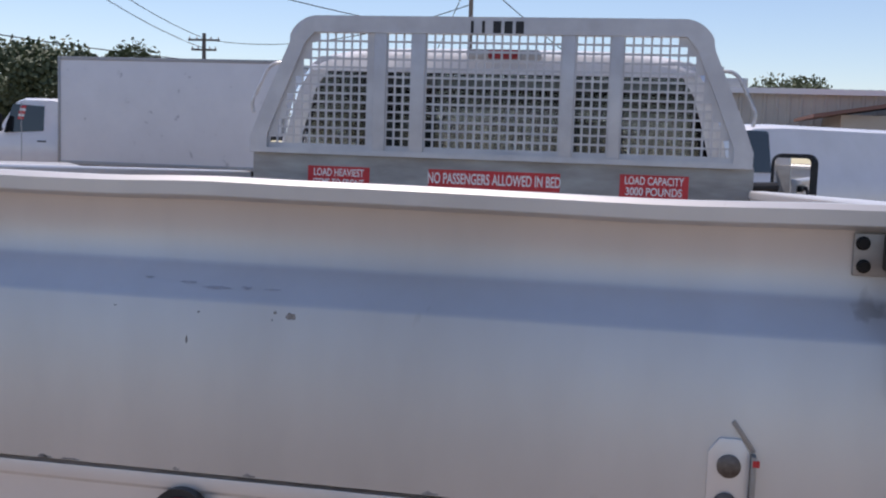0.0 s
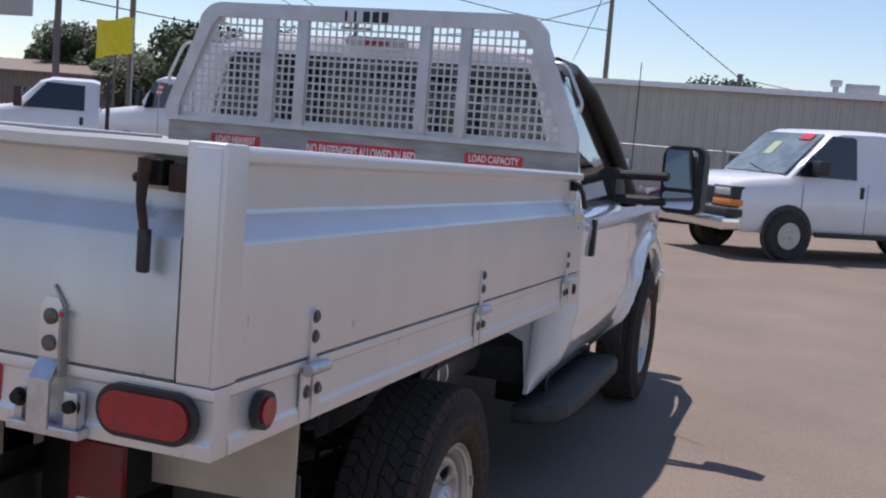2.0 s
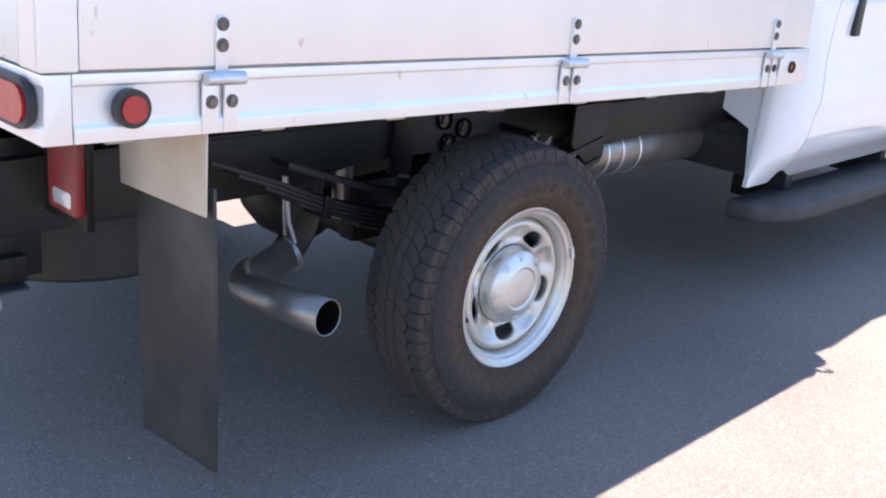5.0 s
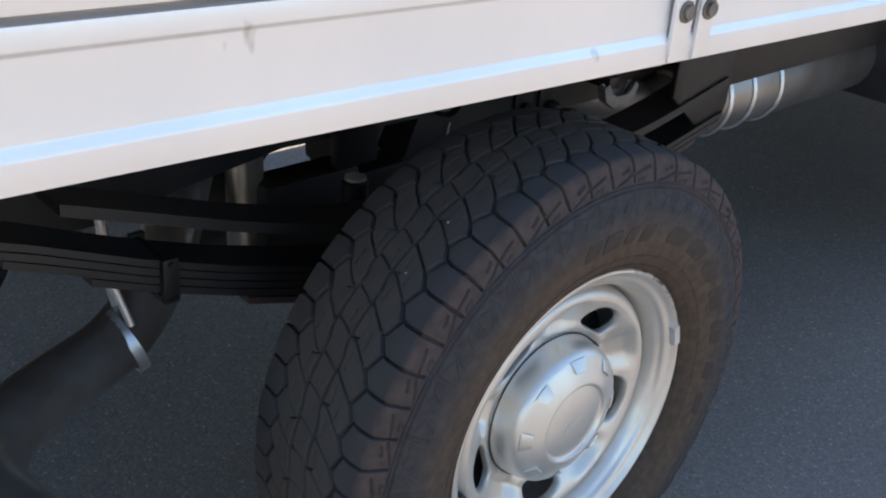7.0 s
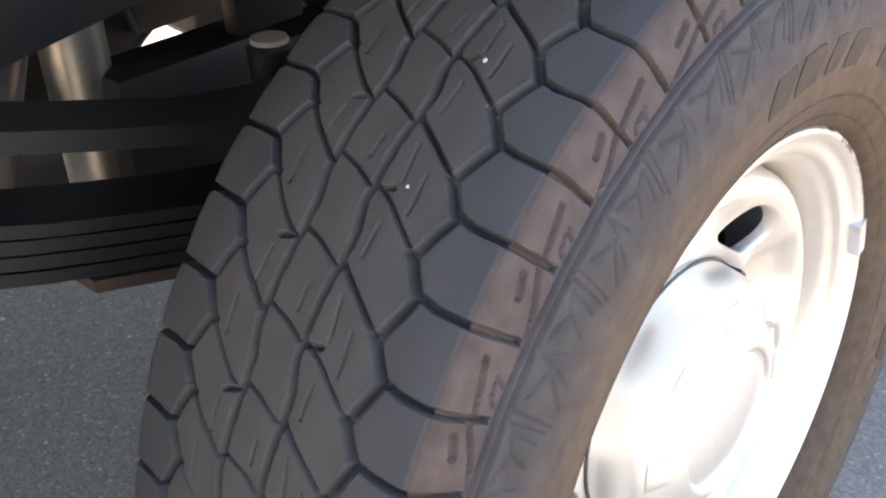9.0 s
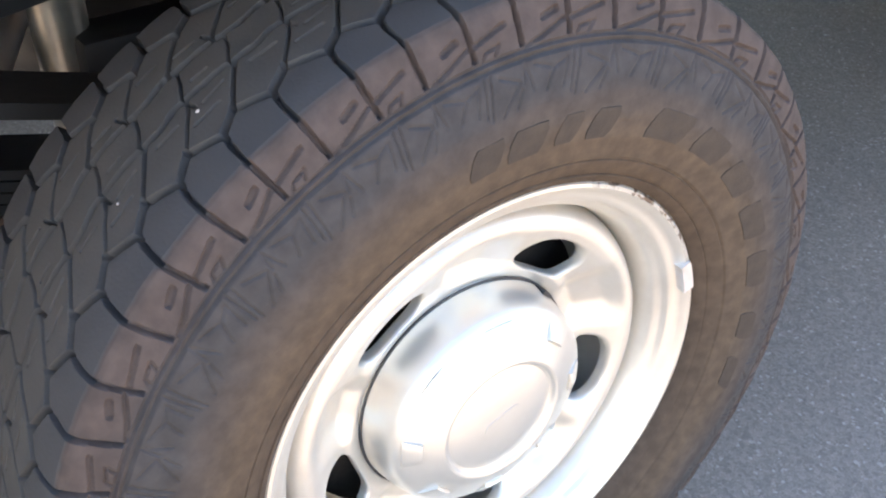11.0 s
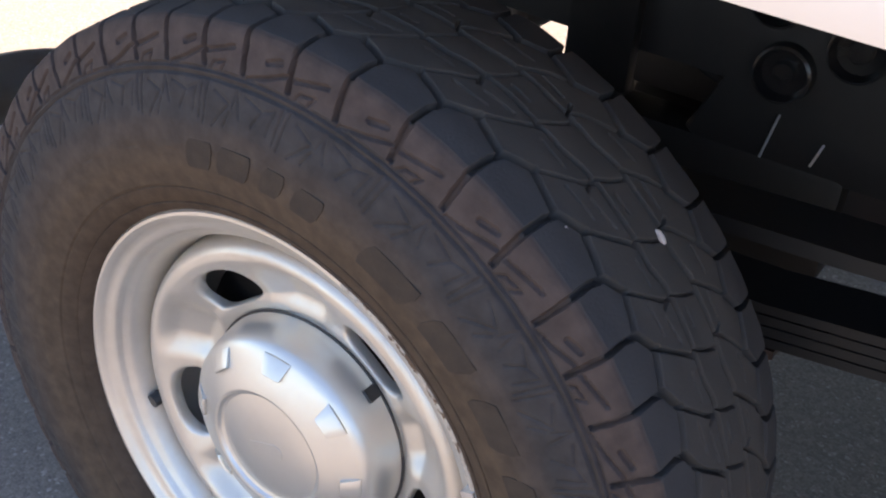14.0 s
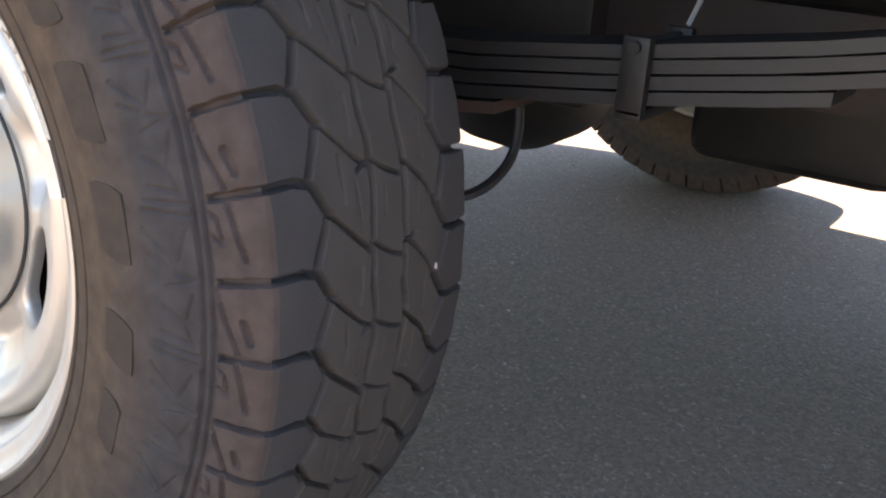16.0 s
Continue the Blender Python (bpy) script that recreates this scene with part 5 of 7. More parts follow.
part("lens", moved(prism(rounded(0.12, 0.034, 0.006), "y", 1.570, 1.60), Matrix.Translation((XC + 0.02, 0, 1.918))), RED_LENS, brake)
ws = bmesh.new()
ws.faces.new([ws.verts.new((XC + w, y, z)) for w, y, z in ((-0.92, 3.16, 1.25), (0.92, 3.16, 1.25), (0.74, 2.34, 1.885), (-0.74, 2.34, 1.885))])
part("windshield", ws, GLASS, cab, "clear windshield", 0)
hood = []
for y, top, w in ((3.00, 1.245, 0.93), (3.2, 1.29, 0.93), (3.7, 1.275, 0.92), (4.2, 1.225, 0.89), (4.42, 1.16, 0.85), (4.5, 1.05, 0.83)):
    hood.append([(XC + u * w, y, top - 0.055 * abs(u) ** 4) for u in (-1, -0.9, -0.7, -0.35, 0, 0.35, 0.7, 0.9, 1)] + [(XC + u * w, y, 0.62) for u in (1, -1)])
part("hood", loft(hood), CAB, cab, "white hood", 60)
part("front_bumper", boxes((flip(0.95), 0.95, 4.48, 4.62, 0.48, 0.72), bevel=0.03, seg=3), CHROME, truck, "chrome front bumper")
part("antenna", rod([(XC + 0.93, 3.25, 1.22), (XC + 0.935, 3.22, 2.02)], 0.003, 6), BLACK, cab, "thin whip antenna")
# interior
for x in (-0.42, 0.36):
    part("seat", joined(boxes((XC + x - 0.25, XC + x + 0.25, 1.78, 1.92, 0.75, 1.45), bevel=0.05, seg=3), boxes((XC + x - 0.14, XC + x + 0.14, 1.79, 1.90, 1.49, 1.67), bevel=0.04, seg=3)), SEAT, cab, "grey seat with headrest")
part("dashboard", boxes((XC - 0.88, XC + 0.88, 2.62, 2.95, 0.9, 1.22), bevel=0.06, seg=3), SEAT, cab)
part("cab_floor", boxes((XC - 0.9, XC + 0.9, 1.65, 3.0, 0.62, 0.66), bevel=0.0), BLACK, cab)
part("steering_wheel", moved(lathe([(0.175, -0.012), (0.19, -0.004), (0.19, 0.006), (0.175, 0.012)], (0, 0, 0), 32, "y", close=True), Matrix.Translation((XC - 0.42, 2.45, 1.25)) @ Matrix.Rotation(radians(-25), 4, "X")), BLACK, cab)
# towing mirrors
for sx in (1, -1):
    def mx(v):
        return XC + sx * v
    arm = part("mirror", joined(rod([(mx(0.94), 2.66, 1.395), (mx(1.22), 2.69, 1.405)], 0.024, 10), rod([(mx(0.95), 2.70, 1.27), (mx(1.22), 2.70, 1.275)], 0.024, 10)), BLACK, cab, "black two-arm towing mirror")
    part("mirror_foot", prism([(2.64, 1.43), (2.78, 1.43), (2.92, 1.33), (2.99, 1.235), (2.66, 1.235)], "x", mx(0.875), mx(0.965), 0.008), BLACK, arm)
    shell = moved(prism(rounded(0.215, 0.345, 0.045, 6), "y", -0.055, 0.055, 0.018), Matrix.Translation((mx(1.300), 2.735, 1.395)) @ Matrix.Rotation(radians(-8 * sx), 4, "Z"))
    part("mirror_shell", shell, BLACK, arm)
    part("mirror_glass", moved(joined(moved(prism(rounded(0.165, 0.195, 0.02), "y", -0.0585, -0.05), Matrix.Translation((0, 0, 0.055))), moved(prism(rounded(0.165, 0.085, 0.02), "y", -0.0585, -0.05), Matrix.Translation((0, 0, -0.105)))),
                               Matrix.Translation((mx(1.292), 2.735, 1.395)) @ Matrix.Rotation(radians(-10 * sx), 4, "Z")), MIRROR, arm, "mirror glass in two fields")

# ---- under the bed ----
for sx in (1, -1):
    def ux(x):
        return x if sx > 0 else flip(x)
    xa, xb = sorted((ux(0.37), ux(0.442)))
    rail = part("frame_rail", prism([(-1.24, 0.785), (-1.24, 0.60), (-0.42, 0.60), (-0.22, 0.632), (-0.10, 0.650), (0.195, 0.652), (0.150, 0.577), (0.17, 0.560), (0.40, 0.565), (0.46, 0.60), (4.2, 0.60), (4.2, 0.785)], "x", xa, xb, 0.006), RAIL_BLACK, truck, "black chassis rail with ring bosses")
    part("rail_lip", boxes((xa, ux(0.475) if sx > 0 else xb, -1.24, 3.4, 0.778, 0.790) if sx > 0 else (ux(0.475), xb, -1.24, 3.4, 0.778, 0.790), bevel=0.002), STEEL_BLACK, rail)
    if sx > 0:
        for y, z in ((0.316, 0.714), (0.247, 0.671), (0.226, 0.748)):
            part("ring_boss", moved(lathe([(0.033, 0.0), (0.0315, 0.014), (0.0285, 0.016), (0.024, 0.004), (0.013, 0.003), (0.0115, 0.010), (0, 0.011)], (0.442, y, z), 28), Matrix.Identity(4)), GLOSS_BLACK, rail)
        for y in (0.193, 0.253):
            part("boss_cheek", boxes((0.442, 0.457, y, y + 0.006, 0.745, 0.785), bevel=0.001), GLOSS_BLACK, rail)
        part("spring_hanger", prism([(0.88, 0.78), (0.88, 0.66), (0.90, 0.63), (0.94, 0.63), (0.965, 0.66), (0.965, 0.78)], "x", 0.46, 0.60, 0.008), STEEL_BLACK, rail)
        shield = [(0.632, 0.80), (0.630, 0.668), (0.665, 0.640), (0.713, 0.600), (0.770, 0.584), (0.802, 0.590), (0.817, 0.625), (0.817, 0.80)]
        part("bed_stringer", boxes((0.595, 0.635, 0.775, 2.30, 0.652, 0.79), bevel=0.004), STEEL_BLACK, rail, "black stringer under the bed")
        part("hanger_plate", prism(shield, "x", 0.640, 0.652, 0.003), STEEL_BLACK, rail, "black hooked hanger plate")
        part("rail_flange", boxes((0.325, 0.369, -0.20, 0.30, 0.625, 0.77), bevel=0.004), STEEL_BLACK, rail)
        outer = [(0.467, 0.703), (0.477, 0.676), (0.500, 0.661), (0.542, 0.662), (0.556, 0.673), (0.565, 0.694)]
        inner = [(0.482, 0.707), (0.491, 0.689), (0.506, 0.681), (0.537, 0.681), (0.545, 0.690), (0.556, 0.704)]
        middle = [(0.65 * a + 0.35 * c, 0.65 * b + 0.35 * d) for (a, b), (c, d) in zip(outer, inner)]
        bracket = part("cable_bracket", joined(prism(outer + inner[::-1], "x", 0.612, 0.617, 0.001), prism(outer + inner[::-1], "x", 0.598, 0.602, 0.001), prism(outer + middle[::-1], "x", 0.601, 0.613)), DUSTY_STEEL, rail, "pale dusty folded steel bracket")
        part("bracket_arm", boxes((0.440, 0.600, 0.500, 0.530, 0.690, 0.712), bevel=0.003), STEEL_BLACK, bracket)
        knob = part("knob", lathe([(0.0, -0.016), (0.009, -0.014), (0.0145, -0.008), (0.017, 0.0), (0.0145, 0.008), (0.009, 0.014), (0.0, 0.016)], (0.531, 0.432, 0.647), 20), STEEL_BLACK, rail, "dull round rubber knob")
        part("stem", rod([(0.531, 0.436, 0.632), (0.510, 0.440, 0.605), (0.438, 0.445, 0.595)], 0.006, 8), STEEL_BLACK, knob)
        for y, z in ((0.445, 0.628), (0.512, 0.620)):
            ear = part("bolt_ear", boxes((0.442, 0.450, y - 0.024, y + 0.024, z - 0.034, z + 0.034), bevel=0.005), STEEL_BLACK, rail)
            part("ear_bolt", rod([(0.449, y, z - 0.006), (0.460, y, z - 0.006)], 0.011, 6), GLOSS_BLACK, ear)
        part("body_bracket", boxes((0.440, 0.462, -0.003, 0.080, 0.598, 0.915), bevel=0.003), STEEL_BLACK, rail, "black upright bed bracket")

    PACK = [(-0.78, 0.735), (-0.6, 0.668), (-0.45, 0.603), (-0.315, 0.553), (-0.2, 0.518), (-0.08, 0.492), (0.02, 0.480), (0.15, 0.474), (0.33, 0.480), (0.47, 0.498), (0.6, 0.520), (0.9, 0.585)]
    HELPER = [(-0.55, 0.745), (-0.3, 0.655), (-0.15, 0.610), (0.0, 0.588), (0.15, 0.588), (0.29, 0.596), (0.44, 0.605), (0.6, 0.630), (0.8, 0.675)]

    def leaf(y0, y1, dz, table, t=0.010, w=0.0375, x=0.620):
        bm = bmesh.new()
        rows_ = []
        for k in range(25):
            y = y0 + (y1 - y0) * k / 24
            z = along(table, y) + dz
            rows_.append([bm.verts.new((ux(x) + a, y, z + b)) for a, b in ((-w, -t / 2), (w, -t / 2), (w, t / 2), (-w, t / 2))])
        for a, b in zip(rows_, rows_[1:]):
            for k in range(4):
                bm.faces.new((a[k], a[(k + 1) % 4], b[(k + 1) % 4], b[k]))
        bm.faces.new(rows_[0][::-1])
        bm.faces.new(rows_[-1])
        return bm
    spring = part("leaf_spring", leaf(-0.78, 0.80, 0.044, PACK), SPRING, truck, "rusty stacked leaf spring")
    for y0, y1, dz in ((-0.70, 0.76, 0.032), (-0.62, 0.72, 0.020), (-0.52, 0.62, 0.008), (-0.3, 0.36, -0.005)):
        part("leaf", leaf(y0, y1, dz, PACK), SPRING if dz > 0 else RUST, spring)
    part("helper_leaf", leaf(-0.55, 0.80, 0.0, HELPER, 0.016), SPRING, spring)
    for y in (0.478, -0.42):
        xa, xb = sorted((ux(0.572), ux(0.668)))
        zc = along(PACK, y) + 0.012
        part("spring_clamp", joined(boxes((xa, xa + 0.010, y - 0.011, y + 0.011, zc - 0.016, zc + 0.044), (xb - 0.010, xb, y - 0.011, y + 0.011, zc - 0.016, zc + 0.044), (xa, xb, y - 0.011, y + 0.011, zc - 0.019, zc - 0.010), bevel=0.002), rod([(xa - 0.004, y, zc + 0.036), (xb + 0.004, y, zc + 0.036)], 0.005, 8)), STEEL_BLACK, spring, "dark spring clamp")
    for y in (-0.045, 0.085):
        part("u_bolt", rod([(ux(0.588), y, 0.32), (ux(0.588), y, 0.60), (ux(0.682), y, 0.60), (ux(0.682), y, 0.32)], 0.008, 8, rounds=0.02), RUST, spring)
    part("bump_stop", lathe([(0.0, 0.0), (0.016, 0.0), (0.020, 0.012), (0.021, 0.046), (0.018, 0.050), (0.0, 0.050)], (ux(0.55), -0.037, 0.574), 20, "z"), STEEL_BLACK, truck, "black bump stop with a pale top")
    part("stop_top", lathe([(0.0, 0.0), (0.0175, 0.0), (0.0165, 0.004), (0.0, 0.005)], (ux(0.55), -0.037, 0.624), 20, "z"), RUNNER, truck)
axle = part("rear_axle", lathe([(0.0, -0.80), (0.05, -0.80), (0.05, -0.62), (0.043, -0.60), (0.043, -0.22), (0.06, -0.17), (0.10, -0.13), (0.130, -0.03), (0.130, 0.07), (0.10, 0.16), (0.06, 0.20), (0.043, 0.24), (0.043, 0.60), (0.05, 0.62), (0.05, 0.80), (0, 0.80)], (XC - 0.03, 0.02, 0.385), 36), SPRING, truck, "dark rear axle with round differential")
part("pinion", rod([(XC - 0.03, 0.08, 0.41), (XC - 0.03, 0.20, 0.455), (XC - 0.03, 0.26, 0.475)], [0.085, 0.055, 0.04], 18), STEEL_BLACK, axle)
part("drive_shaft", rod([(XC - 0.03, 0.25, 0.475), (XC + 0.0, 2.2, 0.62)], 0.038, 16), STEEL_BLACK, truck)
for yy in (-0.91, 1.02):
    part("crossmember", boxes((XC - 0.43, XC + 0.43, yy - 0.04, yy + 0.04, 0.62, 0.77), bevel=0.006), STEEL_BLACK, truck)
# the second box is added to darken the gap below the helper leaf
part("axle_bracket", joined(boxes((0.375, 0.445, -0.13, 0.06, 0.40, 0.588), bevel=0.012), boxes((0.376, 0.444, 0.05, 0.34, 0.44, 0.572), bevel=0.010)), RAIL_BLACK, truck, "black bracket on the axle tube, lengthened to block a gap")
part("rusty_brace", boxes((0.36, 0.41, 0.33, 0.66, 0.475, 0.568), bevel=0.008), DARK_RUST, truck, "rusty brown brace plate")
# added plate that hides bright ground; its outline leaves one small gap open
part("tank_guard", prism([(-0.09, 0.527), (-0.06, 0.567), (-0.02, 0.607), (-0.02, 0.72), (0.36, 0.72), (0.36, 0.495), (0.10, 0.495), (0.08, 0.465), (-0.09, 0.465)], "x", 0.085, 0.115, 0.003), STEEL_BLACK, truck, "black plate added to darken the gap over the axle")
# added box, no known part; keeps sunlit ground from showing under the springs
part("cross_tank", boxes((-0.12, 0.12, 0.34, 0.60, 0.335, 0.62), bevel=0.03, seg=3), STEEL_BLACK, truck, "black box added to block the sunlit ground beyond the axle")
part("fuel_tank", boxes((-0.58, -0.14, 0.56, 1.75, 0.22, 0.70), bevel=0.05, seg=3), STEEL_BLACK, truck, "black tank between the rails")
pipe = part("exhaust_pipe", rod([(0.46, 0.80, 0.565), (0.30, 0.52, 0.64), (0.20, 0.22, 0.69), (0.20, -0.10, 0.66), (0.42, -0.30, 0.49), (0.487, -0.41, 0.428), (0.56, -0.60, 0.425), (0.70, -0.70, 0.450), (0.970, -0.660, 0.464)], 0.046, 20, caps=False, rounds=0.09), PIPE, truck, "dull steel tail pipe that turns outwards")
wall_in = pipe.modifiers.new("thickness", "SOLIDIFY")
wall_in.thickness = 0.003
# black sleeve that darkens the pipe's mouth
part("pipe_bore", rod([(0.82, -0.6822, 0.4562), (0.969, -0.6602, 0.4639)], 0.0425, 20, caps=False), BORE_SHADE, pipe, "black sleeve painted for the shade inside the pipe")
part("pipe_clamp", moved(lathe([(0.047, -0.008), (0.053, -0.008), (0.053, 0.008), (0.047, 0.008)], (0, 0, 0), 28, "y", close=True), Matrix.Translation((0.487, -0.405, 0.430)) @ Matrix.Rotation(radians(22), 4, "X")), BRIGHT, pipe, "bright pipe clamp")
part("pipe_hanger", joined(rod([(0.470, -0.405, 0.478), (0.482, -0.42, 0.53), (0.487, -0.43, 0.66)], 0.006, 8), rod([(0.515, -0.405, 0.470), (0.500, -0.42, 0.53), (0.495, -0.43, 0.66)], 0.006, 8)), BRIGHT, pipe)
muffler = part("muffler", lathe([(0.0, 0.80), (0.05, 0.80), (0.058, 0.86), (0.088, 0.90), (0.095, 0.93), (0.095, 1.62), (0.05, 1.70), (0, 1.70)], (0.47, 0, 0.565), 32, "y"), PIPE, truck, "dull steel muffler")
for y in (0.865, 0.98, 1.07, 1.18):
    part("muffler_band", lathe([(0.060 if y < 0.9 else 0.097, -0.006), (0.068 if y < 0.9 else 0.102, 0.0), (0.060 if y < 0.9 else 0.097, 0.006)], (0.47, y, 0.565), 32, "y", close=True), BRIGHT, muffler)
shock = part("shock_absorber", rod([(0.388, -0.132, 0.470), (0.384, -0.134, 0.70)], 0.031, 28), SHOCK_PAINT, truck, "dull metal shock absorber")
part("shock_rod", rod([(0.384, -0.130, 0.69), (0.380, -0.131, 0.80)], 0.010, 10), BRIGHT, shock)
part("brake_line", rod([(0.449, 0.255, 0.626), (0.449, 0.245, 0.572)], 0.0015, 6), BRIGHT, truck)
part("brake_line", rod([(0.449, 0.308, 0.608), (0.449, 0.300, 0.580)], 0.0015, 6), BRIGHT, truck)
part("brake_line", rod([(0.56, 0.498, 0.615), (0.56, 0.477, 0.555)], 0.0022, 6), BRIGHT, truck)
part("brake_cable", rod([(0.60, 0.05, 0.36), (0.50, 0.17, 0.315), (0.43, 0.225, 0.325), (0.385, 0.238, 0.356), (0.372, 0.235, 0.42), (0.40, 0.19, 0.50)], 0.006, 8, rounds=0.04), BLACK, truck)
part("gap_hose", rod([(0.30, -0.10, 0.66), (0.22, 0.02, 0.585), (0.12, 0.10, 0.50)], 0.007, 8, rounds=0.03), BLACK, truck)
for x, y in ((0.600, -0.05), (0.665, -0.05), (0.600, 0.09), (0.665, 0.09)):
    part("u_bolt_nut", rod([(x, y, 0.285), (x, y, 0.325)], 0.013, 6), STEEL_BLACK, truck)
part("spring_plate", boxes((0.575, 0.690, -0.075, 0.115, 0.322, 0.338), bevel=0.004), STEEL_BLACK, truck, "black spring clamp plate under the axle")

spare = part("spare_tyre", lathe([(0.20, -0.10), (0.26, -0.125), (0.33, -0.125), (0.372, -0.10), (0.380, -0.05), (0.380, 0.05), (0.372, 0.10), (0.33, 0.125), (0.26, 0.125), (0.20, 0.10)], (-0.08, -0.745, 0.480), 64, "z", close=True), DUSTY_RUBBER, truck, "dusty spare tyre hung under the bed")
part("spare_rim", lathe([(0.0, -0.02), (0.12, -0.03), (0.17, -0.06), (0.203, -0.10), (0.203, 0.10), (0.17, 0.05), (0.0, 0.03)], (-0.08, -0.745, 0.480), 40, "z"), STEEL_BLACK, spare)
bed("side_pin", joined(rod([(0.968, -1.262, 1.418), (0.985, -1.262, 1.418)], 0.012, 8), rod([(0.972, -1.260, 1.415), (0.973, -1.254, 1.325)], 0.0018, 6)), STEEL_BLACK, right_side, "thin dark locking pin")
# mud flap, old tail lamp, hitch
bed("flap_plate", prism([(0.675, 0.930), (1.012, 0.930), (1.012, 0.755), (0.682, 0.745)], "y", -1.030, -1.026), DUSTY_PLATE, None, "bent dusty aluminium flap holder")
flap = part("mud_flap", prism([(0.720, 0.84), (1.012, 0.84), (1.028, 0.50), (1.036, 0.205), (0.742, 0.188), (0.725, 0.50)], "y", -1.012, -1.004, 0.002), FLAP, truck, "black rubber mud flap with dried mud")
bed("flap_plate", prism([(flip(x), z) for x, z in ((0.675, 0.930), (1.012, 0.930), (1.012, 0.755), (0.682, 0.745))], "y", -1.030, -1.026), DUSTY_PLATE, None, "bent dusty aluminium flap holder")
part("mud_flap", prism([(flip(x), z) for x, z in ((0.720, 0.84), (1.012, 0.84), (1.028, 0.50), (1.036, 0.205), (0.742, 0.188), (0.725, 0.50))], "y", -1.012, -1.004, 0.002), FLAP, truck, "black rubber mud flap with dried mud")
lamp = part("old_tail_lamp", boxes((0.550, 0.680, -1.135, -1.108, 0.700, 0.875), bevel=0.012, seg=3), RED_DUSTY_DIM, truck, "dusty red tail lamp, darkened for shade, with clear lower field")
part("lens", boxes((0.572, 0.660, -1.1365, -1.12, 0.715, 0.755), bevel=0.008), CLEAR_LENS, lamp)
part("lamp_bracket", boxes((0.46, 0.66, -1.100, -1.08, 0.66, 0.90), bevel=0.003), STEEL_BLACK, truck)
part("hitch_frame", joined(boxes((0.27, 0.44, -1.20, -1.10, 0.495, 0.92), (flip(0.44), flip(0.27), -1.20, -1.10, 0.495, 0.92), bevel=0.006), boxes((flip(0.47), 0.47, -1.24, -1.15, 0.494, 0.56), bevel=0.006)), STEEL_BLACK, truck, "black steel hitch frame")
step_plate = part("hitch_step", prism([(-1.29, 0.492), (-1.29, 0.452), (-1.284, 0.452), (-1.284, 0.486), (-1.16, 0.486), (-1.16, 0.492)], "x", flip(0.50), 0.50), STEP, truck, "dark grey folded step plate")
for x in (0.30, 0.42, flip(0.42)):
    part("step_pin", rod([(x, -1.262, 0.432), (x, -1.20, 0.432)], 0.017, 14), GALV, step_plate, "pale round pin")
    part("pin_lug", boxes((x - 0.006, x + 0.006, -1.255, -1.205, 0.43, 0.488), bevel=0.002), STEEL_BLACK, step_plate)
for sx in (1, -1):
    def lx(x):
        return x if sx > 0 else flip(x)
    bed("rear_leg", prism([(lx(a), z) for a, z in ((0.545, 0.930), (0.395, 0.930), (0.20, 0.640), (0.345, 0.640))], "y", -1.335, -1.325), BED, None, "white slanted steel leg")


# ---- ground ----
ground_bm = bmesh.new()
ground_bm.faces.new([ground_bm.verts.new(p) for p in ((-400, -300, 0), (400, -300, 0), (400, 600, 0), (-400, 600, 0))])
ground = part("ground", ground_bm, ASPHALT, None, "", 0)
tagged(ground, "weathered tan and grey asphalt yard with fine stones", "ground", kind="structure")
rnd = random.Random(12)
grit = bmesh.new()
for k in range(420):
    x, y, s = rnd.uniform(-0.9, 3.0), rnd.uniform(-1.6, 3.4), rnd.uniform(0.0015, 0.0042)
    bmesh.ops.create_icosphere(grit, subdivisions=1, radius=s, matrix=Matrix.Translation((x, y, s * 0.4)) @ Matrix.Rotation(rnd.uniform(0, 6), 4, "Z") @ Matrix.Diagonal((1, rnd.uniform(0.6, 1), 0.6, 1)))
tagged(part("grit", grit, material("pale_grit", (0.42, 0.39, 0.35), 0.9, 0, (0.25, 0.22, 0.2), 300), None), "loose pale grit on the asphalt", "grit", kind="stuff")


# ---- vehicles in the yard ----
def car_section(x, zb, zbelt, ztop, w, wtop):
    half = [(w * 0.90, zb), (w * 0.985, zb + 0.10), (w, (zb + zbelt) / 2), (w * 0.995, zbelt - 0.06), (w * 0.97, zbelt), ((w * 0.97 + wtop) / 2, (zbelt + ztop) / 2), (wtop, ztop - 0.07 * min(1, (ztop - zbelt) * 4)), (wtop * 0.86, ztop - 0.012), (wtop * 0.45, ztop)]
    return [(x, y, z) for y, z in half] + [(x, -y, z) for y, z in half[::-1]]


def flank(w, wtop, zbelt, ztop, z):
    return w * 0.97 + (wtop - w * 0.97) * (z - zbelt) / (ztop - 0.07 - zbelt)


def plate(points, grow=0.006):
    """A flat pane through the given corners with a little thickness."""
    bm = bmesh.new()
    vs = [Vector(p) for p in points]
    nrm = (vs[1] - vs[0]).cross(vs[2] - vs[0]).normalized()
    a = [bm.verts.new(v + nrm * grow) for v in vs]
    b = [bm.verts.new(v - nrm * grow) for v in vs]
    bm.faces.new(a)
    bm.faces.new(b[::-1])
    n = len(vs)
    for k in range(n):
        bm.faces.new((a[k], a[(k + 1) % n], b[(k + 1) % n], b[k]))
    return bm


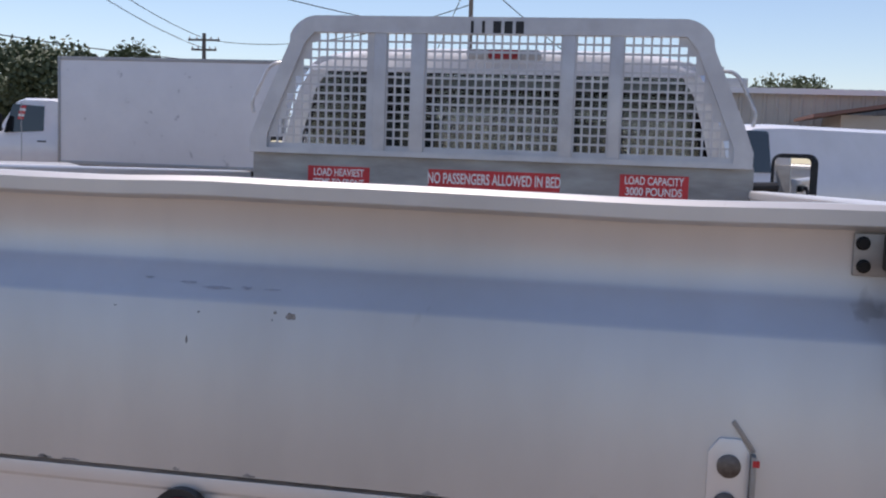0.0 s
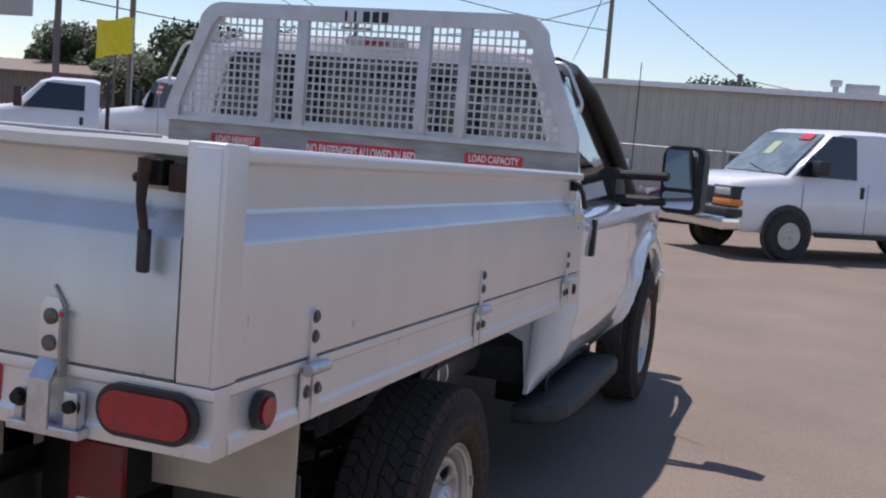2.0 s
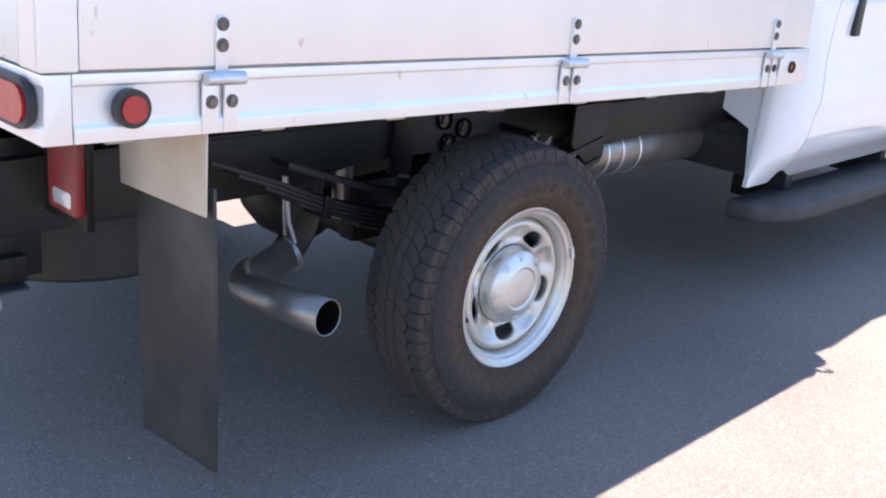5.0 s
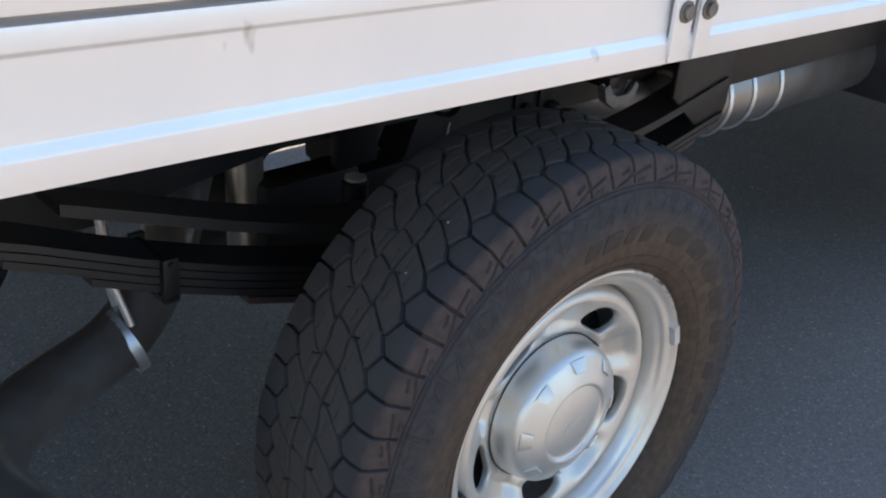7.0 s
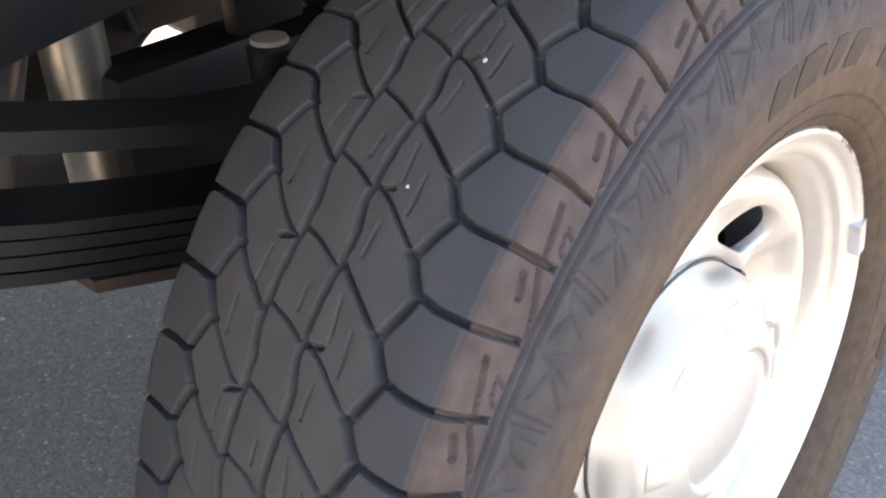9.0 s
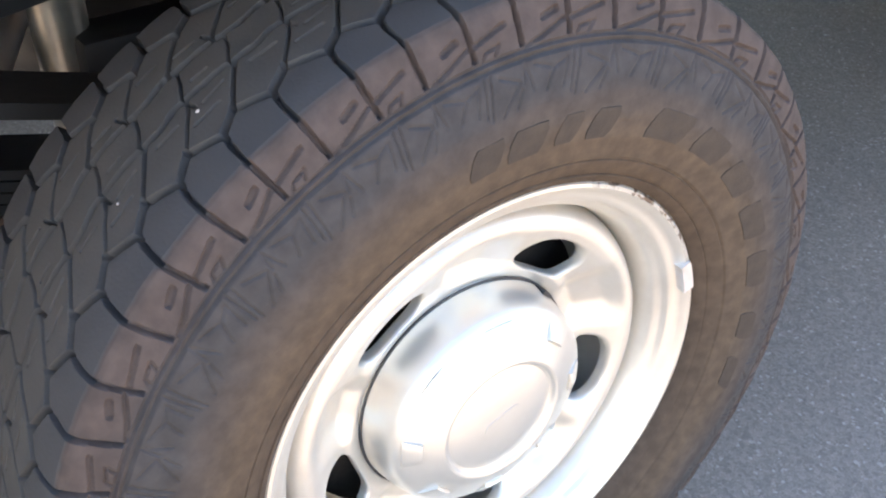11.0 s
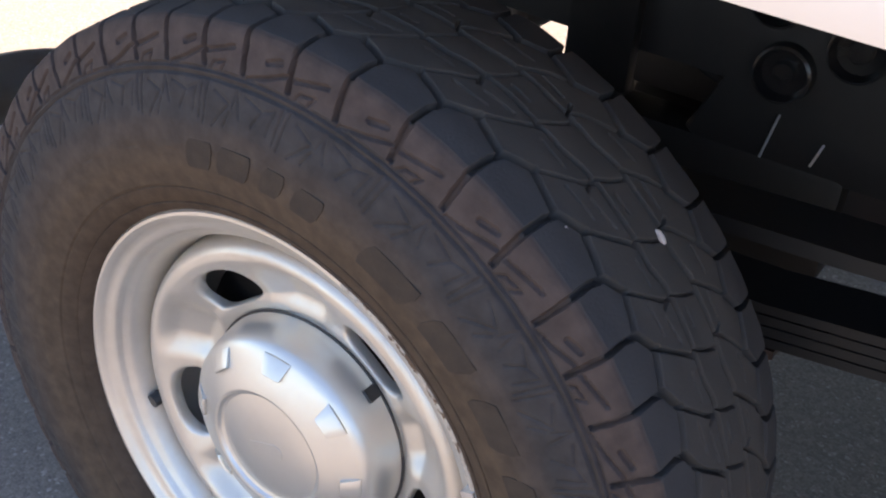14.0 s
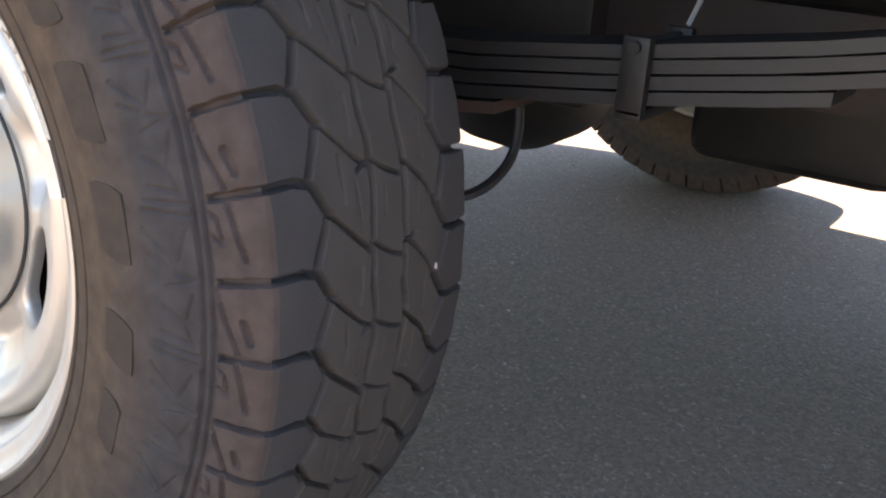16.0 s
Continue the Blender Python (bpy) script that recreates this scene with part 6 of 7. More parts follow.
def yard_wheel(parent, x, y, r, rim_r, side, rim_mat):
    tyre = part("wheel", moved(lathe([(rim_r, -0.11), (r * 0.9, -0.12), (r, -0.08), (r, 0.08), (r * 0.9, 0.12), (rim_r, 0.11)], (0, 0, 0), 40, "y", close=True), Matrix.Translation((x, y, r))), PLAIN_RUBBER, parent, "black tyre on a steel rim")
    rim = [(rim_r, 0.122), (rim_r * 0.93, 0.118), (rim_r * 0.84, 0.078), (rim_r * 0.62, 0.088), (rim_r * 0.42, 0.082), (rim_r * 0.34, 0.118), (rim_r * 0.15, 0.130), (0.0, 0.130)]
    part("rim", moved(lathe([(a, b * side) for a, b in rim], (0, 0, 0), 32, "y"), Matrix.Translation((x, y, r))), rim_mat, tyre, "", 30)
    for k in range(8):
        a = k * math.tau / 8
        # black disc on the solid rim for the shade in a hole
        part("rim_hole", moved(lathe([(0, 0.093 * side), (rim_r * 0.15, 0.092 * side), (rim_r * 0.15, 0.06 * side)], (0, 0, 0), 10, "y"), Matrix.Translation((x + math.cos(a) * rim_r * 0.62, y, r + math.sin(a) * rim_r * 0.62))), BLACK, tyre)


def cargo_van():
    van = thing("cargo_van", "white cargo van parked on sunny asphalt", "van", (0.825, 14.97, 0), 219.3)
    rows_ = [(1.00, 0.50, 0.98, 1.08, 0.84, 0.76), (0.93, 0.42, 1.07, 1.18, 0.93, 0.85), (0.75, 0.40, 1.11, 1.23, 0.97, 0.88), (0.2, 0.40, 1.16, 1.30, 0.99, 0.90), (-0.02, 0.40, 1.18, 1.31, 0.99, 0.88), (-0.40, 0.40, 1.20, 1.68, 0.995, 0.85),
             (-0.72, 0.40, 1.22, 1.99, 1.00, 0.84), (-0.95, 0.40, 1.22, 2.06, 1.00, 0.84), (-1.6, 0.40, 1.22, 2.09, 1.00, 0.85), (-4.6, 0.40, 1.22, 2.09, 1.00, 0.85), (-5.02, 0.42, 1.22, 2.07, 0.99, 0.84), (-5.08, 0.46, 1.20, 2.0, 0.95, 0.80)]
    body = part("body", loft([car_section(*r) for r in rows_]), VAN_WHITE, van, "white painted body", 40)
    part("windshield", plate([(0.0, 0.80, 1.325), (0.0, -0.80, 1.325), (-0.70, -0.73, 1.975), (-0.70, 0.73, 1.975)], 0.012), PALE_SCREEN, van, "windshield with pale reflections put into its colour", 0)
    part("price_card", plate([(-0.56, 0.60, 1.885), (-0.56, 0.30, 1.885), (-0.66, 0.30, 1.975), (-0.66, 0.60, 1.975)], 0.004), STICKER, van, "red card behind the glass", 0)
    part("price_card", plate([(-0.30, -0.02, 1.62), (-0.30, -0.22, 1.62), (-0.52, -0.22, 1.83), (-0.52, -0.02, 1.83)], 0.004), material("pale_green_card", (0.34, 0.42, 0.28), 0.6), van, "pale green card behind the glass", 0)
    for side in (1, -1):
        def sy(z):
            return side * (flank(1.0, 0.84, 1.22, 2.05, z) + 0.006)
        part("door_window", plate([(x, sy(z), z) for x, z in ((-0.06, 1.30), (-1.22, 1.30), (-1.22, 1.92), (-1.17, 1.955), (-0.77, 1.955))], 0.018), DARK_GLASS, van, "dark door window", 0)
        part("door_handle", boxes((-1.36, -1.30, side * 1.0 - 0.02, side * 1.0 + 0.02, 1.02, 1.20), bevel=0.01), BLACK, van)
        part("door_seam", boxes((-0.225, -0.220, side * 0.999 - 0.003, side * 0.999 + 0.003, 0.46, 1.18), bevel=0), BLACK, van)
        part("door_seam", boxes((-1.445, -1.440, side * 0.999 - 0.003, side * 0.999 + 0.003, 0.46, 1.25), bevel=0), BLACK, van)
        part("sill_strip", boxes((-3.35, -0.52, side * 1.0 - 0.02, side * 1.0 + 0.012, 0.38, 0.46), bevel=0.01), BLACK, van, "dark sill strip")
        part("mirror", boxes((-0.52, -0.32, *sorted((side * 1.0, side * 1.20)), 1.34, 1.56), bevel=0.03, seg=3), BLACK, van, "black door mirror")
        part("lamp_housing", boxes((0.70, 1.012, *sorted((side * 0.44, side * 0.945)), 0.755, 1.085), bevel=0.02), BLACK, van, "dark lamp housing")
        part("headlamp", boxes((0.76, 1.030, *sorted((side * 0.50, side * 0.90)), 0.94, 1.06), bevel=0.02), CLEAR_LENS, van, "clear headlamp")
        part("turn_lamp", boxes((0.72, 1.035, *sorted((side * 0.48, side * 0.955)), 0.79, 0.885), bevel=0.01), AMBER, van, "amber turn lamp")
        for x in (0.0, -3.94):
            # black disc on the uncut flank for the shade in the wheel opening
            part("wheel_arch", moved(lathe([(0.0, -0.008), (0.46, -0.008), (0.46, 0.006), (0.0, 0.006)], (0, 0, 0), 40, "y"), Matrix.Translation((x, side * 0.998, 0.40))), BLACK, van)
            yard_wheel(van, x, side * 0.945, 0.385, 0.205, side, YARD_RIM)
    grille = part("grille", boxes((0.95, 1.015, -0.46, 0.46, 0.76, 1.06), bevel=0.015), BLACK, van, "black grille with chrome bars")
    for k in range(4):
        part("grille_bar", boxes((1.005, 1.02, -0.44, 0.44, 0.80 + 0.065 * k, 0.815 + 0.065 * k), bevel=0.003), BLACK, grille)
    part("grille_surround", joined(boxes((1.0, 1.022, -0.47, 0.47, 1.045, 1.072), bevel=0.004), boxes((1.0, 1.022, -0.47, 0.47, 0.755, 0.778), bevel=0.004)), CHROME, grille)
    bumper = part("front_bumper", boxes((0.82, 1.12, -0.96, 0.96, 0.42, 0.62), bevel=0.05, seg=3), CHROME, van, "chrome front bumper")
    part("bumper_pad", boxes((0.80, 1.10, -0.97, 0.97, 0.62, 0.74), bevel=0.03), BLACK, bumper, "black upper bumper pad")
    part("wiper", rod([(0.02, 0.3, 1.33), (-0.10, -0.25, 1.44)], 0.008, 6), BLACK, van)
    return van


def box_truck():
    bt = thing("box_truck", "white box truck parked with its long box sideways", "truck", (-15.9, 23.4, 0), 180)
    box = part("cargo_box", boxes((-7.5, -1.5, -1.2, 1.2, 0.78, 3.47), bevel=0.03), BOX_WHITE, bt, "plain white cargo box")
    for z0, z1 in ((0.76, 0.86), (3.40, 3.49)):
        part("box_rail", boxes((-7.52, -1.48, -1.215, 1.215, z0, z1), bevel=0.01), GALV, box)
    for x in (-1.5, -7.5):
        for y in (-1.2, 1.2):
            part("corner_rail", boxes((x - 0.03, x + 0.03, y - 0.03, y + 0.03, 0.78, 3.48), bevel=0.01), GALV, box)
    rows_ = [(1.9, 0.7, 1.15, 1.25, 0.80, 0.70), (1.7, 0.6, 1.3, 1.42, 0.95, 0.85), (0.55, 0.6, 1.42, 1.58, 1.02, 0.92), (0.40, 0.6, 1.45, 1.62, 1.05, 0.95), (-0.10, 0.6, 1.5, 2.36, 1.07, 0.93), (-0.35, 0.6, 1.5, 2.44, 1.07, 0.95), (-1.25, 0.6, 1.5, 2.44, 1.07, 0.96), (-1.38, 0.65, 1.5, 2.38, 1.04, 0.93)]
    part("cab", loft([car_section(*r) for r in rows_]), VAN_WHITE, bt, "white truck cab", 40)
    part("windshield", plate([(0.36, 0.85, 1.66), (0.36, -0.85, 1.66), (-0.10, -0.82, 2.33), (-0.10, 0.82, 2.33)], 0.012), PALE_SCREEN, bt, "", 0)
    for side in (1, -1):
        part("door_window", plate([(x, side * (1.035 - 0.09 * (z - 1.5)), z) for x, z in ((0.18, 1.52), (-0.95, 1.58), (-0.95, 2.22), (-0.05, 2.26))], 0.02), DARK_GLASS, bt, "dark door window", 0)
        part("door_handle", boxes((-1.05, -0.8, side * 1.06 - 0.02, side * 1.06 + 0.02, 1.30, 1.34), bevel=0.008), BLACK, bt)
        part("mirror", joined(boxes((0.10, 0.26, *sorted((side * 1.22, side * 1.36)), 1.55, 2.0), bevel=0.03), rod([(0.2, side * 1.05, 1.6), (0.2, side * 1.3, 1.62)], 0.02, 8)), BLACK, bt, "black door mirror")
        for x in (0.75, -5.2):
            yard_wheel(bt, x, side * 0.98, 0.42, 0.24, side, GALV)
    part("chassis", boxes((-7.4, 1.6, -0.5, 0.5, 0.5, 0.78), bevel=0.02), STEEL_BLACK, bt)
    return bt


def yard_pickup():
    pk = thing("work_truck", "white flatbed work truck with dark rack behind its cab", "truck", (-15.05, 15.6, 0), 217)
    rows_ = [(1.0, 0.55, 1.05, 1.12, 0.82, 0.74), (0.85, 0.5, 1.15, 1.24, 0.95, 0.86), (-0.25, 0.5, 1.27, 1.38, 0.99, 0.90), (-0.45, 0.5, 1.28, 1.42, 1.0, 0.88), (-0.95, 0.5, 1.30, 1.94, 1.0, 0.80), (-1.2, 0.5, 1.30, 2.03, 1.0, 0.80), (-2.0, 0.5, 1.30, 2.04, 1.0, 0.80), (-2.15, 0.5, 1.30, 2.0, 0.99, 0.79)]
    part("cab", loft([car_section(*r) for r in rows_]), CAB, pk, "white truck cab", 40)
    part("windshield", plate([(-0.42, 0.80, 1.44), (-0.42, -0.80, 1.44), (-0.93, -0.72, 1.93), (-0.93, 0.72, 1.93)], 0.012), PALE_SCREEN, pk, "", 0)
    for side in (1, -1):
        part("door_window", plate([(x, side * (flank(1.0, 0.80, 1.30, 2.03, z) + 0.006), z) for x, z in ((-0.62, 1.35), (-1.85, 1.35), (-1.85, 1.88), (-1.08, 1.90))], 0.012), DARK_GLASS, pk, "dark door window", 0)
        part("mirror", boxes((-0.62, -0.46, *sorted((side * 1.06, side * 1.28)), 1.35, 1.78), bevel=0.03), material("dark_red_plastic", (0.06, 0.02, 0.025), 0.4) if side > 0 else BLACK, pk, "dark towing mirror")
        part("door_handle", boxes((-1.84, -1.76, side * 1.0 - 0.02, side * 1.0 + 0.02, 1.05, 1.22), bevel=0.01), BLACK, pk)
        for x in (0.1, -3.6):
            yard_wheel(pk, x, side * 0.90, 0.40, 0.22, side, GALV)
    part("rack", boxes((-2.36, -2.28, -1.05, 1.05, 0.95, 2.12), bevel=0.02), BLACK, pk, "dark steel rack")
    part("deck", boxes((-4.3, -2.3, -1.10, 1.10, 0.82, 0.90), bevel=0.02), GALV, pk, "grey flat deck")
    part("chassis", boxes((-4.2, 0.9, -0.45, 0.45, 0.5, 0.81), bevel=0.02), STEEL_BLACK, pk)
    return pk


def sedan():
    car = thing("sedan", "dark maroon sedan parked behind the van", "car", (-1.05, 21.2, 0), 196)
    rows_ = [(0.92, 0.40, 0.55, 0.60, 0.68, 0.60), (0.80, 0.30, 0.62, 0.70, 0.82, 0.74), (0.0, 0.26, 0.74, 0.84, 0.89, 0.80), (-0.55, 0.26, 0.82, 0.93, 0.90, 0.80), (-1.25, 0.26, 0.86, 1.36, 0.90, 0.66), (-1.7, 0.26, 0.88, 1.43, 0.90, 0.66), (-2.6, 0.26, 0.88, 1.38, 0.90, 0.66), (-3.2, 0.28, 0.88, 0.98, 0.88, 0.74), (-3.7, 0.34, 0.85, 0.93, 0.80, 0.70)]
    part("body", loft([car_section(*r) for r in rows_]), MAROON, car, "dark maroon body", 40)
    part("windshield", plate([(-0.62, 0.70, 0.97), (-0.62, -0.70, 0.97), (-1.22, -0.60, 1.34), (-1.22, 0.60, 1.34)], 0.01), PALE_SCREEN, car, "", 0)
    for side in (1, -1):
        part("headlamp", boxes((0.62, 0.86, *sorted((side * 0.45, side * 0.80)), 0.56, 0.68), bevel=0.03), CLEAR_LENS, car, "clear headlamp")
        part("side_window", plate([(x, side * (flank(0.90, 0.66, 0.87, 1.42, z) + 0.004), z) for x, z in ((-0.95, 0.93), (-2.7, 0.93), (-2.5, 1.30), (-1.4, 1.32))], 0.006), DARK_GLASS, car, "", 0)
        for x in (0.0, -2.75):
            yard_wheel(car, x, side * 0.80, 0.32, 0.20, side, GALV)
    part("grille", boxes((0.86, 0.93, -0.34, 0.34, 0.42, 0.56), bevel=0.02), BLACK, car)
    return car


cargo_van()
box_truck()
yard_pickup()
sedan()


# ---- buildings, fence, poles, trees ----
def ribbed_wall(x0, x1, y, z0, z1, step=0.30, depth=0.03):
    bm = bmesh.new()
    xs_ = []
    x = x0
    while x < x1:
        xs_ += [(x, 0), (x + step * 0.62, 0), (x + step * 0.70, depth), (x + step * 0.92, depth)]
        x += step
    lo = [bm.verts.new((a, y - d, z0)) for a, d in xs_]
    hi = [bm.verts.new((a, y - d, z1)) for a, d in xs_]
    for k in range(len(xs_) - 1):
        bm.faces.new((lo[k], lo[k + 1], hi[k + 1], hi[k]))
    return bm


shed = thing("metal_warehouse", "long low tan metal warehouse with white corrugated roof edge", "building", (0, 0, 0))
part("wall", ribbed_wall(-9.0, 40, 26.0, 0, 3.18), WALL, shed, "tan ribbed metal siding", 0)
part("wall_core", boxes((-9.0, 40, 26.02, 44, 0, 3.16), bevel=0), WALL, shed, "", 0)
edge_bm = bmesh.new()
prev = None
for k in range(420):
    x = -9.2 + 49.4 * k / 419
    z = 3.31 + (0.010 if k % 2 else 0.0)
    cur = [edge_bm.verts.new((x, 25.85, 3.17)), edge_bm.verts.new((x, 25.85, z)), edge_bm.verts.new((x, 35.0, z + 0.30))]
    if prev:
        edge_bm.faces.new((prev[0], cur[0], cur[1], prev[1]))
        edge_bm.faces.new((prev[1], cur[1], cur[2], prev[2]))
    prev = cur
part("roof", edge_bm, TRIM, shed, "white corrugated roof sheet", 0)
part("rooftop_unit", boxes((2.15, 3.05, 29.2, 30.4, 3.40, 3.78), bevel=0.03), GALV, shed, "grey rooftop unit")
part("roof_vent", joined(boxes((1.82, 1.98, 28.9, 29.06, 3.40, 3.66), bevel=0.02), boxes((1.74, 2.06, 28.82, 29.14, 3.66, 3.84), bevel=0.04)), GALV, shed)
win = part("window_frame", boxes((-7.45, -5.40, 25.94, 25.98, 1.05, 2.35), bevel=0.01), TRIM, shed, "white framed window")
part("pane", boxes((-7.38, -5.47, 25.925, 25.945, 1.13, 2.28), bevel=0), DARK_GLASS, win)
part("wall_sign", boxes((-3.45, -3.10, 25.90, 25.955, 1.02, 1.22), bevel=0), LETTER, shed, "small white wall sign")

annex = thing("red_roofed_shed", "low shed with red-brown sloping metal roof", "building", (0, 0, 0))
part("wall", boxes((4.6, 13.0, 22.6, 25.5, 0, 2.55), bevel=0), WALL, annex, "tan wall", 0)
part("roof", prism([(3.95, 2.46), (9.0, 3.30), (13.6, 2.46), (13.6, 2.54), (9.0, 3.40), (3.95, 2.54)], "y", 22.2, 25.7), ROOF_RED, annex, "red-brown metal roof", 0)

low = thing("brown_warehouse", "low brown metal warehouse behind the parked trucks", "building", (0, 0, 0))
part("wall", ribbed_wall(-58, -34, 44, 0, 2.9), WALL_DARK, low, "brown ribbed siding", 0)
part("wall_core", boxes((-58, -34, 44.02, 54, 0, 2.88), bevel=0), WALL_DARK, low, "", 0)
part("roof", prism([(43.8, 2.88), (49, 3.7), (54.2, 2.88), (54.2, 2.96), (49, 3.8), (43.8, 2.98)], "x", -58.3, -33.7), WALL_DARK, low, "brown roof sheet", 0)

fence = thing("wire_fence", "galvanised post and rail fence in front of the warehouse", "fence", (0, 0, 0))
for k in range(7):
    x = -9.3 + 2.93 * k
    part("post", rod([(x, 24.2, 0), (x, 24.2, 1.72)], 0.035, 10), GALV, fence)
part("top_rail", rod([(-9.3, 24.2, 1.60), (8.3, 24.2, 1.60)], 0.022, 8), GALV, fence)
bag = thing("white_sack", "crumpled white sack lying at the fence foot", "sack", (-3.75, 24.0, 0))
bag_bm = bmesh.new()
bmesh.ops.create_icosphere(bag_bm, subdivisions=3, radius=0.2)
for v in bag_bm.verts:
    v.co = v.co * (1 + 0.35 * noise.noise(v.co * 9))
    v.co.z = max(0, v.co.z * 0.8 + 0.1)
part("sack", bag_bm, LETTER, bag)


def pole(x, y, h, r=0.15, arms=(), label="weathered wooden utility pole"):
    p = thing("utility_pole", label, "pole", (x, y, 0), group="utility poles")
    part("post", rod([(0, 0, 0), (0.02, 0, h * 0.5), (0.0, 0.01, h)], [r, r * 0.88, r * 0.72], 12), WOOD, p)
    for z, w, rz in arms:
        m = Matrix.Rotation(radians(rz), 4, "Z")
        part("crossarm", moved(boxes((-w, w, -0.06, 0.06, z - 0.06, z + 0.06), bevel=0.01), m), WOOD, p)
        for u in (-0.92, -0.45, 0.45, 0.92):
            part("insulator", moved(lathe([(0, 0), (0.03, 0), (0.05, 0.05), (0.03, 0.08), (0.045, 0.12), (0, 0.16)], (u * w, 0, z + 0.06), 10, "z"), m), GALV, p)
    return p


pole(-7.9, 45.0, 9.5, 0.13)
pole(-27.3, 60.0, 8.0, 0.16, ((7.6, 1.0, 5), (7.0, 0.8, 5)))
pole(-22.45, 30.3, 10.0, 0.12)
pole(-22.9, 30.0, 6.2, 0.05, (), "slim dark steel post beside the utility pole")
pole(-32.2, 38.0, 12.0, 0.17)
pole(-2.6, 52.0, 5.5, 0.17, ((5.35, 0.12, 0),))
pole(-36.0, 18.0, 11.0, 0.17, ((10.2, 1.0, 40),))


def cable(a, b, sag, r=0.018):
    a, b = Vector(a), Vector(b)
    pts = [a.lerp(b, k / 16) - Vector((0, 0, sag * 4 * (k / 16) * (1 - k / 16))) for k in range(17)]
    ob = part("overhead_cable", rod(pts, r, 5), WIRE)
    return tagged(ob, "black sagging overhead cable between poles", "cable", "overhead cables")


cable((-22.2, 30.3, 9.6), (-27.3, 60, 7.7), 0.5, 0.022)
cable((-22.2, 30.3, 8.9), (-27.3, 60, 7.1), 0.5, 0.022)
cable((-22.2, 30.3, 9.5), (-7.9, 45, 6.6), 0.7, 0.022)
cable((-36, 18, 10.2), (-22.2, 30.3, 8.0), 0.4, 0.025)
cable((-36, 18, 9.4), (-22.2, 30.3, 6.4), 0.4, 0.02)
cable((-36, 18, 7.4), (-27.3, 60, 6.3), 0.6, 0.03)
cable((-27.3, 60, 7.65), (-7.9, 45, 7.9), 0.9, 0.022)
cable((-7.9, 45, 9.3), (-2.6, 52, 5.3), 0.1, 0.022)
cable((-2.6, 52, 5.3), (14, 62, 3.6), 0.1, 0.018)
cable((-7.9, 45, 9.3), (-12.5, 58, 6.2), 0.1, 0.02)
cable((-7.9, 45, 8.6), (-30.6, 38, 9.6), 0.9, 0.016)
tagged(part("overhead_cable", rod([(-22.2, 30.2, 7.2), (-22.5, 30.1, 7.7), (-22.2, 30.2, 8.1), (-21.8, 30.1, 7.6), (-22.1, 30.2, 7.15), (-22.45, 30.15, 7.5), (-22.2, 30.2, 8.4)], 0.015, 5, rounds=0.2), WIRE), "coil of loose cable on the utility pole", "cable", "overhead cables")

flag = thing("flag", "bright yellow plain flag flying from a thin pole", "flag", (-22.05, 29.9, 0))
part("flag_pole", rod([(0, 0, 0), (0, 0, 4.75)], 0.03, 8), GALV, flag)
fl = bmesh.new()
cols = []
for i in range(25):
    u = i / 24
    cols.append([fl.verts.new((-1.72 * u, 0.16 * math.sin(7 * u + 1.5 * w) * u, 4.66 - 1.26 * w - 0.16 * u * u + 0.06 * math.sin(8 * u) * (1 - w) - 0.10 * u * w)) for w in [j / 12 for j in range(13)]])
for a, b in zip(cols, cols[1:]):
    for j in range(12):
        fl.faces.new((a[j], a[j + 1], b[j + 1], b[j]))
part("cloth", fl, YELLOW, flag, "yellow cloth", 60)
sm = thing("small_flag", "small red and white striped flag on a thin staff", "flag", (-15.15, 21.7, 0))
part("staff", rod([(0, 0, 0), (0.0, 0, 2.30)], 0.012, 6), GALV, sm)
for k in range(5):
    part("stripe", boxes((-0.10 + 0.02 * k, 0.06 + 0.02 * k, -0.004, 0.004, 1.86 + 0.07 * k, 1.93 + 0.07 * k), bevel=0), STICKER if k % 2 == 0 else LETTER, sm, "", 0)
board = thing("sign_panel", "plain grey sign panel high on a steel post", "sign", (-21.9, 24.0, 0))
part("panel", boxes((-3.2, 0.4, -0.08, 0.08, 4.02, 5.9), bevel=0.02), GALV, board, "plain grey panel")
part("post", rod([(-1.4, 0.15, 0), (-1.4, 0.15, 6.5)], 0.12, 10), GALV, board)


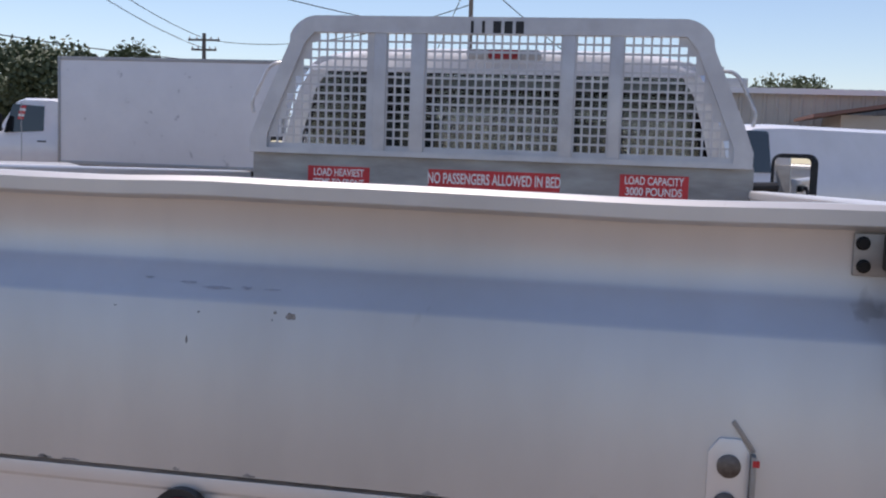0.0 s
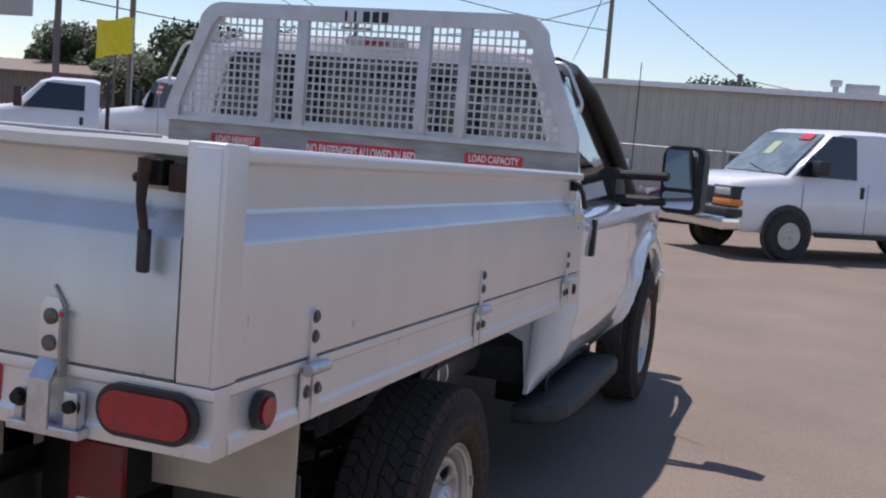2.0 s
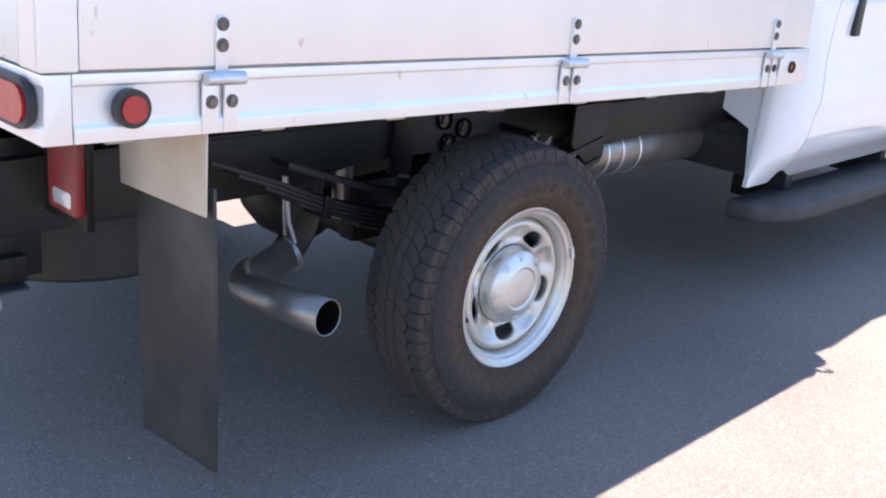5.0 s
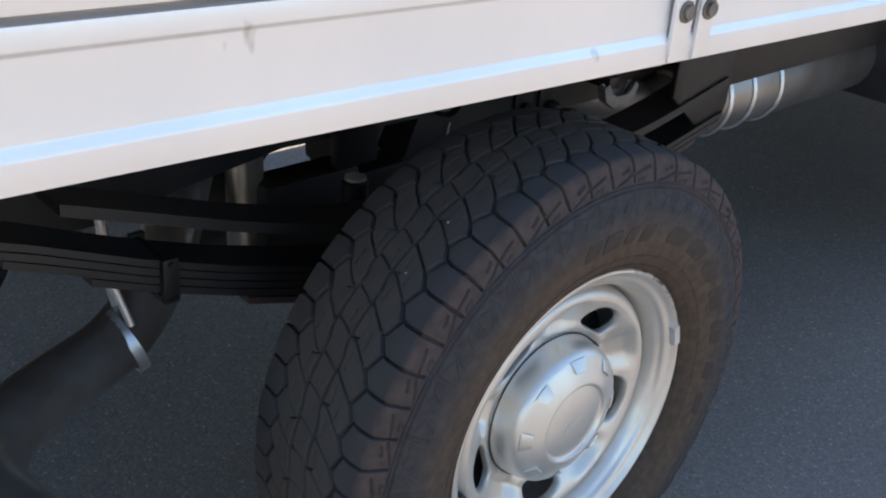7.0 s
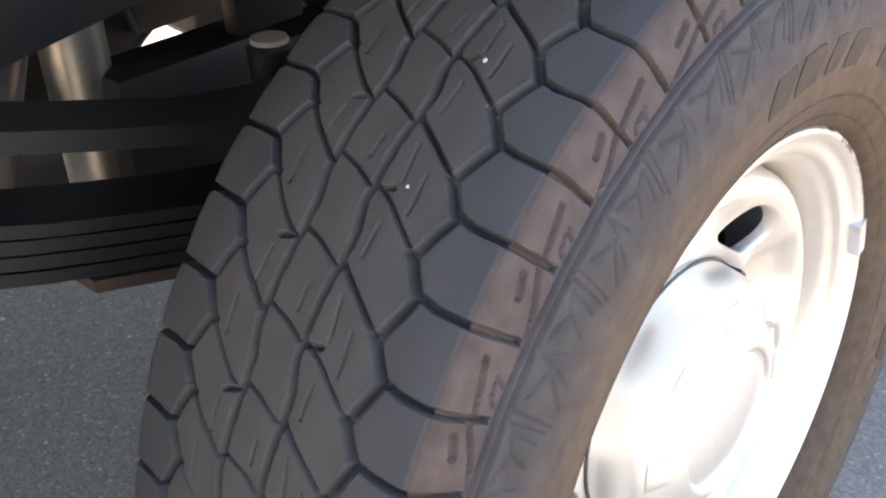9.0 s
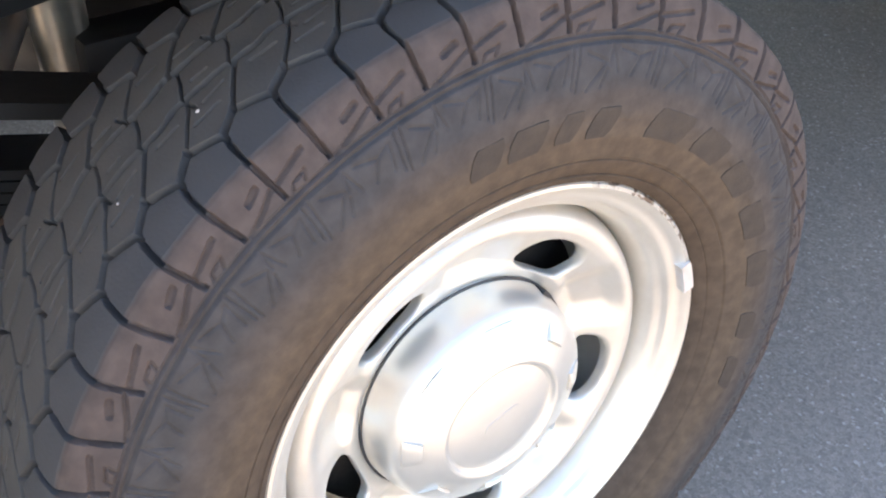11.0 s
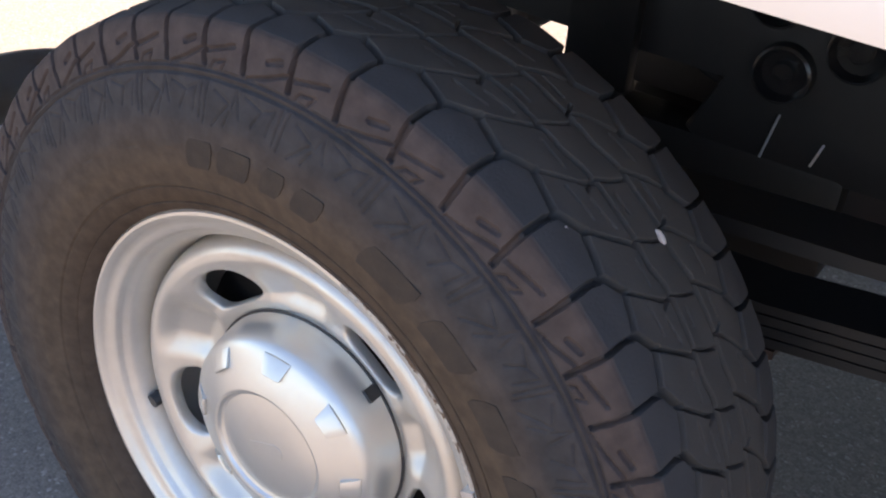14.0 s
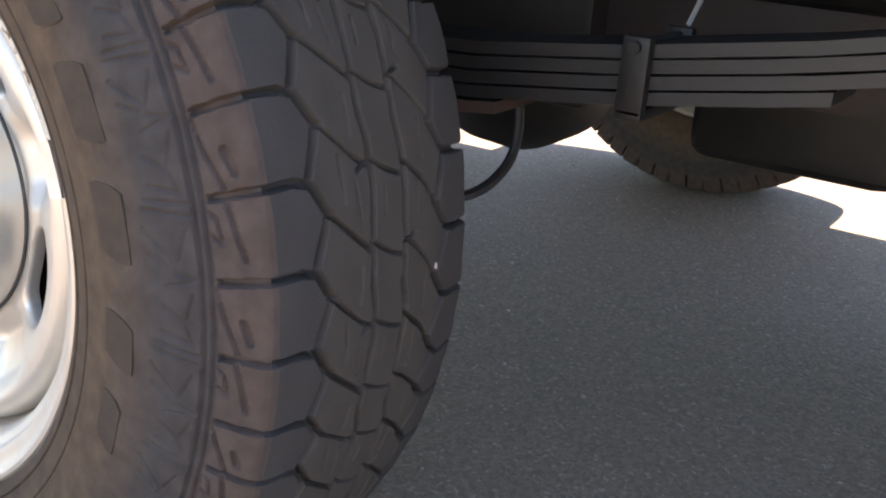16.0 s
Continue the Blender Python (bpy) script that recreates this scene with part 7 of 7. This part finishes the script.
def build_tree(seed, h, spread):
    rnd_ = random.Random(seed)
    tree = thing("tree", "leafy green broad tree behind the yard", "tree", (0, 0, 0), group="background trees")
    wood = [rod([(0, 0, 0), (0.05, 0.03, h * 0.25), (0.0, 0.1, h * 0.5)], [0.22, 0.17, 0.11], 9)]
    clumps = []
    for k in range(9):
        a = rnd_.uniform(0, math.tau)
        tip = (math.cos(a) * spread * rnd_.uniform(0.3, 0.8), math.sin(a) * spread * rnd_.uniform(0.3, 0.8), h * rnd_.uniform(0.55, 0.9))
        wood.append(rod([(0, 0.05, h * rnd_.uniform(0.2, 0.45)), (tip[0] * 0.5, tip[1] * 0.5, tip[2] * 0.75), tip], [0.10, 0.06, 0.025], 6))
        clumps.append((Vector(tip), rnd_.uniform(0.55, 1.0) * spread * 0.5))
    for k in range(10):
        a = rnd_.uniform(0, math.tau)
        clumps.append((Vector((math.cos(a) * spread * rnd_.uniform(0.2, 0.95), math.sin(a) * spread * rnd_.uniform(0.2, 0.95), h * rnd_.uniform(0.3, 0.85))), rnd_.uniform(0.3, 0.6) * spread * 0.5))
    part("trunk", joined(*wood), BARK, tree, "brown trunk with limbs")
    verts, faces = [], []
    for c, r in clumps:
        for k in range(850):
            d = Vector((rnd_.gauss(0, 1), rnd_.gauss(0, 1), rnd_.gauss(0, 0.8))).normalized() * r * rnd_.uniform(0.45, 1.08)
            p = c + d
            s = rnd_.uniform(0.07, 0.15)
            u = Vector((rnd_.gauss(0, 1), rnd_.gauss(0, 1), rnd_.gauss(0, 1))).normalized()
            v = u.orthogonal().normalized()
            n0 = len(verts)
            verts += [p - u * s, p + v * s * 0.6, p + u * s, p - v * s * 0.6]
            faces.append((n0, n0 + 1, n0 + 2, n0 + 3))
    me = bpy.data.meshes.new("crown")
    me.from_pydata([tuple(v) for v in verts], [], faces)
    me.materials.append(LEAF)
    crown = new("crown", me)
    crown.parent = tree
    return tree


kinds = [build_tree(5, 5.0, 2.8), build_tree(9, 5.4, 2.6), build_tree(14, 4.5, 3.2)]
spots = [(-45, 47, 0.6), (-39.5, 50, 1.1), (-34.0, 46, 0.95), (-30.3, 50, 1.0), (-26.5, 47, 1.05), (-22.5, 55, 0.9), (-36.5, 55, 1.2),
         (8.0, 62, 0.98), (10.5, 64, 1.0), (13.5, 62, 1.02), (17, 63, 1.0), (20.5, 60, 1.05), (-8.3, 60, 0.98), (-5.2, 66, 0.92), (-32, 56, 1.1), (-28, 60, 1.1), (-28.6, 45, 1.0), (-24.6, 48, 1.0), (-36.5, 47, 1.0), (-42, 52, 1.0), (-20.8, 50, 1.0)]
for k, (x, y, s) in enumerate(spots):
    src = kinds[k % 3]
    if k < 3:
        src.matrix_basis = pose(x, y, 0, 0, 0, 40 * k) @ Matrix.Diagonal((s, s, s, 1))
    else:
        copy_thing(src, pose(x, y, 0, 0, 0, 67 * k))

# pebbles wedged in the tread
for deg, x, size, long in ((46.2, -0.001, 0.0034, 2.0), (122.0, 0.0445, 0.0015, 1.1), (133.2, 0.0455, 0.0011, 1.0), (1.3, -0.043, 0.0014, 1.8), (53.0, 0.080, 0.0010, 1.0)):
    peb = bmesh.new()
    bmesh.ops.create_icosphere(peb, subdivisions=2, radius=size)
    for v in peb.verts:
        v.co = Vector((v.co.x * 0.8, v.co.y * 0.7, v.co.z * long)) * (1 + 0.25 * noise.noise(v.co * 400))
    r = tread_radius(x - TX) + 0.0008
    at = WHEEL_C + Vector((x, math.cos(radians(deg)) * r, math.sin(radians(deg)) * r))
    tagged(part("pebble", moved(peb, Matrix.Translation(at) @ Matrix.Rotation(radians(deg), 4, "X")), PEBBLE), "pale pebble wedged in the tyre tread", "pebble", "pebbles in the tread")
